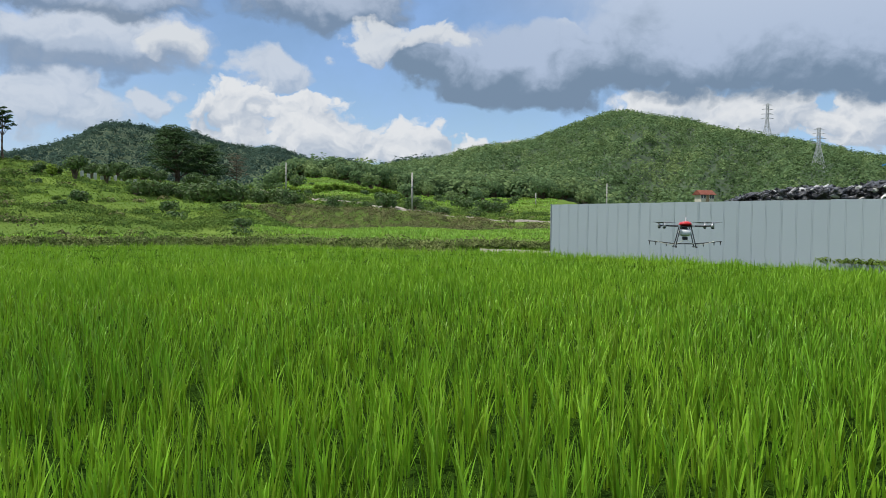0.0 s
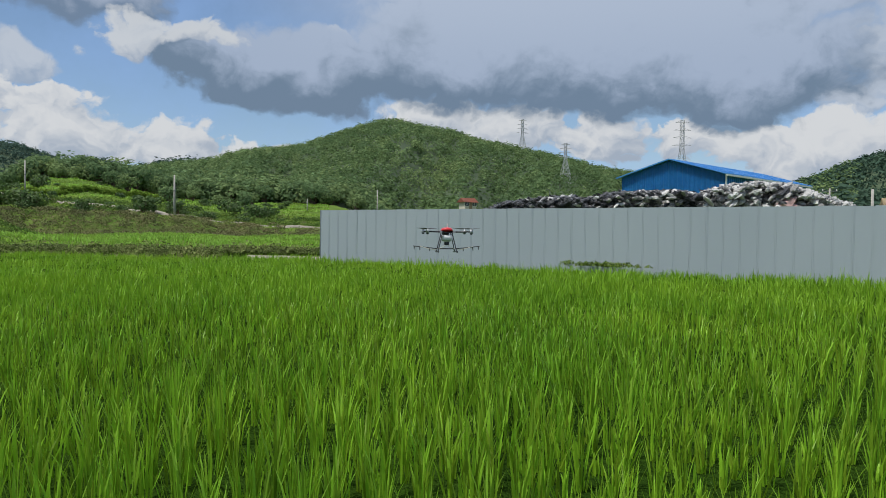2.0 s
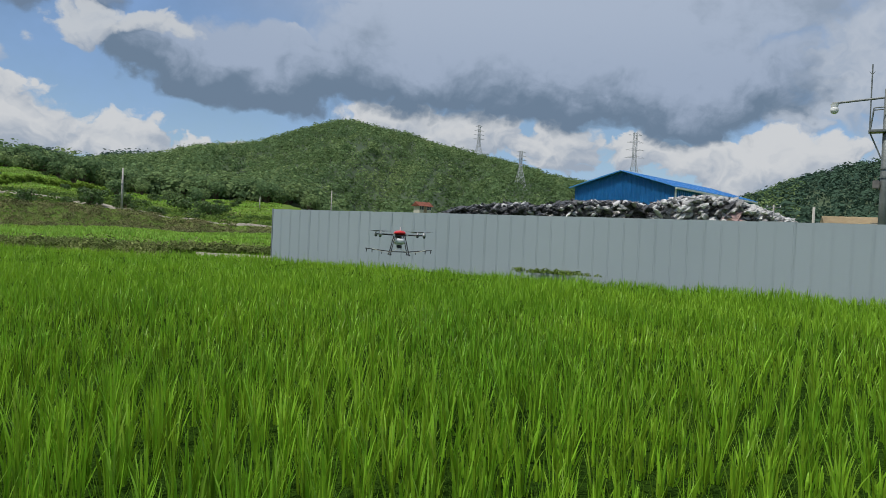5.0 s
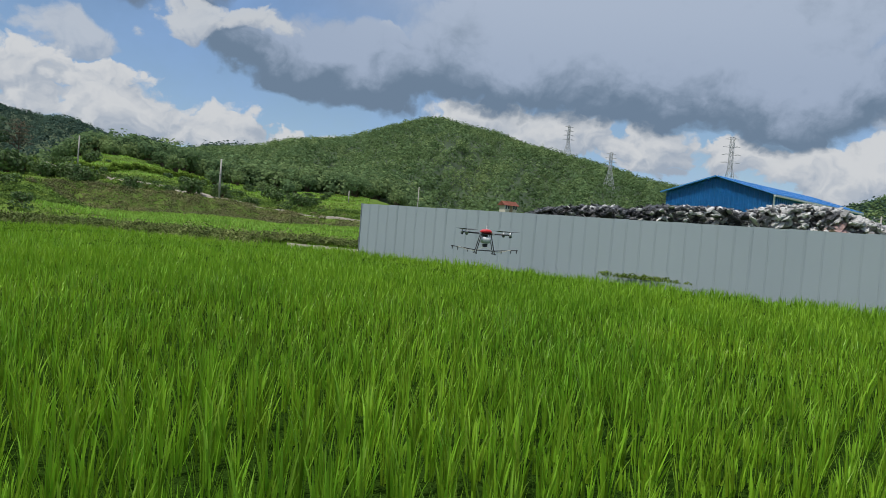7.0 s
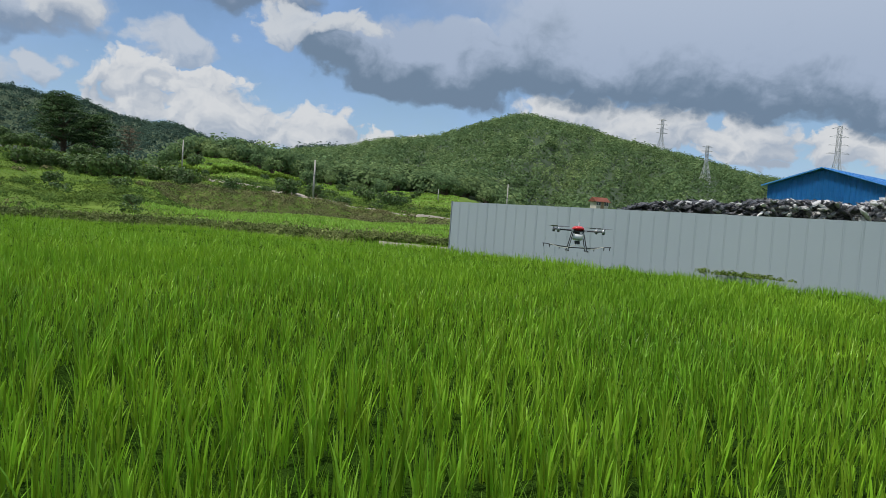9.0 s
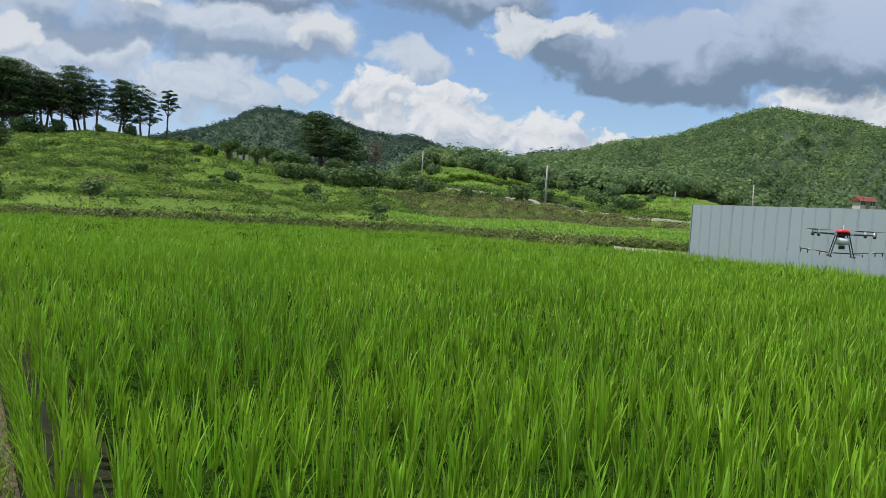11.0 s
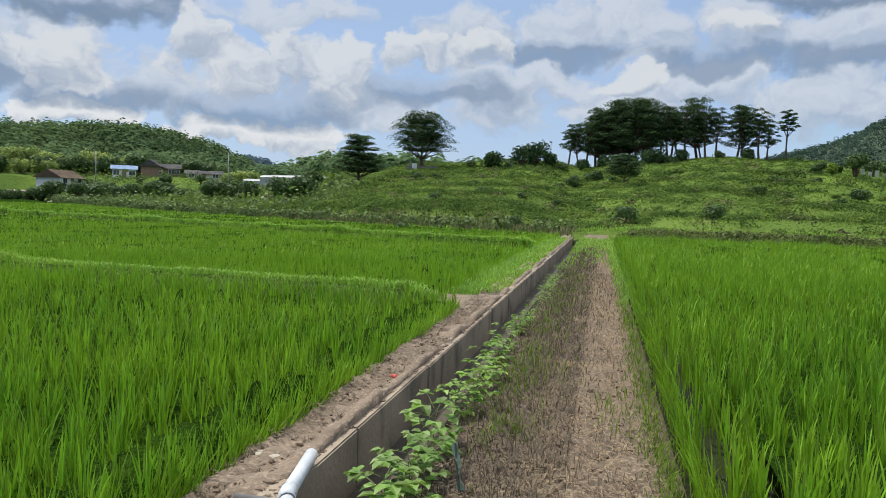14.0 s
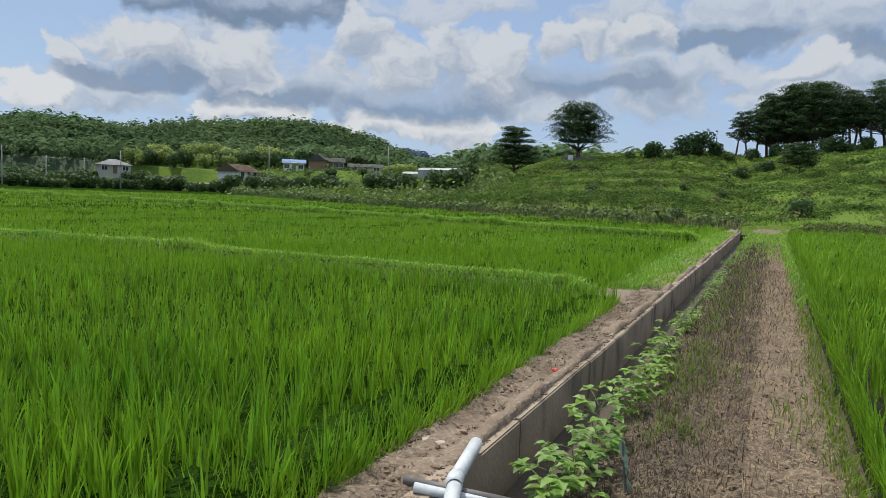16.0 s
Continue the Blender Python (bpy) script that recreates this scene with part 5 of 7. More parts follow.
LINEB = surface("terrace_brush_leaf", (0.115, 0.178, 0.042), (0.070, 0.122, 0.031), 0.3, 0.9, 0, 2.0, island=0.5, leaf=0.32, spec=0.03)
PALEWEED = surface("pale_weed", (0.25, 0.225, 0.12), (0.165, 0.17, 0.075), 0.4, 0.9, 0, 2.0, island=0.8, leaf=0.2, spec=0.1)
BANKW = surface("bank_weed", (0.175, 0.205, 0.070), (0.105, 0.140, 0.045), 0.5, 0.9, 0, 2.0, island=0.8, leaf=0.15, spec=0.1)
CREEPER = surface("creeper_leaf", (0.168, 0.238, 0.050), (0.095, 0.158, 0.038), 0.45, 0.9, 0, 1.2, island=0.45, leaf=0.38, spec=0.03)
DULL = surface("dull_brush", (0.165, 0.162, 0.072), (0.098, 0.108, 0.048), 0.3, 0.9, 0, 1.2, island=0.9, leaf=0.15, spec=0.1)
slope_cover()


def village_scrub():
    """Rough grass, weeds and low brush round the village and below the wooded hill."""
    rng = np.random.default_rng(64)
    count = 20000
    az = rng.uniform(61, 101, count)
    dist = rng.uniform(85, 245, count)
    x, y = -np.sin(np.radians(az)) * dist, np.cos(np.radians(az)) * dist
    s, n = to_sn(x, y)
    ok = (s > left_end(n) + 3) & ((np.sin(x * 0.11) * np.sin(y * 0.13 + 1) + rng.normal(0, 0.5, count)) > -0.6)
    x, y, dist = x[ok], y[ok], dist[ok]
    h = rng.uniform(0.35, 1.2, len(x)) * (1 + 1.0 * (rng.random(len(x)) > 0.9))
    z = terrain(x, y)
    pick = rng.random(len(x)) < 0.5
    for m, mat, label in ((pick, WEED, "dull green weeds round village houses"), (~pick, CREEPER, "green brush and hedges round village houses")):
        v, f = tufts(x[m], y[m], z[m] + h[m] * 0.35, h[m] * 1.2, h[m] * 0.8, h[m] * 0.14, 12, rng)
        tagged(link_mesh("village_scrub", v, f, mat), label, "brush", kind="stuff")


village_scrub()


def bund_grass():
    """Grass on the low bunds between the left paddies and along the ditch."""
    rng = np.random.default_rng(67)

    def strip(name, s0, s1, n0, n1, count, tall, ground, label):
        s, n = rng.uniform(s0, s1, count), rng.uniform(n0, n1, count)
        if name == "path_grass":
            s = s0 + (s1 - s0) * np.sqrt(rng.random(count))
        x, y = s * DX + n * NX, s * DY + n * NY
        h = tall * rng.uniform(0.5, 1.15, count) * (1 + 0.25 * np.sin(n * 0.9 + s) * np.sin(n * 0.37))
        wide = 0.012 + 0.0011 * np.hypot(x, y)
        v, f = ribbons(x, y, np.full(count, ground), h, wide, rng.uniform(0.2, 0.8, count), rng, 2)
        tagged(link_mesh(name, v, f, BUND), label, "grass", kind="stuff")

    for far, n1, label in ((False, -42, "low grassy bund between paddies"), (True, -95, "far grassy bund between paddies")):
        n = np.arange(-2.9, n1, -0.25)
        ends = smooth(-n, 2.6, 3.6)
        mid = bund_line(n, far) + 0.07 * np.sin(n * 0.8) + 0.05 * np.sin(n * 2.3)
        crest = (0.33 if far else 0.26) + 0.03 * np.sin(n * 1.7) + 0.02 * np.sin(n * 4.1)
        cols = []
        for o, k in ((-0.36, 0.0), (-0.22, 0.8), (0.0, 1.0), (0.22, 0.8), (0.36, 0.0)):
            ss = mid + o
            cols.append(np.stack((ss * DX + n * NX, ss * DY + n * NY, Z_LEFT - 0.05 + (crest - Z_LEFT + 0.05) * k * (0.55 + 0.45 * ends)), 1))
        tagged(link_mesh("paddy_bund", np.stack(cols, 1).reshape(-1, 3), grid_faces(len(n), 5), GRASS, None, True), label, "bund", kind="structure")
        count = 15000
        n = -2.9 + (n1 + 2.9) * rng.random(count) ** (1.3 if far else 1.0)
        o = np.clip(rng.normal(0, 0.15, count), -0.32, 0.32)
        ss = bund_line(n, far) + 0.07 * np.sin(n * 0.8) + 0.05 * np.sin(n * 2.3) + o
        clump = np.clip(np.sin(n * 1.3) + np.sin(n * 0.47 + 2) + 0.6 * np.sin(n * 3.7), 0, 3)
        h = rng.uniform(0.07, 0.14, count) * (1 + 0.45 * clump) * (1.8 if far else 1.0)
        z = (0.31 if far else 0.24) - 1.1 * np.maximum(np.abs(o) - 0.18, 0) - 0.27 * (1 - smooth(-n, 2.6, 3.6))
        v, f = ribbons(ss * DX + n * NX, ss * DY + n * NY, z, h, (0.018 if not far else 0.030) + 0.0005 * np.hypot(ss, n), rng.uniform(0.3, 1.0, count), rng, 2)
        tagged(link_mesh("bund_grass", v, f, BUND), "light green grass on a low bund", "grass", kind="stuff")
    # level verge between the ditch wall and the further left paddies, and the bare patch where the bund meets it
    sv, nv = np.arange(13.2, 47, 0.3), np.array((-3.3, -3.15, -2.95, -2.75, -2.5, -2.2, -1.96))
    ss, nn = np.meshgrid(sv, nv, indexing="ij")
    z = np.where(nn < -3.2, -0.45, 0.02 * np.sin(ss * 2.1 + nn * 3) - 0.01) * smooth(ss, 13.1, 13.5)
    z = np.where(ss < 13.25, -0.3, z)
    index = (ss[:-1, :-1] + 0.15 > 15.2).astype(int).ravel()
    tagged(link_mesh("ditch_verge", np.stack((ss * DX + nn * NX, ss * DY + nn * NY, z), -1).reshape(-1, 3), grid_faces(len(sv), len(nv)), [BUNDSOIL, GRASS], index, True), "grassy level verge with a bare earth end beside a ditch", "bund", kind="structure")
    strip("ditch_side_grass", 15.3, 46, -3.1, -2.0, 11000, 0.17, -0.02, "bright green grass beside a concrete ditch")
    strip("path_grass", 12, 48, 0.25, 0.6, 3000, 0.24, -0.05, "short green grass on a path's edge")
    strip("path_grass", 22, 49, -1.3, 0.3, 2300, 0.22, -0.02, "short green grass over a far path")


bund_grass()
# ------------------------------------------------------------ path, ditch and bund details
PVC = surface("pvc_pipe", (0.60, 0.63, 0.65), (0.52, 0.55, 0.57), 3.0, 0.35, 0.05, 30.0)
OLDPIPE = surface("old_grey_pipe", (0.16, 0.15, 0.14), (0.10, 0.095, 0.09), 4.0, 0.6, 0.2, 30.0)
SOY = surface("soy_leaf", (0.20, 0.325, 0.045), (0.13, 0.24, 0.035), 2.0, 0.5, 0, 12.0, island=0.8, leaf=0.35)
SOYSTEM = surface("soy_stem", (0.17, 0.21, 0.06), (0.13, 0.15, 0.05), 2.0, 0.7, 0, 12.0)
RED = surface("red_plastic", (0.52, 0.03, 0.02), (0.44, 0.025, 0.02), 3.0, 0.4, 0, 20.0)
STONE = surface("pale_stone", (0.42, 0.37, 0.29), (0.34, 0.29, 0.23), 4.0, 0.9, 0.4, 25.0)
FILM = surface("green_film", (0.28, 0.38, 0.28), (0.20, 0.28, 0.20), 4.0, 0.4, 0.1, 25.0, leaf=0.3)
CLOD = surface("soil_clod", (0.225, 0.162, 0.110), (0.150, 0.106, 0.073), 3.0, 0.95, 0.5, 40.0, island=0.5)


def path_top(s, n):
    return (0.03 * np.sin(s * 1.7 + 2 * np.sin(n * 3)) * np.sin(n * 4.1 + s * 0.6) - 0.17 * smooth(n, 0.26, 0.60)
            - 0.18 * smooth(-n, 1.2, 1.37) - 0.10 * smooth(-n, 0.75, 1.2))


def path_litter():
    rng = np.random.default_rng(91)

    def lay(name, count, s0, s1, n0, n1, length, width, mat, label, power=1.6, bund=False):
        s, n = s0 + (s1 - s0) * rng.random(count) ** power, rng.uniform(n0, n1, count)
        x, y = s * DX + n * NX, s * DY + n * NY
        z = (path_top(s, n) if not bund else np.full(count, 0.035)) + rng.uniform(0.006, 0.03, count)
        a = rng.uniform(0, np.pi * 2, count)
        ln = length * rng.uniform(0.4, 1.3, count) * 0.5 * (1 + s * 0.03)
        w = width * (1 + s * 0.10)
        d = np.stack((np.cos(a) * ln, np.sin(a) * ln, rng.normal(0, 0.25, count) * ln), 1)
        o = np.stack((-np.sin(a) * w, np.cos(a) * w, np.zeros(count)), 1)
        bend = np.stack((np.zeros(count), np.zeros(count), ln * rng.uniform(0, 0.3, count)), 1)
        c = np.stack((x, y, z), 1)
        verts = np.stack((c - d - o, c - d + o, c + bend - o, c + bend + o, c + d), 1).reshape(-1, 3)
        b = (np.arange(count) * 5)[:, None]
        tagged(link_mesh(name, verts, [b + np.array([[0, 1, 3, 2]]), b + np.array([[2, 3, 4]])], mat), label, "litter", kind="stuff")

    lay("straw_litter", 30000, 1.0, 36, -0.55, 0.40, 0.055, 0.0015, STRAW, "dry cut straw and grass lying on earth")
    lay("dead_stalks", 40000, 1.0, 36, -1.25, -0.25, 0.08, 0.0034, DEADWEED, "dark dead weed stalks lying on earth")
    lay("bund_litter", 6500, 1.0, 16, -2.45, -1.86, 0.05, 0.0022, DEADWEED, "dead brown grass on an earth bund", 1.3, True)
    # upright dead weeds and sprigs of green
    count = 15000
    s, n = 1.5 + 34 * rng.random(count) ** 1.5, rng.normal(-0.74, 0.26, count)
    ok = (n > -1.25) & (n < 0.1)
    s, n = s[ok], n[ok]
    v, f = ribbons(s * DX + n * NX, s * DY + n * NY, path_top(s, n), rng.uniform(0.03, 0.15, len(s)), 0.0035 + 0.0005 * s, rng.uniform(0.1, 1.2, len(s)), rng, 2)
    tagged(link_mesh("dead_weeds", v, f, DEADWEED), "withered dark brown weeds standing on a path", "weeds", kind="stuff")
    count = 2600
    s, n = 1.5 + 20 * rng.random(count) ** 1.4, rng.uniform(-0.6, 0.34, count)
    v, f = ribbons(s * DX + n * NX, s * DY + n * NY, path_top(s, n), rng.uniform(0.04, 0.13, count), 0.004 + 0.0006 * s, rng.uniform(0.2, 0.9, count), rng, 2)
    tagged(link_mesh("dry_grass", v, f, STRAW), "short dry yellow grass on a path", "grass", kind="stuff")
    pieces = []
    for s0, n0, rs, rn, k in ((8.1, -0.86, 0.8, 0.22, 500), (3.7, -0.72, 0.35, 0.2, 320), (6.2, -0.75, 0.25, 0.12, 120), (11.5, -0.85, 2.0, 0.2, 500), (17, -0.8, 4, 0.3, 900), (7.0, 0.12, 0.5, 0.12, 90),
                              (9.5, 0.40, 5.0, 0.08, 1100), (4.5, 0.44, 2.2, 0.07, 800)):
        s, n = rng.normal(s0, rs, k), rng.normal(n0, rn, k)
        pieces.append(ribbons(s * DX + n * NX, s * DY + n * NY, path_top(s, n) - 0.01, rng.uniform(0.05, 0.17, k), 0.008 + 0.0008 * np.abs(s), rng.uniform(0.2, 1.0, k), rng, 2))
    v, f = merge(pieces)
    tagged(link_mesh("green_sprigs", v, f, BLADE), "small green weeds growing on a bare path", "weeds", kind="stuff")
    # leaning outer leaves along the paddy edges
    for name, n0, ground, out, s0, s1 in (("paddy_fringe", 0.63, -0.16, -1, 1.5, 40), ("paddy_fringe", -2.44, -0.2, 1, 1.0, 12.8)):
        count = 2400 if out < 0 else 1800
        s, n = s0 + (s1 - s0) * rng.random(count) ** (1.5 if out < 0 else 1.2), n0 + rng.uniform(-0.05, 0.09, count) * -out
        head = math.atan2(NY * out, NX * out)
        v, f = ribbons(s * DX + n * NX, s * DY + n * NY, np.full(count, ground), rng.uniform(0.2, 0.55, count), 0.008 + 0.0008 * s, rng.uniform(0.08, 0.5, count), rng, 3, 1.0, np.full(count, head) + rng.normal(0, 0.5, count))
        tagged(link_mesh(name, v, f, RICE), "leaning outer leaves of a rice crop", "rice", kind="stuff")
    count = 3600
    s, n = 0.8 + 11.9 * rng.random(count) ** 1.1, -2.40 - 0.26 * rng.random(count)
    v, f = ribbons(s * DX + n * NX, s * DY + n * NY, np.full(count, Z_LEFT + 0.1), rng.uniform(0.30, 0.62, count), 0.010 + 0.0007 * s, rng.uniform(0.03, 0.35, count), rng, 3)
    tagged(link_mesh("paddy_edge_rice", v, f, RICE), "close upright outer stems of a rice crop", "rice", kind="stuff")
    # clods
    base = bmesh.new()
    bmesh.ops.create_icosphere(base, subdivisions=1, radius=1)
    bv = np.array([v_.co[:] for v_ in base.verts])
    bf = np.array([[v_.index for v_ in f_.verts] for f_ in base.faces])
    base.free()
    count = 5200
    s = 0.8 + 24 * rng.random(count) ** 1.4
    n = np.where(rng.random(count) < 0.72, rng.uniform(-1.28, 0.3, count), -1.86 - 0.5 * rng.random(count) ** 1.8)
    z = np.where(n > -1.5, path_top(s, n), 0.055)
    r = rng.uniform(0.005, 0.020, count) * (1 + (rng.random(count) > 0.95))
    v = bv[None] * (1 + rng.normal(0, 0.22, (count, len(bv), 1))) * (r[:, None, None] * np.array([1, 1, 0.7]))
    v += np.stack((s * DX + n * NX, s * DY + n * NY, z), 1)[:, None]
    tagged(link_mesh("soil_clods", v.reshape(-1, 3), (bf[None] + (np.arange(count) * len(bv))[:, None, None]).reshape(-1, 3), CLOD), "crumbled brown soil clods", "soil", kind="stuff")


path_litter()


def soy_plant(seed, tall):
    """A young soybean plant: stem, leaf stalks and broad pointed leaflets in threes."""
    rng = random.Random(seed)
    root = empty("soybean_plant")
    stem, leaves = bmesh.new(), bmesh.new()
    limb(stem, [Vector((0, 0, -0.05)), Vector((0.01, 0.01, tall * 0.5)), Vector((0, 0.02, tall * 0.85))], [0.006, 0.005, 0.003], 5)
    for i in range(9):
        z = tall * (0.25 + 0.62 * i / 8)
        a = i * 2.4 + rng.uniform(-0.4, 0.4)
        reach = tall * rng.uniform(0.22, 0.42)
        hub = Vector((math.cos(a) * reach, math.sin(a) * reach, z + reach * rng.uniform(0.25, 0.7)))
        limb(stem, [Vector((0, 0, z)), hub * 0.6 + Vector((0, 0, z * 0.42)), hub], [0.003, 0.0025, 0.002], 4)
        for da in (-1.25, 0.0, 1.25):
            ln = rng.uniform(0.085, 0.13)
            out = Vector((math.cos(a + da), math.sin(a + da), rng.uniform(-0.45, 0.15))).normalized()
            side = out.cross(Vector((0, 0, 1))).normalized()
            up = side.cross(out)
            wid = ln * 0.44
            spine = [hub + out * ln * t + up * (-0.10 * ln * t * t) for t in (0.04, 0.35, 0.7, 1.0)]
            left = [hub + out * ln * t + side * wid * k + up * (0.10 * ln) for t, k in ((0.3, 0.95), (0.68, 0.62))]
            right = [hub + out * ln * t - side * wid * k + up * (0.10 * ln) for t, k in ((0.3, 0.95), (0.68, 0.62))]
            vs = [leaves.verts.new(p) for p in spine + left + right]
            for q in ((0, 1, 4), (1, 2, 5, 4), (2, 3, 5), (0, 6, 1), (1, 6, 7, 2), (2, 7, 3)):
                leaves.faces.new([vs[j] for j in q])
    part("stem", stem, SOYSTEM, root)
    part("leaves", leaves, SOY, root)
    return root


def soy_row():
    rng = random.Random(17)
    protos = [soy_plant(i, t) for i, t in ((1, 0.46), (2, 0.40), (3, 0.34), (4, 0.50))]
    used = set()
    s = 2.2
    while s < 26:
        for n in (-1.24, -1.16):
            if rng.random() < (0.62 if s < 5.2 else 0.30 if s < 6.2 else 0.5 if s < 9 else 0.33):
                which = rng.randrange(4)
                ss, nn = s + rng.uniform(-0.1, 0.1), n + rng.uniform(-0.06, 0.06)
                x, y = sn(ss, nn)
                m = pose(x, y, float(path_top(ss, nn)) - 0.01, rng.uniform(-8, 8), rng.uniform(-8, 8), rng.uniform(0, 360))
                size = rng.uniform(0.65, 1.0) * (1.0 if s < 10 else 0.7)
                ob = protos[which] if which not in used else copy_thing(protos[which], m)
                used.add(which)
                ob.matrix_world = m
                ob.scale = (size, size, size)
                tagged(ob, "young green soybean plant growing beside a ditch", "plant", "soybean row")
        s += 0.26 if s < 10 else 0.36
    # the rest of the prototypes, if any stayed unplaced, join the row's far end
    for i, p in enumerate(protos):
        if i not in used:
            x, y = sn(26.5 + i * 0.4, -1.2)
            p.matrix_world = pose(x, y, -0.1)
            tagged(p, "young green soybean plant growing beside a ditch", "plant", "soybean row")


soy_row()


def tube(points, radius, wall, sides=18):
    """An open-ended hollow pipe through the points, with mitred bends."""
    bm = bmesh.new()
    pts = [Vector(p) for p in points]
    outer, inner = [], []
    for i, p in enumerate(pts):
        d = (pts[min(i + 1, len(pts) - 1)] - pts[max(i - 1, 0)]).normalized()
        q = d.to_track_quat("Z", "Y")
        for ring, r in ((outer, radius), (inner, radius - wall)):
            ring.append([bm.verts.new(p + q @ Vector((math.cos(2 * math.pi * j / sides) * r, math.sin(2 * math.pi * j / sides) * r, 0))) for j in range(sides)])
    for j in range(sides):
        k = (j + 1) % sides
        for i in range(len(pts) - 1):
            bm.faces.new((outer[i][j], outer[i][k], outer[i + 1][k], outer[i + 1][j]))
            bm.faces.new((inner[i][k], inner[i][j], inner[i + 1][j], inner[i + 1][k]))
        bm.faces.new((outer[0][k], outer[0][j], inner[0][j], inner[0][k]))
        bm.faces.new((outer[-1][j], outer[-1][k], inner[-1][k], inner[-1][j]))
    return bm


def pipes():
    def p(s, n, z):
        return (*sn(s, n), z)
    root = tagged(empty("drain_pipe"), "white plastic drain pipe with an elbow on a ditch wall", "pipe")
    part("pipe", tube([p(4.92, -1.86, 0.115), p(4.24, -1.73, 0.125)], 0.043, 0.005), PVC, root, smooth_=True)
    part("elbow", tube([p(4.29, -1.74, 0.124), p(4.23, -1.727, 0.124), p(4.17, -1.70, 0.118)], 0.049, 0.004), PVC, root, smooth_=True)
    part("pipe", tube([p(4.2, -1.71, 0.12), p(3.2, -1.42, -0.05)], 0.043, 0.005), PVC, root, smooth_=True)
    ob = part("conduit_pipe", tube([p(4.13, -1.93, 0.085), p(4.30, -1.25, 0.0)], 0.030, 0.004), PVC, None, smooth_=True)
    tagged(ob, "thin pale grey plastic pipe laid across a ditch", "pipe")
    ob = part("old_pipe", tube([p(4.18, -2.02, 0.095), p(4.38, -1.25, 0.0)], 0.026, 0.004), OLDPIPE, None, smooth_=True)
    tagged(ob, "old dark grey pipe laid across a ditch", "pipe")
    # scrap, flat stone and a strip of film on a stake
    bm = bmesh.new()
    bmesh.ops.create_icosphere(bm, subdivisions=2, radius=0.035)
    for v in bm.verts:
        v.co = Vector((v.co.x * 1.3, v.co.y * 0.9, v.co.z * 0.55)) * (1 + 0.3 * noise.noise(v.co * 40))
    bmesh.ops.translate(bm, vec=(*sn(7.48, -2.02), 0.06), verts=bm.verts)
    tagged(part("plastic_scrap", bm, RED), "crumpled red plastic scrap on an earth bund", "litter")
    bm = bmesh.new()
    bmesh.ops.create_icosphere(bm, subdivisions=3, radius=1)
    for v in bm.verts:
        k = 1 + 0.25 * noise.noise(v.co * 1.7)
        v.co = Vector((v.co.x * 0.12 * k, v.co.y * 0.07 * k, max(-0.6, min(0.6, v.co.z)) * 0.03))
    bmesh.ops.transform(bm, matrix=pose(*sn(5.02, -2.18), 0.045, 0, 0, 30), verts=bm.verts)
    tagged(part("flat_stone", bm, STONE), "pale flat stone on an earth bund", "stone")
    root = tagged(empty("film_stake", *sn(4.86, -0.86), 0.0), "short stake wrapped in torn greenish plastic film", "stake")
    bm = rod((0, 0, -0.1), (-0.05, -0.02, 0.30), 0.008, 0.006)
    part("stake", bm, OLDPIPE, root)
    bm = bmesh.new()
    cols = []
    for i in range(9):
        t = i / 8
        cols.append([bm.verts.new((-0.05 * t + k * (0.03 - 0.012 * t) + 0.008 * math.sin(i * 1.7 + k), -0.02 * t + 0.014 * math.sin(i + k * 2), 0.01 + 0.29 * t)) for k in (-1, -0.3, 0.4, 1)])
    for a, b in zip(cols, cols[1:]):
        for j in range(3):
            bm.faces.new((a[j], a[j + 1], b[j + 1], b[j]))
    part("film", bm, FILM, root)


pipes()
# ------------------------------------------------------------ yard behind the fence
BLACKFILM = surface("black_film", (0.022, 0.024, 0.028), (0.05, 0.053, 0.058), 3.0, 0.35, 0.5, 14.0, island=1.0)
WHITEFILM = surface("white_film", (0.46, 0.46, 0.45), (0.33, 0.33, 0.33), 2.0, 0.5, 0.5, 12.0, island=0.9)
VAULT = surface("greenhouse_cover", (0.30, 0.32, 0.315), (0.23, 0.25, 0.25), 0.5, 0.5, 0.1, 3.0)
PINKFILM = surface("pink_film", (0.48, 0.30, 0.28), (0.38, 0.26, 0.25), 2.0, 0.5, 0.4, 12.0)
GALV = surface("galvanised_steel", (0.17, 0.185, 0.18), (0.13, 0.145, 0.14), 1.5, 0.55, 0.1, 12.0, metal=0.3)
POLE = surface("concrete_pole", (0.36, 0.35, 0.32), (0.30, 0.29, 0.27), 1.0, 0.9, 0.2, 10.0)
LATTICE = surface("lattice_steel", (0.42, 0.44, 0.45), (0.36, 0.38, 0.39), 0.2, 0.6, 0, 2.0)
REDROOF = surface("red_tile_roof", (0.38, 0.13, 0.085), (0.30, 0.11, 0.075), 0.6, 0.8, 0.3, 6.0)
TAN = surface("tan_sheet", (0.46, 0.36, 0.21), (0.40, 0.31, 0.19), 0.5, 0.7, 0.1, 4.0)
BRICK = surface("brown_brick", (0.28, 0.17, 0.12), (0.22, 0.14, 0.10), 0.8, 0.9, 0.2, 6.0)
GREYROOF = surface("grey_tile_roof", (0.17, 0.165, 0.16), (0.12, 0.12, 0.12), 0.6, 0.85, 0.3, 6.0)
BROWNROOF = surface("brown_tile_roof", (0.24, 0.17, 0.11), (0.18, 0.13, 0.09), 0.6, 0.85, 0.3, 6.0)
SKYROOF = surface("pale_blue_roof", (0.30, 0.45, 0.66), (0.25, 0.40, 0.62), 0.6, 0.5, 0.1, 4.0)
PLASTER = surface("cream_plaster", (0.50, 0.47, 0.40), (0.42, 0.40, 0.34), 0.5, 0.9, 0.1, 6.0)
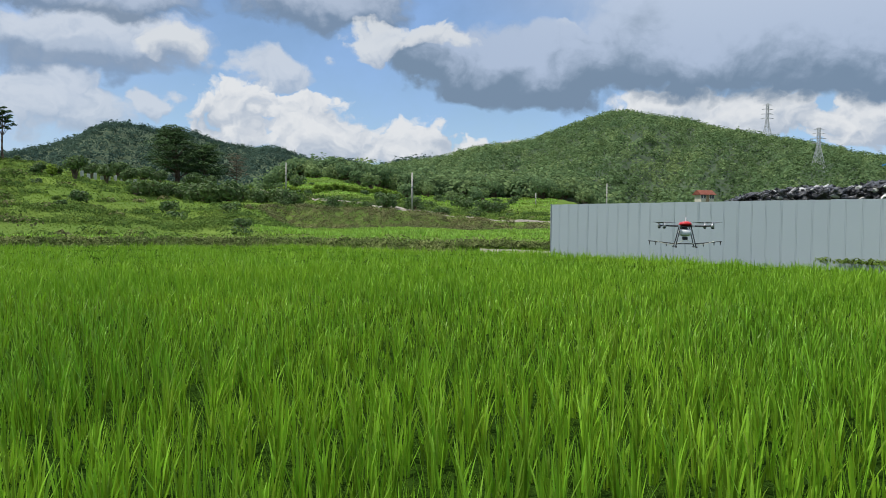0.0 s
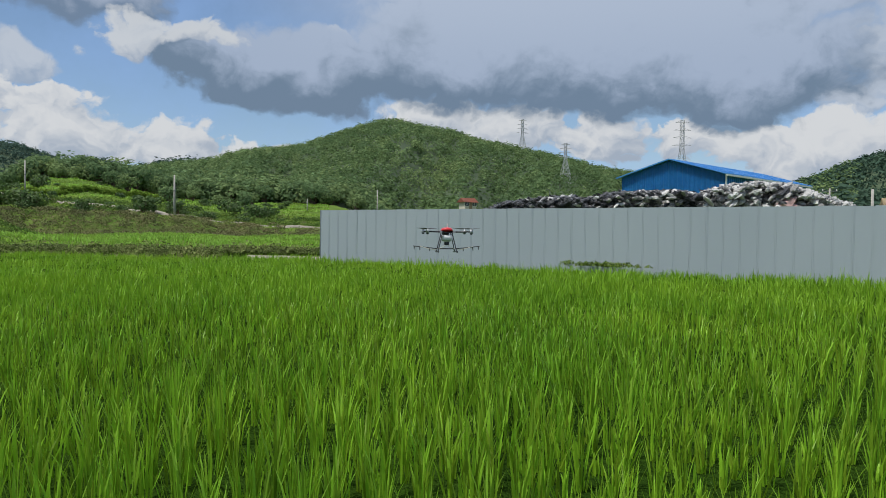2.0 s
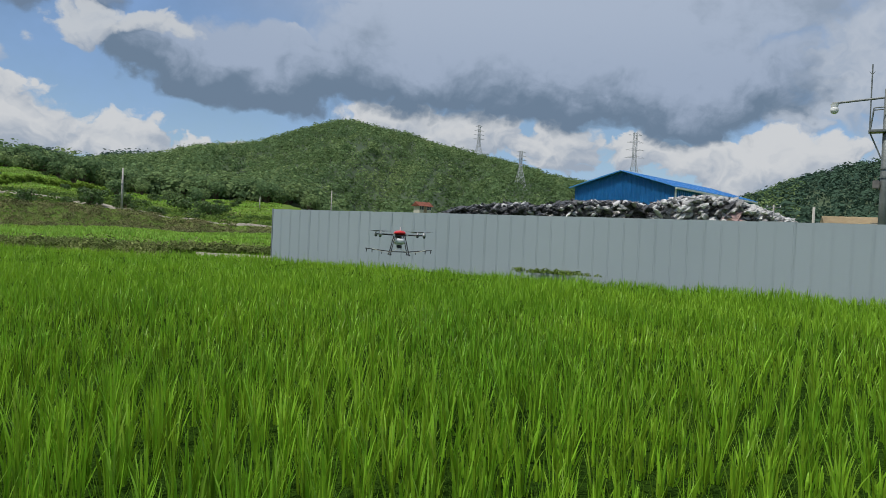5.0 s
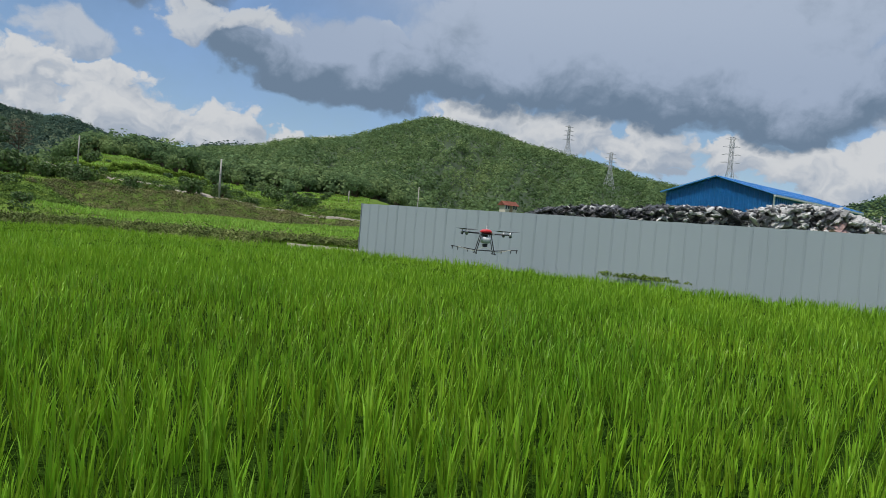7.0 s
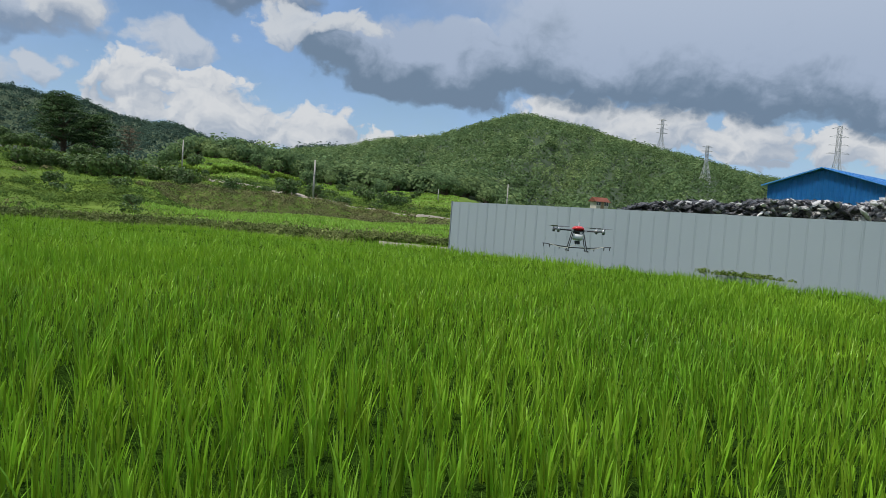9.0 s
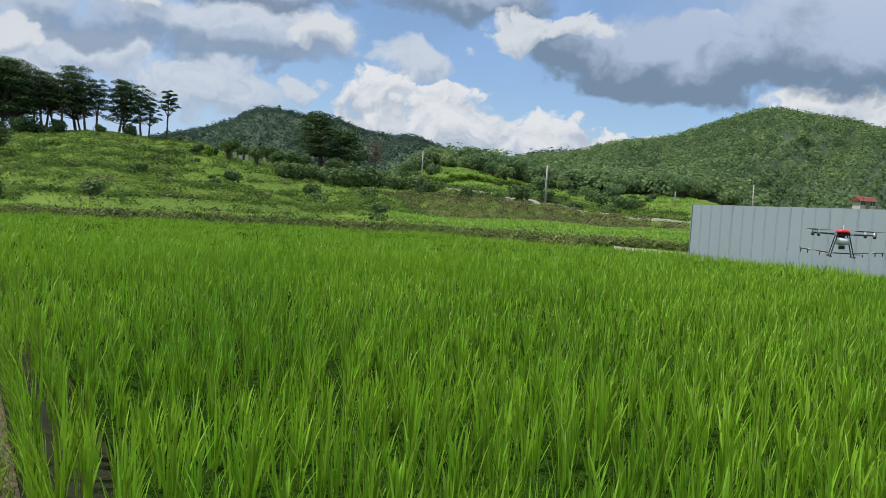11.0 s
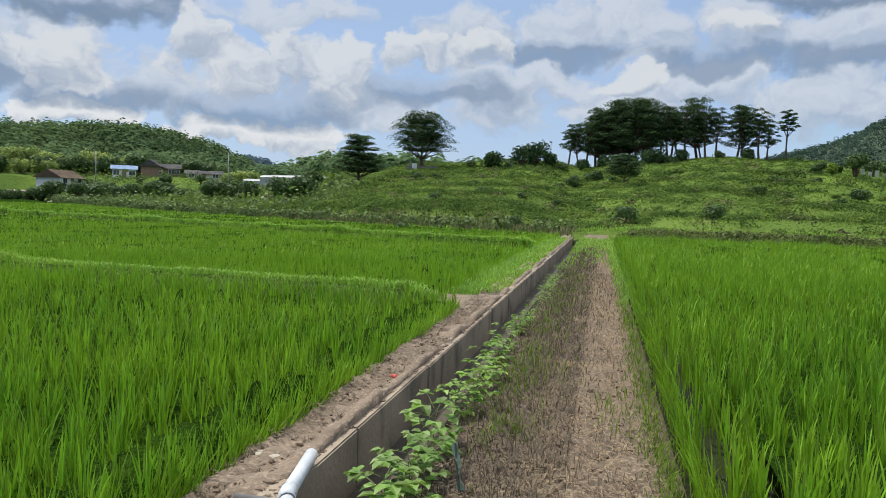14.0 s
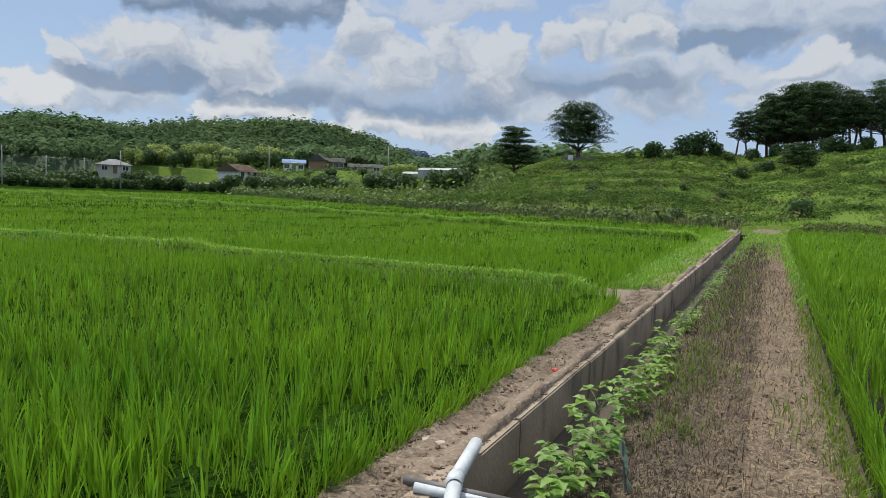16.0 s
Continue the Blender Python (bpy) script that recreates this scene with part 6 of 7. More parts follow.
PANE = surface("dark_window_glass", (0.03, 0.035, 0.04), (0.05, 0.055, 0.06), 0.5, 0.1, 0, 4.0)
ROADC = surface("pale_concrete_road", (0.33, 0.30, 0.25), (0.26, 0.235, 0.195), 0.4, 0.95, 0.2, 5.0)


def crumpled(rows, name, mat, label, seed, sub=1):
    """A heap of crumpled film and sacks: rows of bearing, distance, height and size."""
    rng = np.random.default_rng(seed)
    base = bmesh.new()
    bmesh.ops.create_icosphere(base, subdivisions=sub, radius=1)
    bv = np.array([v.co[:] for v in base.verts])
    bf = np.array([[v.index for v in f.verts] for f in base.faces])
    base.free()
    rows = np.asarray(rows)
    count = len(rows)
    a = np.radians(rows[:, 0])
    c = np.stack((-np.sin(a) * rows[:, 1], np.cos(a) * rows[:, 1], rows[:, 2]), 1)
    dirs = rng.normal(0, 1, (count, 7, 3)) * 4.5
    ph = rng.uniform(0, 6.28, (count, 7))
    k = np.ones((count, len(bv)))
    for j in range(7):
        k += 0.22 * np.abs(np.sin((bv[None] * dirs[:, j, None]).sum(2) + ph[:, j, None])) - 0.11
    k += rng.normal(0, 0.07, k.shape)
    sc = rows[:, 3, None] * np.stack((rng.uniform(0.7, 1.5, count), rng.uniform(0.7, 1.5, count), rng.uniform(0.45, 0.9, count)), 1)
    v = bv[None] * k[:, :, None] * sc[:, None]
    yaw = rng.uniform(0, 6.28, count)
    tip = rng.normal(0, 0.5, count)
    vx = v[..., 0] * np.cos(yaw)[:, None] - v[..., 1] * np.sin(yaw)[:, None]
    vy = v[..., 0] * np.sin(yaw)[:, None] + v[..., 1] * np.cos(yaw)[:, None]
    vz = v[..., 2] * np.cos(tip)[:, None] + vx * np.sin(tip)[:, None]
    v = np.stack((vx, vy, vz), -1) + c[:, None]
    f = (bf[None] + (np.arange(count) * len(bv))[:, None, None]).reshape(-1, 3)
    tagged(link_mesh(name, v.reshape(-1, 3), f, mat), label, "waste heap", kind="stuff")


def heap_top(az):
    return 1.75 + 42 * np.tan(np.radians(np.interp(-az, (20, 22, 26, 28, 30, 34, 35.7, 37, 39.5, 41.5, 43.2, 45.2, 46.5), (1.6, 2.3, 2.75, 2.6, 3.05, 3.15, 2.9, 3.3, 3.7, 3.5, 2.9, 2.2, 1.3))))


def waste_heaps():
    rng = np.random.default_rng(101)

    def rows(count, a0, a1, lo, size):
        az = -rng.uniform(a0, a1, count)
        dist = rng.uniform(39, 46, count)
        top = (heap_top(az) - 1.75) * dist / 42 + 1.75
        z = top - 0.12 - rng.uniform(0, 1, count) ** 1.5 * (top - lo)
        return np.stack((az, dist, np.maximum(z, 0.3), size * rng.uniform(0.5, 1.2, count)), 1)

    crumpled(rows(3300, 20.5, 37, 1.8, 0.145), "waste_heap", BLACKFILM, "heap of crumpled black farm film behind a fence", 1)
    crumpled(rows(330, 21.5, 36, 2.0, 0.15), "waste_heap", WHITEFILM, "crumpled pale film among black film", 2)
    crumpled(rows(700, 30, 37, 1.8, 0.14), "waste_heap", WHITEFILM, "crumpled grey sacks heaped behind a fence", 3)
    crumpled(rows(3300, 36.2, 46, 1.7, 0.15), "waste_heap", WHITEFILM, "heap of crumpled white sacks and film behind a fence", 4)
    crumpled(rows(150, 36.5, 44.5, 2.2, 0.16), "waste_heap", BLACKFILM, "black film among white sacks", 5)
    crumpled(np.array([(-41.4, 39.5, 3.2, 0.4), (-42.0, 39.2, 2.9, 0.4), (-24.0, 40.0, 2.7, 0.25)]), "waste_heap", PINKFILM, "crumpled pink film on a waste heap", 6)
    crumpled(np.array([(-42.2, 40.0, 3.75, 0.32), (-41.8, 40.6, 3.7, 0.3), (-42.0, 40.3, 3.4, 0.34), (-29.0, 41, 3.3, 0.3)]), "waste_heap", BLACKFILM, "bundled black film on top of white sacks", 7)


waste_heaps()


def cctv_mast():
    x, y, _ = at_bearing(-50.65, 36.0)
    root = tagged(empty("camera_mast", x, y, 0.0, -50.65), "tall grey steel mast with a dome camera on a long arm", "mast")
    top = 8.5
    part("pole", rod((0, 0, 0), (0, 0, top), 0.17, 0.15, 14), GALV, root, smooth_=True)
    bm = rod((-0.1, 0, top - 0.35), (-2.05, 0, top - 0.5), 0.045)
    part("arm", bm, GALV, root)
    cam_ = part("dome_camera", rod((-1.95, 0, top - 0.72), (-1.95, 0, top - 0.52), 0.13, 0.16, 14), WHITE, root)
    bm = bmesh.new()
    bmesh.ops.create_uvsphere(bm, u_segments=14, v_segments=8, radius=0.17)
    bmesh.ops.translate(bm, vec=(-1.95, 0, top - 0.78), verts=bm.verts)
    part("dome", bm, WHITE, cam_)
    bm = rod((-0.62, 0, top - 1.75), (-0.62, 0, top + 1.05), 0.028)
    rod((-0.72, 0, top + 0.75), (-0.62, 0, top + 0.62), 0.012, bm=bm)
    rod((-0.52, 0, top + 0.75), (-0.62, 0, top + 0.62), 0.012, bm=bm)
    part("lightning_rod", bm, GALV, root)
    bm = box(-0.66, -0.3, top - 1.78, 0.42, 0.3, top - 1.68, 0.01)
    part("platform", bm, GALV, root)
    bm = bmesh.new()
    for a, b in (((-0.6, -0.28, top - 1.7), (-0.5, -0.28, top - 0.8)), ((0.38, -0.28, top - 1.7), (0.32, -0.28, top - 0.75)), ((-0.5, -0.28, top - 0.8), (0.32, -0.28, top - 0.75)),
                 ((-0.6, 0.28, top - 1.7), (-0.5, 0.28, top - 0.8)), ((0.38, 0.28, top - 1.7), (0.32, 0.28, top - 0.75)), ((-0.5, 0.28, top - 0.8), (0.32, 0.28, top - 0.75))):
        rod(a, b, 0.025, bm=bm)
    part("guard_rail", bm, GALV, root)
    part("brace", rod((-0.6, 0, top - 1.78), (-0.05, 0, top - 3.1), 0.03), GALV, root)
    for z in (top - 3.3, top - 3.65):
        part("band", rod((0, 0, z), (0, 0, z + 0.07), 0.19, 0.19, 14), GALV, root)
    for i, z in enumerate((top - 4.9, top - 5.5, top - 6.2)):
        part("step", rod((-0.42 if i % 2 else 0.1, 0, z), (-0.1 if i % 2 else 0.45, 0, z), 0.018), GALV, root)
    bm = box(-0.42, -0.2, top - 4.1, -0.16, 0.05, top - 3.75, 0.03)
    part("floodlight", bm, OLDPIPE, root)
    part("junction_box", box(0.16, -0.16, 2.05, 0.52, 0.16, 3.0, 0.02), GALV, root)
    bm = bmesh.new()
    last = None
    for i in range(15):
        t = i / 14
        p_ = Vector((0.15 + 18 * t, 4 * t, top - 2.2 - 5.5 * t * (1 - t) - 1.2 * t))
        if last is not None:
            rod(last, p_, 0.018, sides=5, bm=bm)
        last = p_
    part("cable", bm, OLDPIPE, root)
    # pole that carries the cable's far end, beyond the mast
    m = pose(x, y, 0, 0, 0, -50.65)
    e = m @ Vector((18.15, 4, 0))
    ob = part("utility_pole", rod((e.x, e.y, 0), (e.x, e.y, top - 2.6), 0.15, 0.11, 12), POLE)
    tagged(ob, "plain grey concrete utility pole", "pole")


cctv_mast()


def utility_pole(az, dist, tall, arms, label):
    x, y, z = at_bearing(az, dist, 0.2)
    root = tagged(empty("utility_pole", x, y, z, az), label, "pole", "utility poles")
    part("pole", rod((0, 0, 0), (0, 0, tall), 0.15, 0.10, 12), POLE, root, smooth_=True)
    for i in range(arms):
        h = tall - 0.35 - 0.8 * i
        part("crossarm", box(-0.9, -0.06, h - 0.06, 0.9, 0.06, h + 0.06, 0.01), GALV, root)
        for o in (-0.8, 0.0, 0.8):
            part("insulator", rod((o, 0, h + 0.06), (o, 0, h + 0.26), 0.05, 0.035, 8), WHITE, root)
    part("strap", rod((0, 0, tall * 0.62), (0, 0, tall * 0.62 + 0.12), 0.15, 0.15, 12), GALV, root)


utility_pole(2.36, 102.5, 5.46, 0, "pale concrete utility pole on a grassy slope")
utility_pole(11.76, 150, 6.6, 0, "pale concrete utility pole on a grassy slope")
utility_pole(-12.23, 160, 8.0, 0, "pale concrete utility pole beyond a steel fence")
utility_pole(-7.0, 190, 3.5, 0, "short pale concrete pole before woods")
utility_pole(-46.76, 70, 5.6, 0, "pale concrete pole behind a steel fence")
utility_pole(-44.3, 110, 7.6, 1, "concrete utility pole with a crossarm behind a shed")
utility_pole(89.3, 172, 8.8, 0, "pale utility pole beside a road")
utility_pole(96.45, 172, 8.8, 1, "pale utility pole beside a road")
utility_pole(93.9, 205, 8.0, 1, "pale utility pole before pine woods")
utility_pole(91.6, 210, 8.0, 1, "pale utility pole before pine woods")
utility_pole(70.4, 190, 9.2, 1, "utility pole behind village houses")
utility_pole(79.2, 190, 8.0, 0, "utility pole among village houses")


def lattice_tower(az, dist, base, tall, wide):
    a = radians(az)
    x, y = -math.sin(a) * dist, math.cos(a) * dist
    root = tagged(empty("power_pylon", x, y, base, az + 20), "tall grey steel lattice pylon on a wooded hill", "pylon", "power pylons")
    r = 0.00027 * dist

    def half(t):
        return wide * (0.5 - 0.40 * min(t / 0.62, 1)) if t < 0.62 else wide * 0.10

    levels = [0, 0.14, 0.27, 0.39, 0.5, 0.6, 0.7, 0.8, 0.9, 1.0]
    for cx, cy in ((-1, -1), (1, -1), (1, 1), (-1, 1)):
        bm = bmesh.new()
        for t0, t1 in zip(levels, levels[1:]):
            rod((cx * half(t0), cy * half(t0), tall * t0), (cx * half(t1), cy * half(t1), tall * t1), r, sides=4, bm=bm)
        part("leg", bm, LATTICE, root)
    for (ax, ay), (bx, by) in (((-1, -1), (1, -1)), ((1, -1), (1, 1)), ((1, 1), (-1, 1)), ((-1, 1), (-1, -1))):
        bm = bmesh.new()
        for t0, t1 in zip(levels, levels[1:]):
            h0, h1 = half(t0), half(t1)
            rod((ax * h0, ay * h0, tall * t0), (bx * h1, by * h1, tall * t1), r * 0.6, sides=4, bm=bm)
            rod((bx * h0, by * h0, tall * t0), (ax * h1, ay * h1, tall * t1), r * 0.6, sides=4, bm=bm)
            rod((ax * h1, ay * h1, tall * t1), (bx * h1, by * h1, tall * t1), r * 0.6, sides=4, bm=bm)
        part("bracing", bm, LATTICE, root)
    for t, w in ((0.97, 0.42), (0.87, 0.52), (0.77, 0.56), (0.67, 0.60)):
        bm = rod((-wide * w, 0, tall * t), (wide * w, 0, tall * t), r * 0.9, sides=4)
        rod((-wide * w, 0, tall * t), (0, 0, tall * (t + 0.03)), r * 0.6, sides=4, bm=bm)
        rod((wide * w, 0, tall * t), (0, 0, tall * (t + 0.03)), r * 0.6, sides=4, bm=bm)
        part("crossarm", bm, LATTICE, root)


lattice_tower(-23.17, 680, 1.75 + 680 * math.tan(radians(5.3)), 680 * (math.tan(radians(8.4)) - math.tan(radians(5.3))), 9.0)
lattice_tower(-26.4, 430, 1.75 + 430 * math.tan(radians(3.5)), 430 * (math.tan(radians(6.61)) - math.tan(radians(3.5))), 6.5)
lattice_tower(-34.75, 420, 1.75 + 420 * math.tan(radians(2.6)), 420 * (math.tan(radians(8.1)) - math.tan(radians(2.6))), 9.0)


def house(az, dist, wide, deep, wall, rise, turn, walls, roof, name, label, hip=False, windows=3, lift=0.0):
    """A small house: walls, a roof with eaves, windows with frames and a door."""
    x, y, z = at_bearing(az, dist, 0.3)
    root = tagged(empty(name, x, y, z + lift, az + turn), label, "house")
    part("wall", box(-wide / 2, -deep / 2, -1.5, wide / 2, deep / 2, wall, 0.02), walls, root)
    o = 0.5
    bm = bmesh.new()
    ridge_ = wide / 2 - (deep / 2 if hip else -o)
    lo = [bm.verts.new(c) for c in ((-wide / 2 - o, -deep / 2 - o, wall - 0.1), (wide / 2 + o, -deep / 2 - o, wall - 0.1), (wide / 2 + o, deep / 2 + o, wall - 0.1), (-wide / 2 - o, deep / 2 + o, wall - 0.1))]
    hi = [bm.verts.new(c) for c in ((-ridge_, 0, wall + rise), (ridge_, 0, wall + rise))]
    for q in ((lo[0], lo[1], hi[1], hi[0]), (lo[2], lo[3], hi[0], hi[1]), (lo[1], lo[2], hi[1]), (lo[3], lo[0], hi[0]), (lo[3], lo[2], lo[1], lo[0])):
        bm.faces.new(q)
    bmesh.ops.solidify(bm, geom=bm.faces[:], thickness=0.12)
    part("roof", bm, roof, root)
    for i in range(windows):
        c = -wide / 2 + wide * (i + 0.5) / windows
        if i == 1:
            part("door", box(c - 0.5, -deep / 2 - 0.05, 0.1, c + 0.5, -deep / 2 + 0.02, 2.1, 0.01), BROWNROOF, root)
            continue
        win = part("window", box(c - 0.75, -deep / 2 - 0.05, 0.9, c + 0.75, -deep / 2 + 0.02, 2.1, 0.01), WHITE, root)
        for k in (-1, 1):
            part("pane", box(c + k * 0.35 - 0.31, -deep / 2 - 0.07, 0.97, c + k * 0.35 + 0.31, -deep / 2 - 0.045, 2.03, 0), PANE, win)
    return root


house(-19.08, 200, 3.6, 2.8, 2.0, 1.1, 35, PLASTER, REDROOF, "farmhouse", "small house with an orange-red tiled roof", lift=7.0)
house(-52.0, 60, 9, 6, 3.2, 1.3, 10, TAN, TAN, "tan_shed", "low tan sheet steel shed behind a fence", windows=2)
house(89.8, 215, 7.5, 6, 2.4, 1.5, 10, PLASTER, VAULT, "village_house", "pale village house with a hipped white roof", True, lift=4.4)
house(86.3, 205, 8, 5, 2.2, 1.3, -5, PLASTER, GREYROOF, "village_barn", "low grey-roofed village barn", lift=0.6)
house(83.6, 205, 5.5, 4, 2.1, 0.25, 5, PLASTER, PLASTER, "village_house", "flat-roofed pale concrete outbuilding", lift=0.6)
house(81.4, 186, 7.5, 6, 2.2, 1.7, 55, WHITE, BROWNROOF, "village_house", "village house with a brown gable roof")
house(77.4, 210, 5.5, 5, 2.5, 1.0, 0, WHITE, SKYROOF, "village_house", "white village house with a pale blue roof")
h_ = house(75.6, 208, 3.6, 4.5, 3.4, 1.7, 75, BRICK, GREYROOF, "village_house", "brown brick house with a steep grey gable roof")
house(74.5, 211, 5.5, 4.5, 2.4, 1.2, 0, BRICK, GREYROOF, "village_house", "long brown brick house with a grey roof", windows=4)
house(72.1, 212, 9, 5, 2.0, 0.9, 0, PLASTER, GREYROOF, "village_barn", "long low barn with a dark roof")
house(79.4, 176, 5, 4, 2.0, 0.8, 5, PLASTER, GREYROOF, "village_shed", "small grey-roofed roadside shed")


def glasshouse(az, dist, wide, turn, label):
    """A low greenhouse: a row of pale film vaults."""
    x, y, z = at_bearing(az, dist, 0.1)
    root = tagged(empty("film_greenhouse", x, y, z + 0.6, az + turn), label, "greenhouse", "film greenhouses")
    for i in range(3):
        bm = bmesh.new()
        rows_ = []
        for yy in (0, 14):
            rows_.append([bm.verts.new(((i - 1) * wide + wide / 2 * math.cos(math.pi * j / 10), yy, 0.5 * (j not in (0, 10)) - 0.8 * (j in (0, 10)) + 0.75 * math.sin(math.pi * j / 10))) for j in range(11)])
        for j in range(10):
            bm.faces.new((rows_[0][j], rows_[0][j + 1], rows_[1][j + 1], rows_[1][j]))
        bm.faces.new(rows_[0])
        bm.faces.new(rows_[1][::-1])
        part("vault", bm, VAULT, root)


glasshouse(64.6, 178, 4.0, 60, "low greenhouse vaults of white film on a slope")
glasshouse(63.2, 172, 4.0, 60, "low greenhouse vaults of white film on a slope")


def pavilion():
    x, y, z = at_bearing(67.25, 112)
    root = tagged(empty("stone_shrine", x, y, z, 67.25), "small stone shrine gate with a slab roof", "shrine")
    for o in (-0.55, 0.55):
        part("post", box(o - 0.13, -0.13, -0.2, o + 0.13, 0.13, 1.1, 0.02), STONE, root)
    part("slab", box(-0.95, -0.35, 1.1, 0.95, 0.35, 1.3, 0.04), STONE, root)
    x, y, z = at_bearing(67.9, 112)
    root = tagged(empty("stone_lantern", x, y, z), "small pale stone lantern beside a road", "lantern")
    part("shaft", rod((0, 0, -0.2), (0, 0, 0.75), 0.13, 0.10), STONE, root)
    part("lamp_house", box(-0.2, -0.2, 0.75, 0.2, 0.2, 1.05, 0.03), STONE, root)
    part("cap", rod((0, 0, 1.05), (0, 0, 1.3), 0.32, 0.06), STONE, root)


pavilion()


def viewing_deck():
    """A low dark timber deck with a rail and a pale notice board under the lone pine."""
    x, y, z = at_bearing(56.0, 137.5)
    root = tagged(empty("viewing_deck", x, y, z, 56.0), "low dark timber deck with a rail under a lone pine", "deck")
    part("platform", box(-3.4, -1.2, -0.4, 2.6, 1.2, 0.62, 0.03), OLDPIPE, root)
    for i in range(7):
        part("rail_post", box(-3.3 + i * 0.97 - 0.05, 1.05, 0.62, -3.3 + i * 0.97 + 0.05, 1.15, 1.5, 0.01), OLDPIPE, root)
    part("handrail", box(-3.4, 1.04, 1.5, 2.6, 1.16, 1.58, 0.01), OLDPIPE, root)
    x, y, z = at_bearing(56.75, 136.0)
    root = tagged(empty("notice_board", x, y, z, 56.75), "small pale notice board beside a timber deck", "sign")
    part("post", box(-0.05, -0.05, -0.2, 0.05, 0.05, 0.6, 0.01), OLDPIPE, root)
    part("board", box(-0.45, -0.06, 0.5, 0.45, 0.0, 1.45, 0.02), WHITE, root)


viewing_deck()


def graves():
    rng = random.Random(8)
    for i in range(9):
        x, y, z = at_bearing(22.2 + i * 0.42, 133 + rng.uniform(-1, 1))
        tall = rng.uniform(0.6, 1.1)
        bm = box(-0.25, -0.1, -0.2, 0.25, 0.1, tall, 0.03)
        bmesh.ops.transform(bm, matrix=pose(x, y, z, 0, 0, 24 + rng.uniform(-10, 10)), verts=bm.verts)
        tagged(part("grave_stone", bm, WHITE), "pale upright grave stone under small trees", "stone", "grave stones")


graves()


def ribbon_road(name, rows, width, mat, label, steps=50):
    """A road draped over the ground along bearings and distances."""
    az = np.interp(np.linspace(0, 1, steps), np.linspace(0, 1, len(rows)), [r[0] for r in rows])
    di = np.interp(np.linspace(0, 1, steps), np.linspace(0, 1, len(rows)), [r[1] for r in rows])
    x, y = -np.sin(np.radians(az)) * di, np.cos(np.radians(az)) * di
    tx, ty = np.gradient(x), np.gradient(y)
    ln = np.hypot(tx, ty)
    nx, ny = -ty / ln, tx / ln
    cols = []
    for k in (-1, -0.9, -0.3, 0.3, 0.9, 1):
        xx, yy = x + nx * k * width / 2, y + ny * k * width / 2
        zz = np.maximum(terrain(xx, yy), terrain(x, y)) + (0.16 if abs(k) < 1 else -0.5)
        cols.append(np.stack((xx, yy, zz), 1))
    v = np.stack(cols, 1)
    tagged(link_mesh(name, v.reshape(-1, 3), grid_faces(steps, 6), mat, None, True), label, "road", kind="structure")


ribbon_road("road", ((14.5, 150), (13.2, 146), (11.6, 141.5), (10.6, 145), (9.3, 135), (7.5, 126), (5.7, 117), (3.8, 106), (1.2, 103.6), (-1.2, 103.4), (-3.4, 103.2), (-6, 103.2), (-8.2, 103.2)), 2.4, ROADC, "narrow pale concrete farm road on a slope")
ribbon_road("dirt_track", ((-2.8, 38.35), (-4, 38.3), (-5.5, 38.3), (-8.6, 38.2)), 0.7, ROADC, "bare pale dirt track at a paddy's end")
ribbon_road("road", ((63.5, 105), (67, 112), (71, 128), (76, 148), (82, 166), (90, 172), (100, 176)), 3.0, ROADC, "pale concrete road below a village")


# the cut earth bank and weeds at the fence foot
def fence_weeds():
    rng = np.random.default_rng(5)
    count = 50
    t = rng.normal(14.5, 0.9, count)
    off = -rng.uniform(0.05, 0.45, count)
    p = FENCE_A[None] + FENCE_DIR[None] * t[:, None] + np.array((-FENCE_DIR[1], FENCE_DIR[0]))[None] * off[:, None]
    h = rng.uniform(0.08, 0.17, count)
    v, f = tufts(p[:, 0], p[:, 1], 0.44 + h * 0.6, h * 1.2, h, h * 0.35, 16, rng, True, 0.4, 0.4)
    tagged(link_mesh("fence_weeds", v, f, CREEPER), "leafy weeds climbing at a steel fence's foot", "weeds", kind="stuff")


fence_weeds()
# ------------------------------------------------------------ spraying drone over the paddy
DRONE_RED = surface("red_drone_shell", (0.55, 0.02, 0.025), (0.48, 0.018, 0.02), 3.0, 0.3, 0, 20.0)
CARBON = surface("carbon_black", (0.02, 0.02, 0.022), (0.03, 0.03, 0.032), 8.0, 0.4, 0, 60.0)
TANK = surface("milky_tank", (0.72, 0.74, 0.74), (0.64, 0.66, 0.66), 3.0, 0.4, 0, 20.0)
MOTOR = surface("motor_grey", (0.42, 0.43, 0.44), (0.34, 0.35, 0.36), 6.0, 0.4, 0, 40.0, metal=0.4)
HOSE = surface("pale_hose", (0.55, 0.55, 0.45), (0.48, 0.48, 0.40), 6.0, 0.5, 0, 40.0)


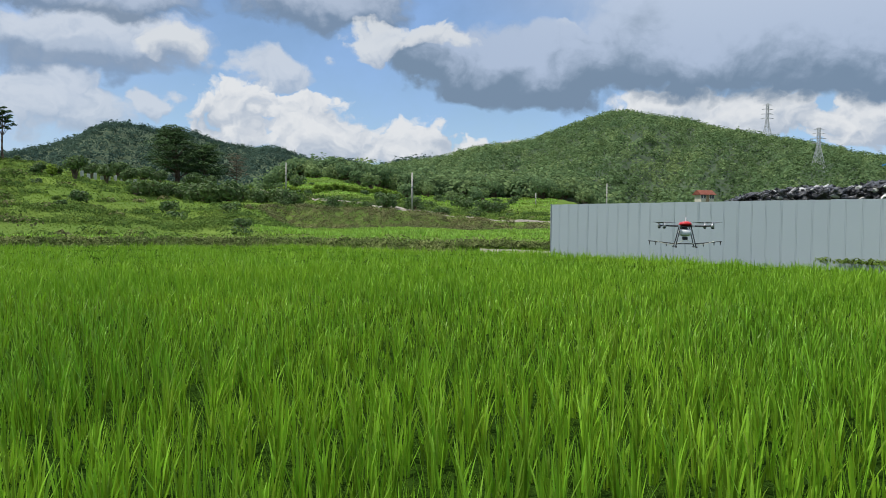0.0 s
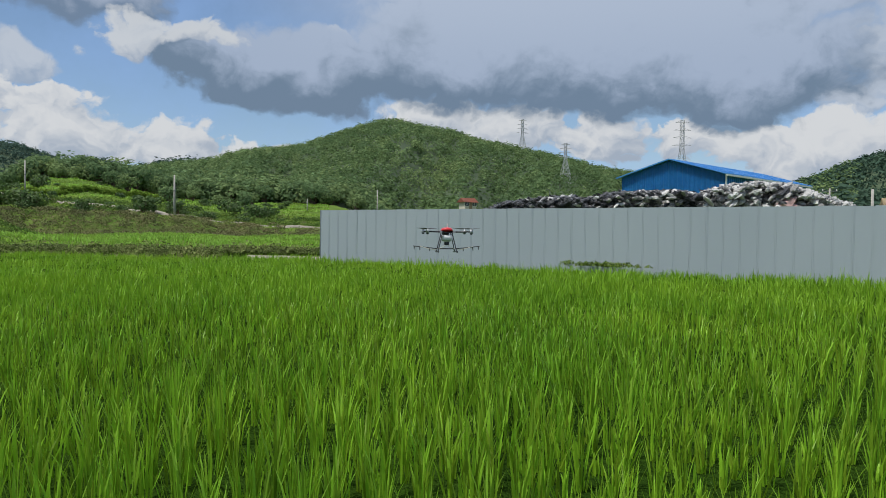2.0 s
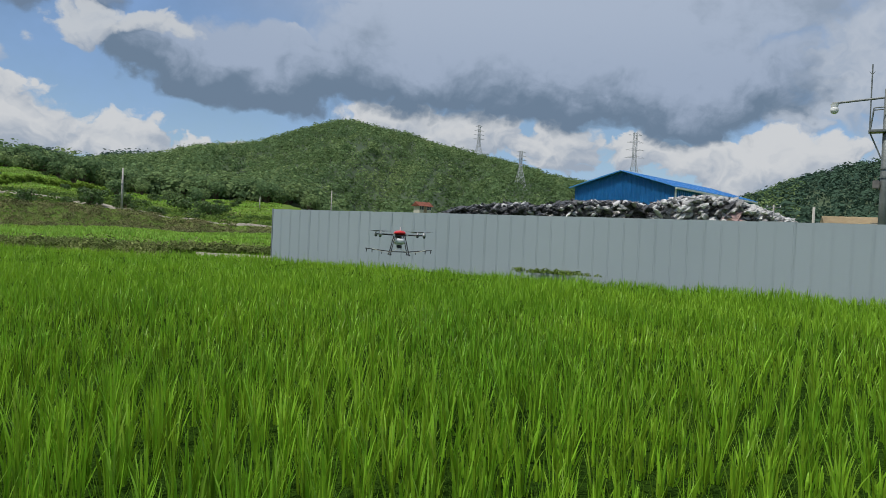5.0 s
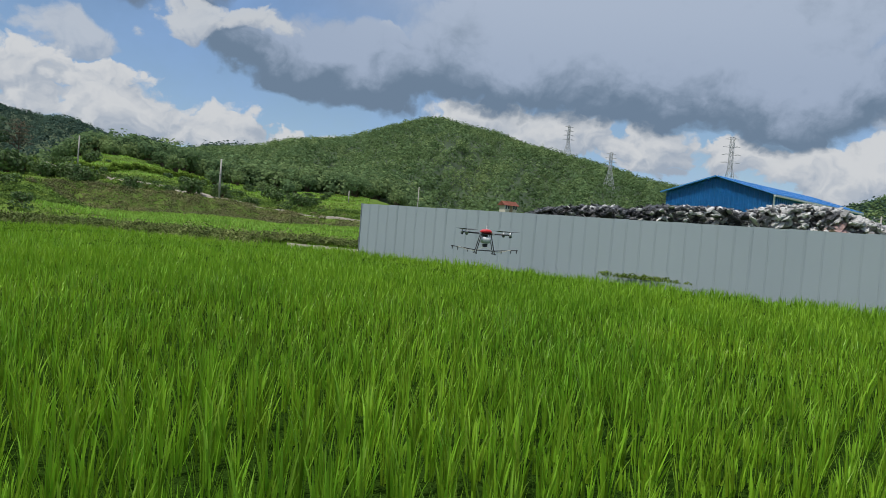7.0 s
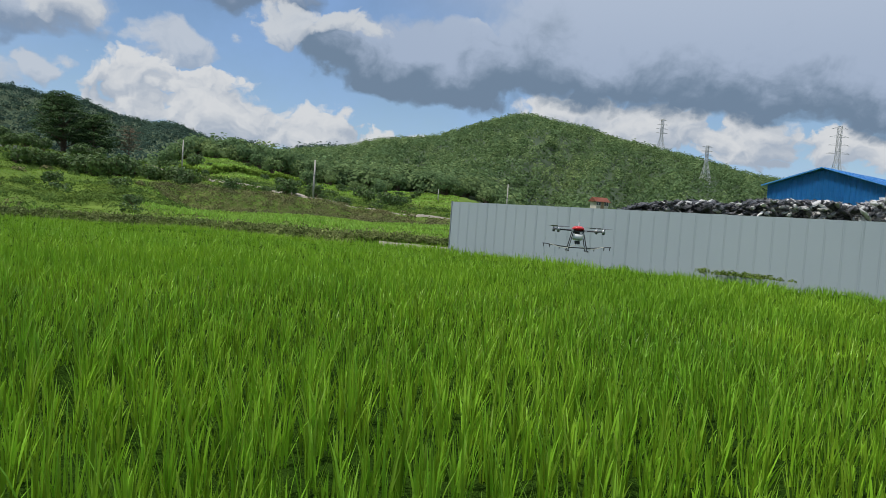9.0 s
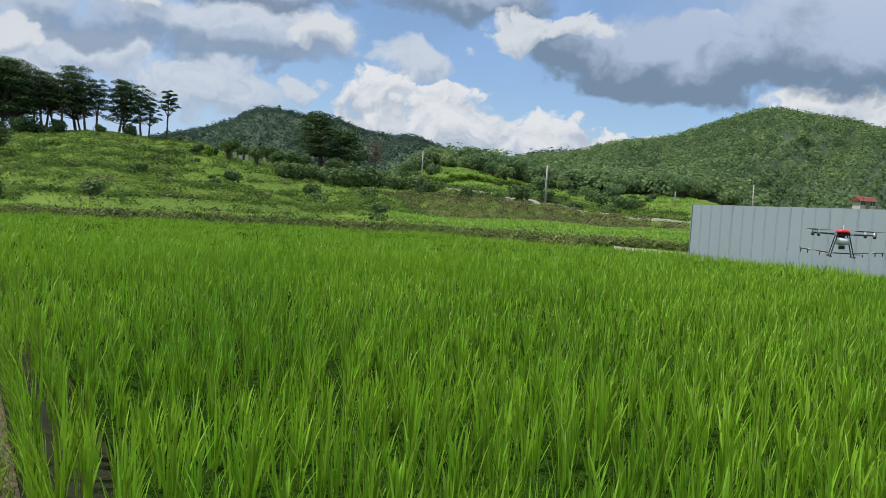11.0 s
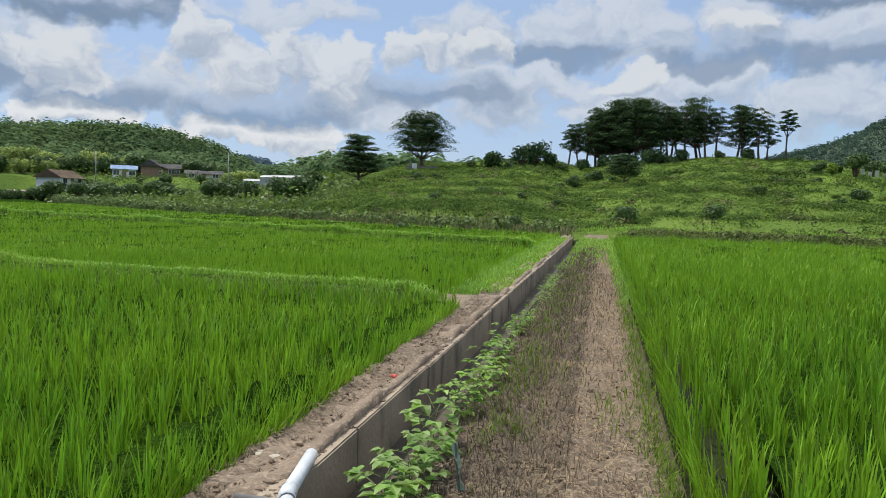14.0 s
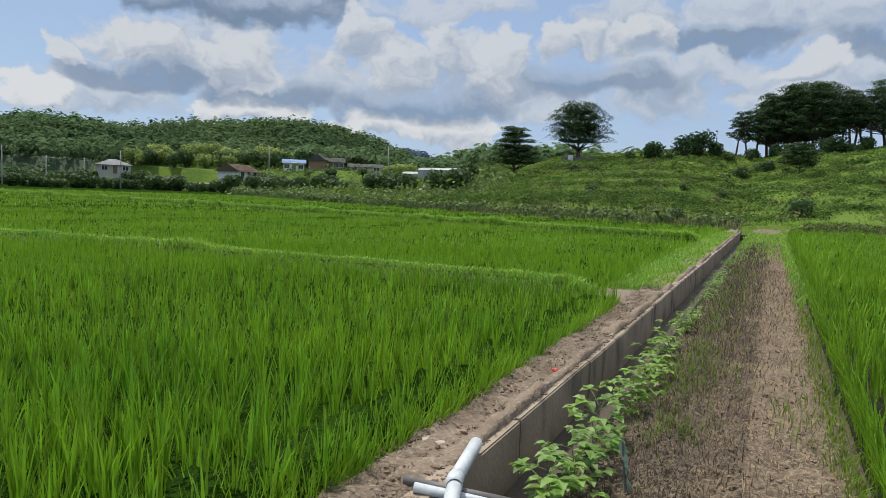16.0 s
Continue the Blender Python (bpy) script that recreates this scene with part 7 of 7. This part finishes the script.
def drone():
    x, y, _ = at_bearing(-17.5, 21.0)
    root = tagged(empty("spraying_drone", x, y, 1.14, -17.5 + 8), "red and black farm spraying drone hovering over rice", "drone")
    # shell: a low rounded wedge
    bm = bmesh.new()
    bmesh.ops.create_uvsphere(bm, u_segments=24, v_segments=14, radius=1)
    for v in bm.verts:
        c = v.co
        sx = math.copysign(abs(c.x) ** 0.7, c.x)
        sy = math.copysign(abs(c.y) ** 0.7, c.y)
        v.co = Vector((sx * 0.145, sy * 0.21, 0.55 + (c.z * 0.075 if c.z > 0 else c.z * 0.045) + 0.02 * max(0, -c.y)))
    part("shell", bm, DRONE_RED, root, "glossy red moulded shell", True)
    part("deck", box(-0.12, -0.17, 0.485, 0.12, 0.17, 0.515, 0.008), CARBON, root)
    part("antenna", rod((0.03, 0.1, 0.6), (0.03, 0.1, 0.72), 0.012), TANK, root)
    for sx in (-1, 1):
        for sy in (-1, 1):
            ex, ey = sx * 0.53, sy * 0.50
            arm = part("arm", rod((sx * 0.09, sy * 0.12, 0.515), (ex, ey, 0.525), 0.019, 0.016, 12), CARBON, root, smooth_=True)
            part("joint", box(sx * 0.17 - 0.035, sy * 0.19 - 0.035, 0.49, sx * 0.17 + 0.035, sy * 0.19 + 0.035, 0.545, 0.008), MOTOR, arm)
            motor = part("motor", rod((ex, ey, 0.485), (ex, ey, 0.575), 0.038, 0.036, 16), MOTOR, root, smooth_=True)
            part("foot_cap", rod((ex, ey, 0.455), (ex, ey, 0.485), 0.022, 0.034, 12), CARBON, motor)
            bm = bmesh.new()
            ang = 0.35 + 0.9 * (sx + 1) + 0.5 * (sy + 1)
            for k in (0, math.pi):
                rows_ = []
                for i in range(7):
                    t = i / 6
                    r = 0.02 + 0.27 * t
                    w = 0.012 + 0.030 * math.sin(math.pi * min(1, 0.15 + t * 0.85))
                    tw = 0.35 * (1 - t)
                    d = Vector((math.cos(ang + k), math.sin(ang + k), 0))
                    s_ = Vector((-d.y, d.x, 0))
                    c = Vector((ex, ey, 0.592)) + d * r + Vector((0, 0, 0.012 * t))
                    rows_.append([bm.verts.new(c + s_ * w * q + Vector((0, 0, tw * w * q + zz))) for q, zz in ((-1, 0.0), (1, 0.0), (1, 0.004), (-1, 0.004))])
                for a, b in zip(rows_, rows_[1:]):
                    for j in range(4):
                        bm.faces.new((a[j], a[(j + 1) % 4], b[(j + 1) % 4], b[j]))
                bm.faces.new(rows_[-1])
                bm.faces.new(rows_[0][::-1])
            prop = part("propeller", bm, CARBON, motor)
            part("hub", rod((ex, ey, 0.575), (ex, ey, 0.612), 0.016, 0.012, 12), MOTOR, prop)
    # tank with shoulders and a filler cap
    bm = bmesh.new()
    bmesh.ops.create_uvsphere(bm, u_segments=24, v_segments=14, radius=1)
    for v in bm.verts:
        c = v.co
        k = 1 - 0.28 * max(0, -c.z)
        v.co = Vector((math.copysign(abs(c.x) ** 0.45, c.x) * 0.135 * k, math.copysign(abs(c.y) ** 0.45, c.y) * 0.19 * k, 0.36 + math.copysign(abs(c.z) ** 0.55, c.z) * 0.085))
    tank = part("tank", bm, TANK, root, "milky white plastic spray tank", True)
    part("filler_cap", rod((0.0, -0.15, 0.44), (0.0, -0.15, 0.465), 0.03), CARBON, tank)
    part("battery", box(-0.07, 0.06, 0.44, 0.07, 0.2, 0.49, 0.01), CARBON, root)
    # landing gear
    for sx in (-1, 1):
        part("skid", rod((sx * 0.23, -0.25, 0.03), (sx * 0.23, 0.25, 0.03), 0.013), CARBON, root)
        for sy in (-1, 1):
            part("leg", rod((sx * 0.12, sy * 0.13, 0.49), (sx * 0.23, sy * 0.16, 0.03), 0.012), CARBON, root)
            part("skid_pad", rod((sx * 0.23, sy * 0.19, 0.03), (sx * 0.23, sy * 0.26, 0.03), 0.02), CARBON, root)
    part("cross_tube", rod((-0.22, 0, 0.10), (0.22, 0, 0.10), 0.012), CARBON, root)
    part("pump", box(-0.06, -0.06, 0.19, 0.06, 0.06, 0.27, 0.012), CARBON, root)
    for sx in (-1, 1):
        boom = part("spray_boom", rod((sx * 0.2, 0, 0.10), (sx * 0.83, 0.02, 0.165), 0.012, 0.010), CARBON, root)
        for o in (0.42, 0.66, 0.80):
            zz = 0.10 + (o - 0.2) / 0.63 * 0.065
            part("nozzle", rod((sx * o, 0.005, zz), (sx * o, 0.005, zz - 0.085), 0.014, 0.008, 10), CARBON, boom)
        pts = [Vector((sx * (0.03 + 0.63 * t), -0.02, 0.19 - 0.13 * math.sin(t * math.pi) * (1 - 0.6 * t) - 0.03 * t)) for t in np.linspace(0, 1, 12)]
        bm = bmesh.new()
        limb(bm, pts, [0.007] * 12, 8)
        part("hose", bm, HOSE, boom, "pale flexible hose", True)
    root.scale = (1.11, 1.11, 1.11)


drone()
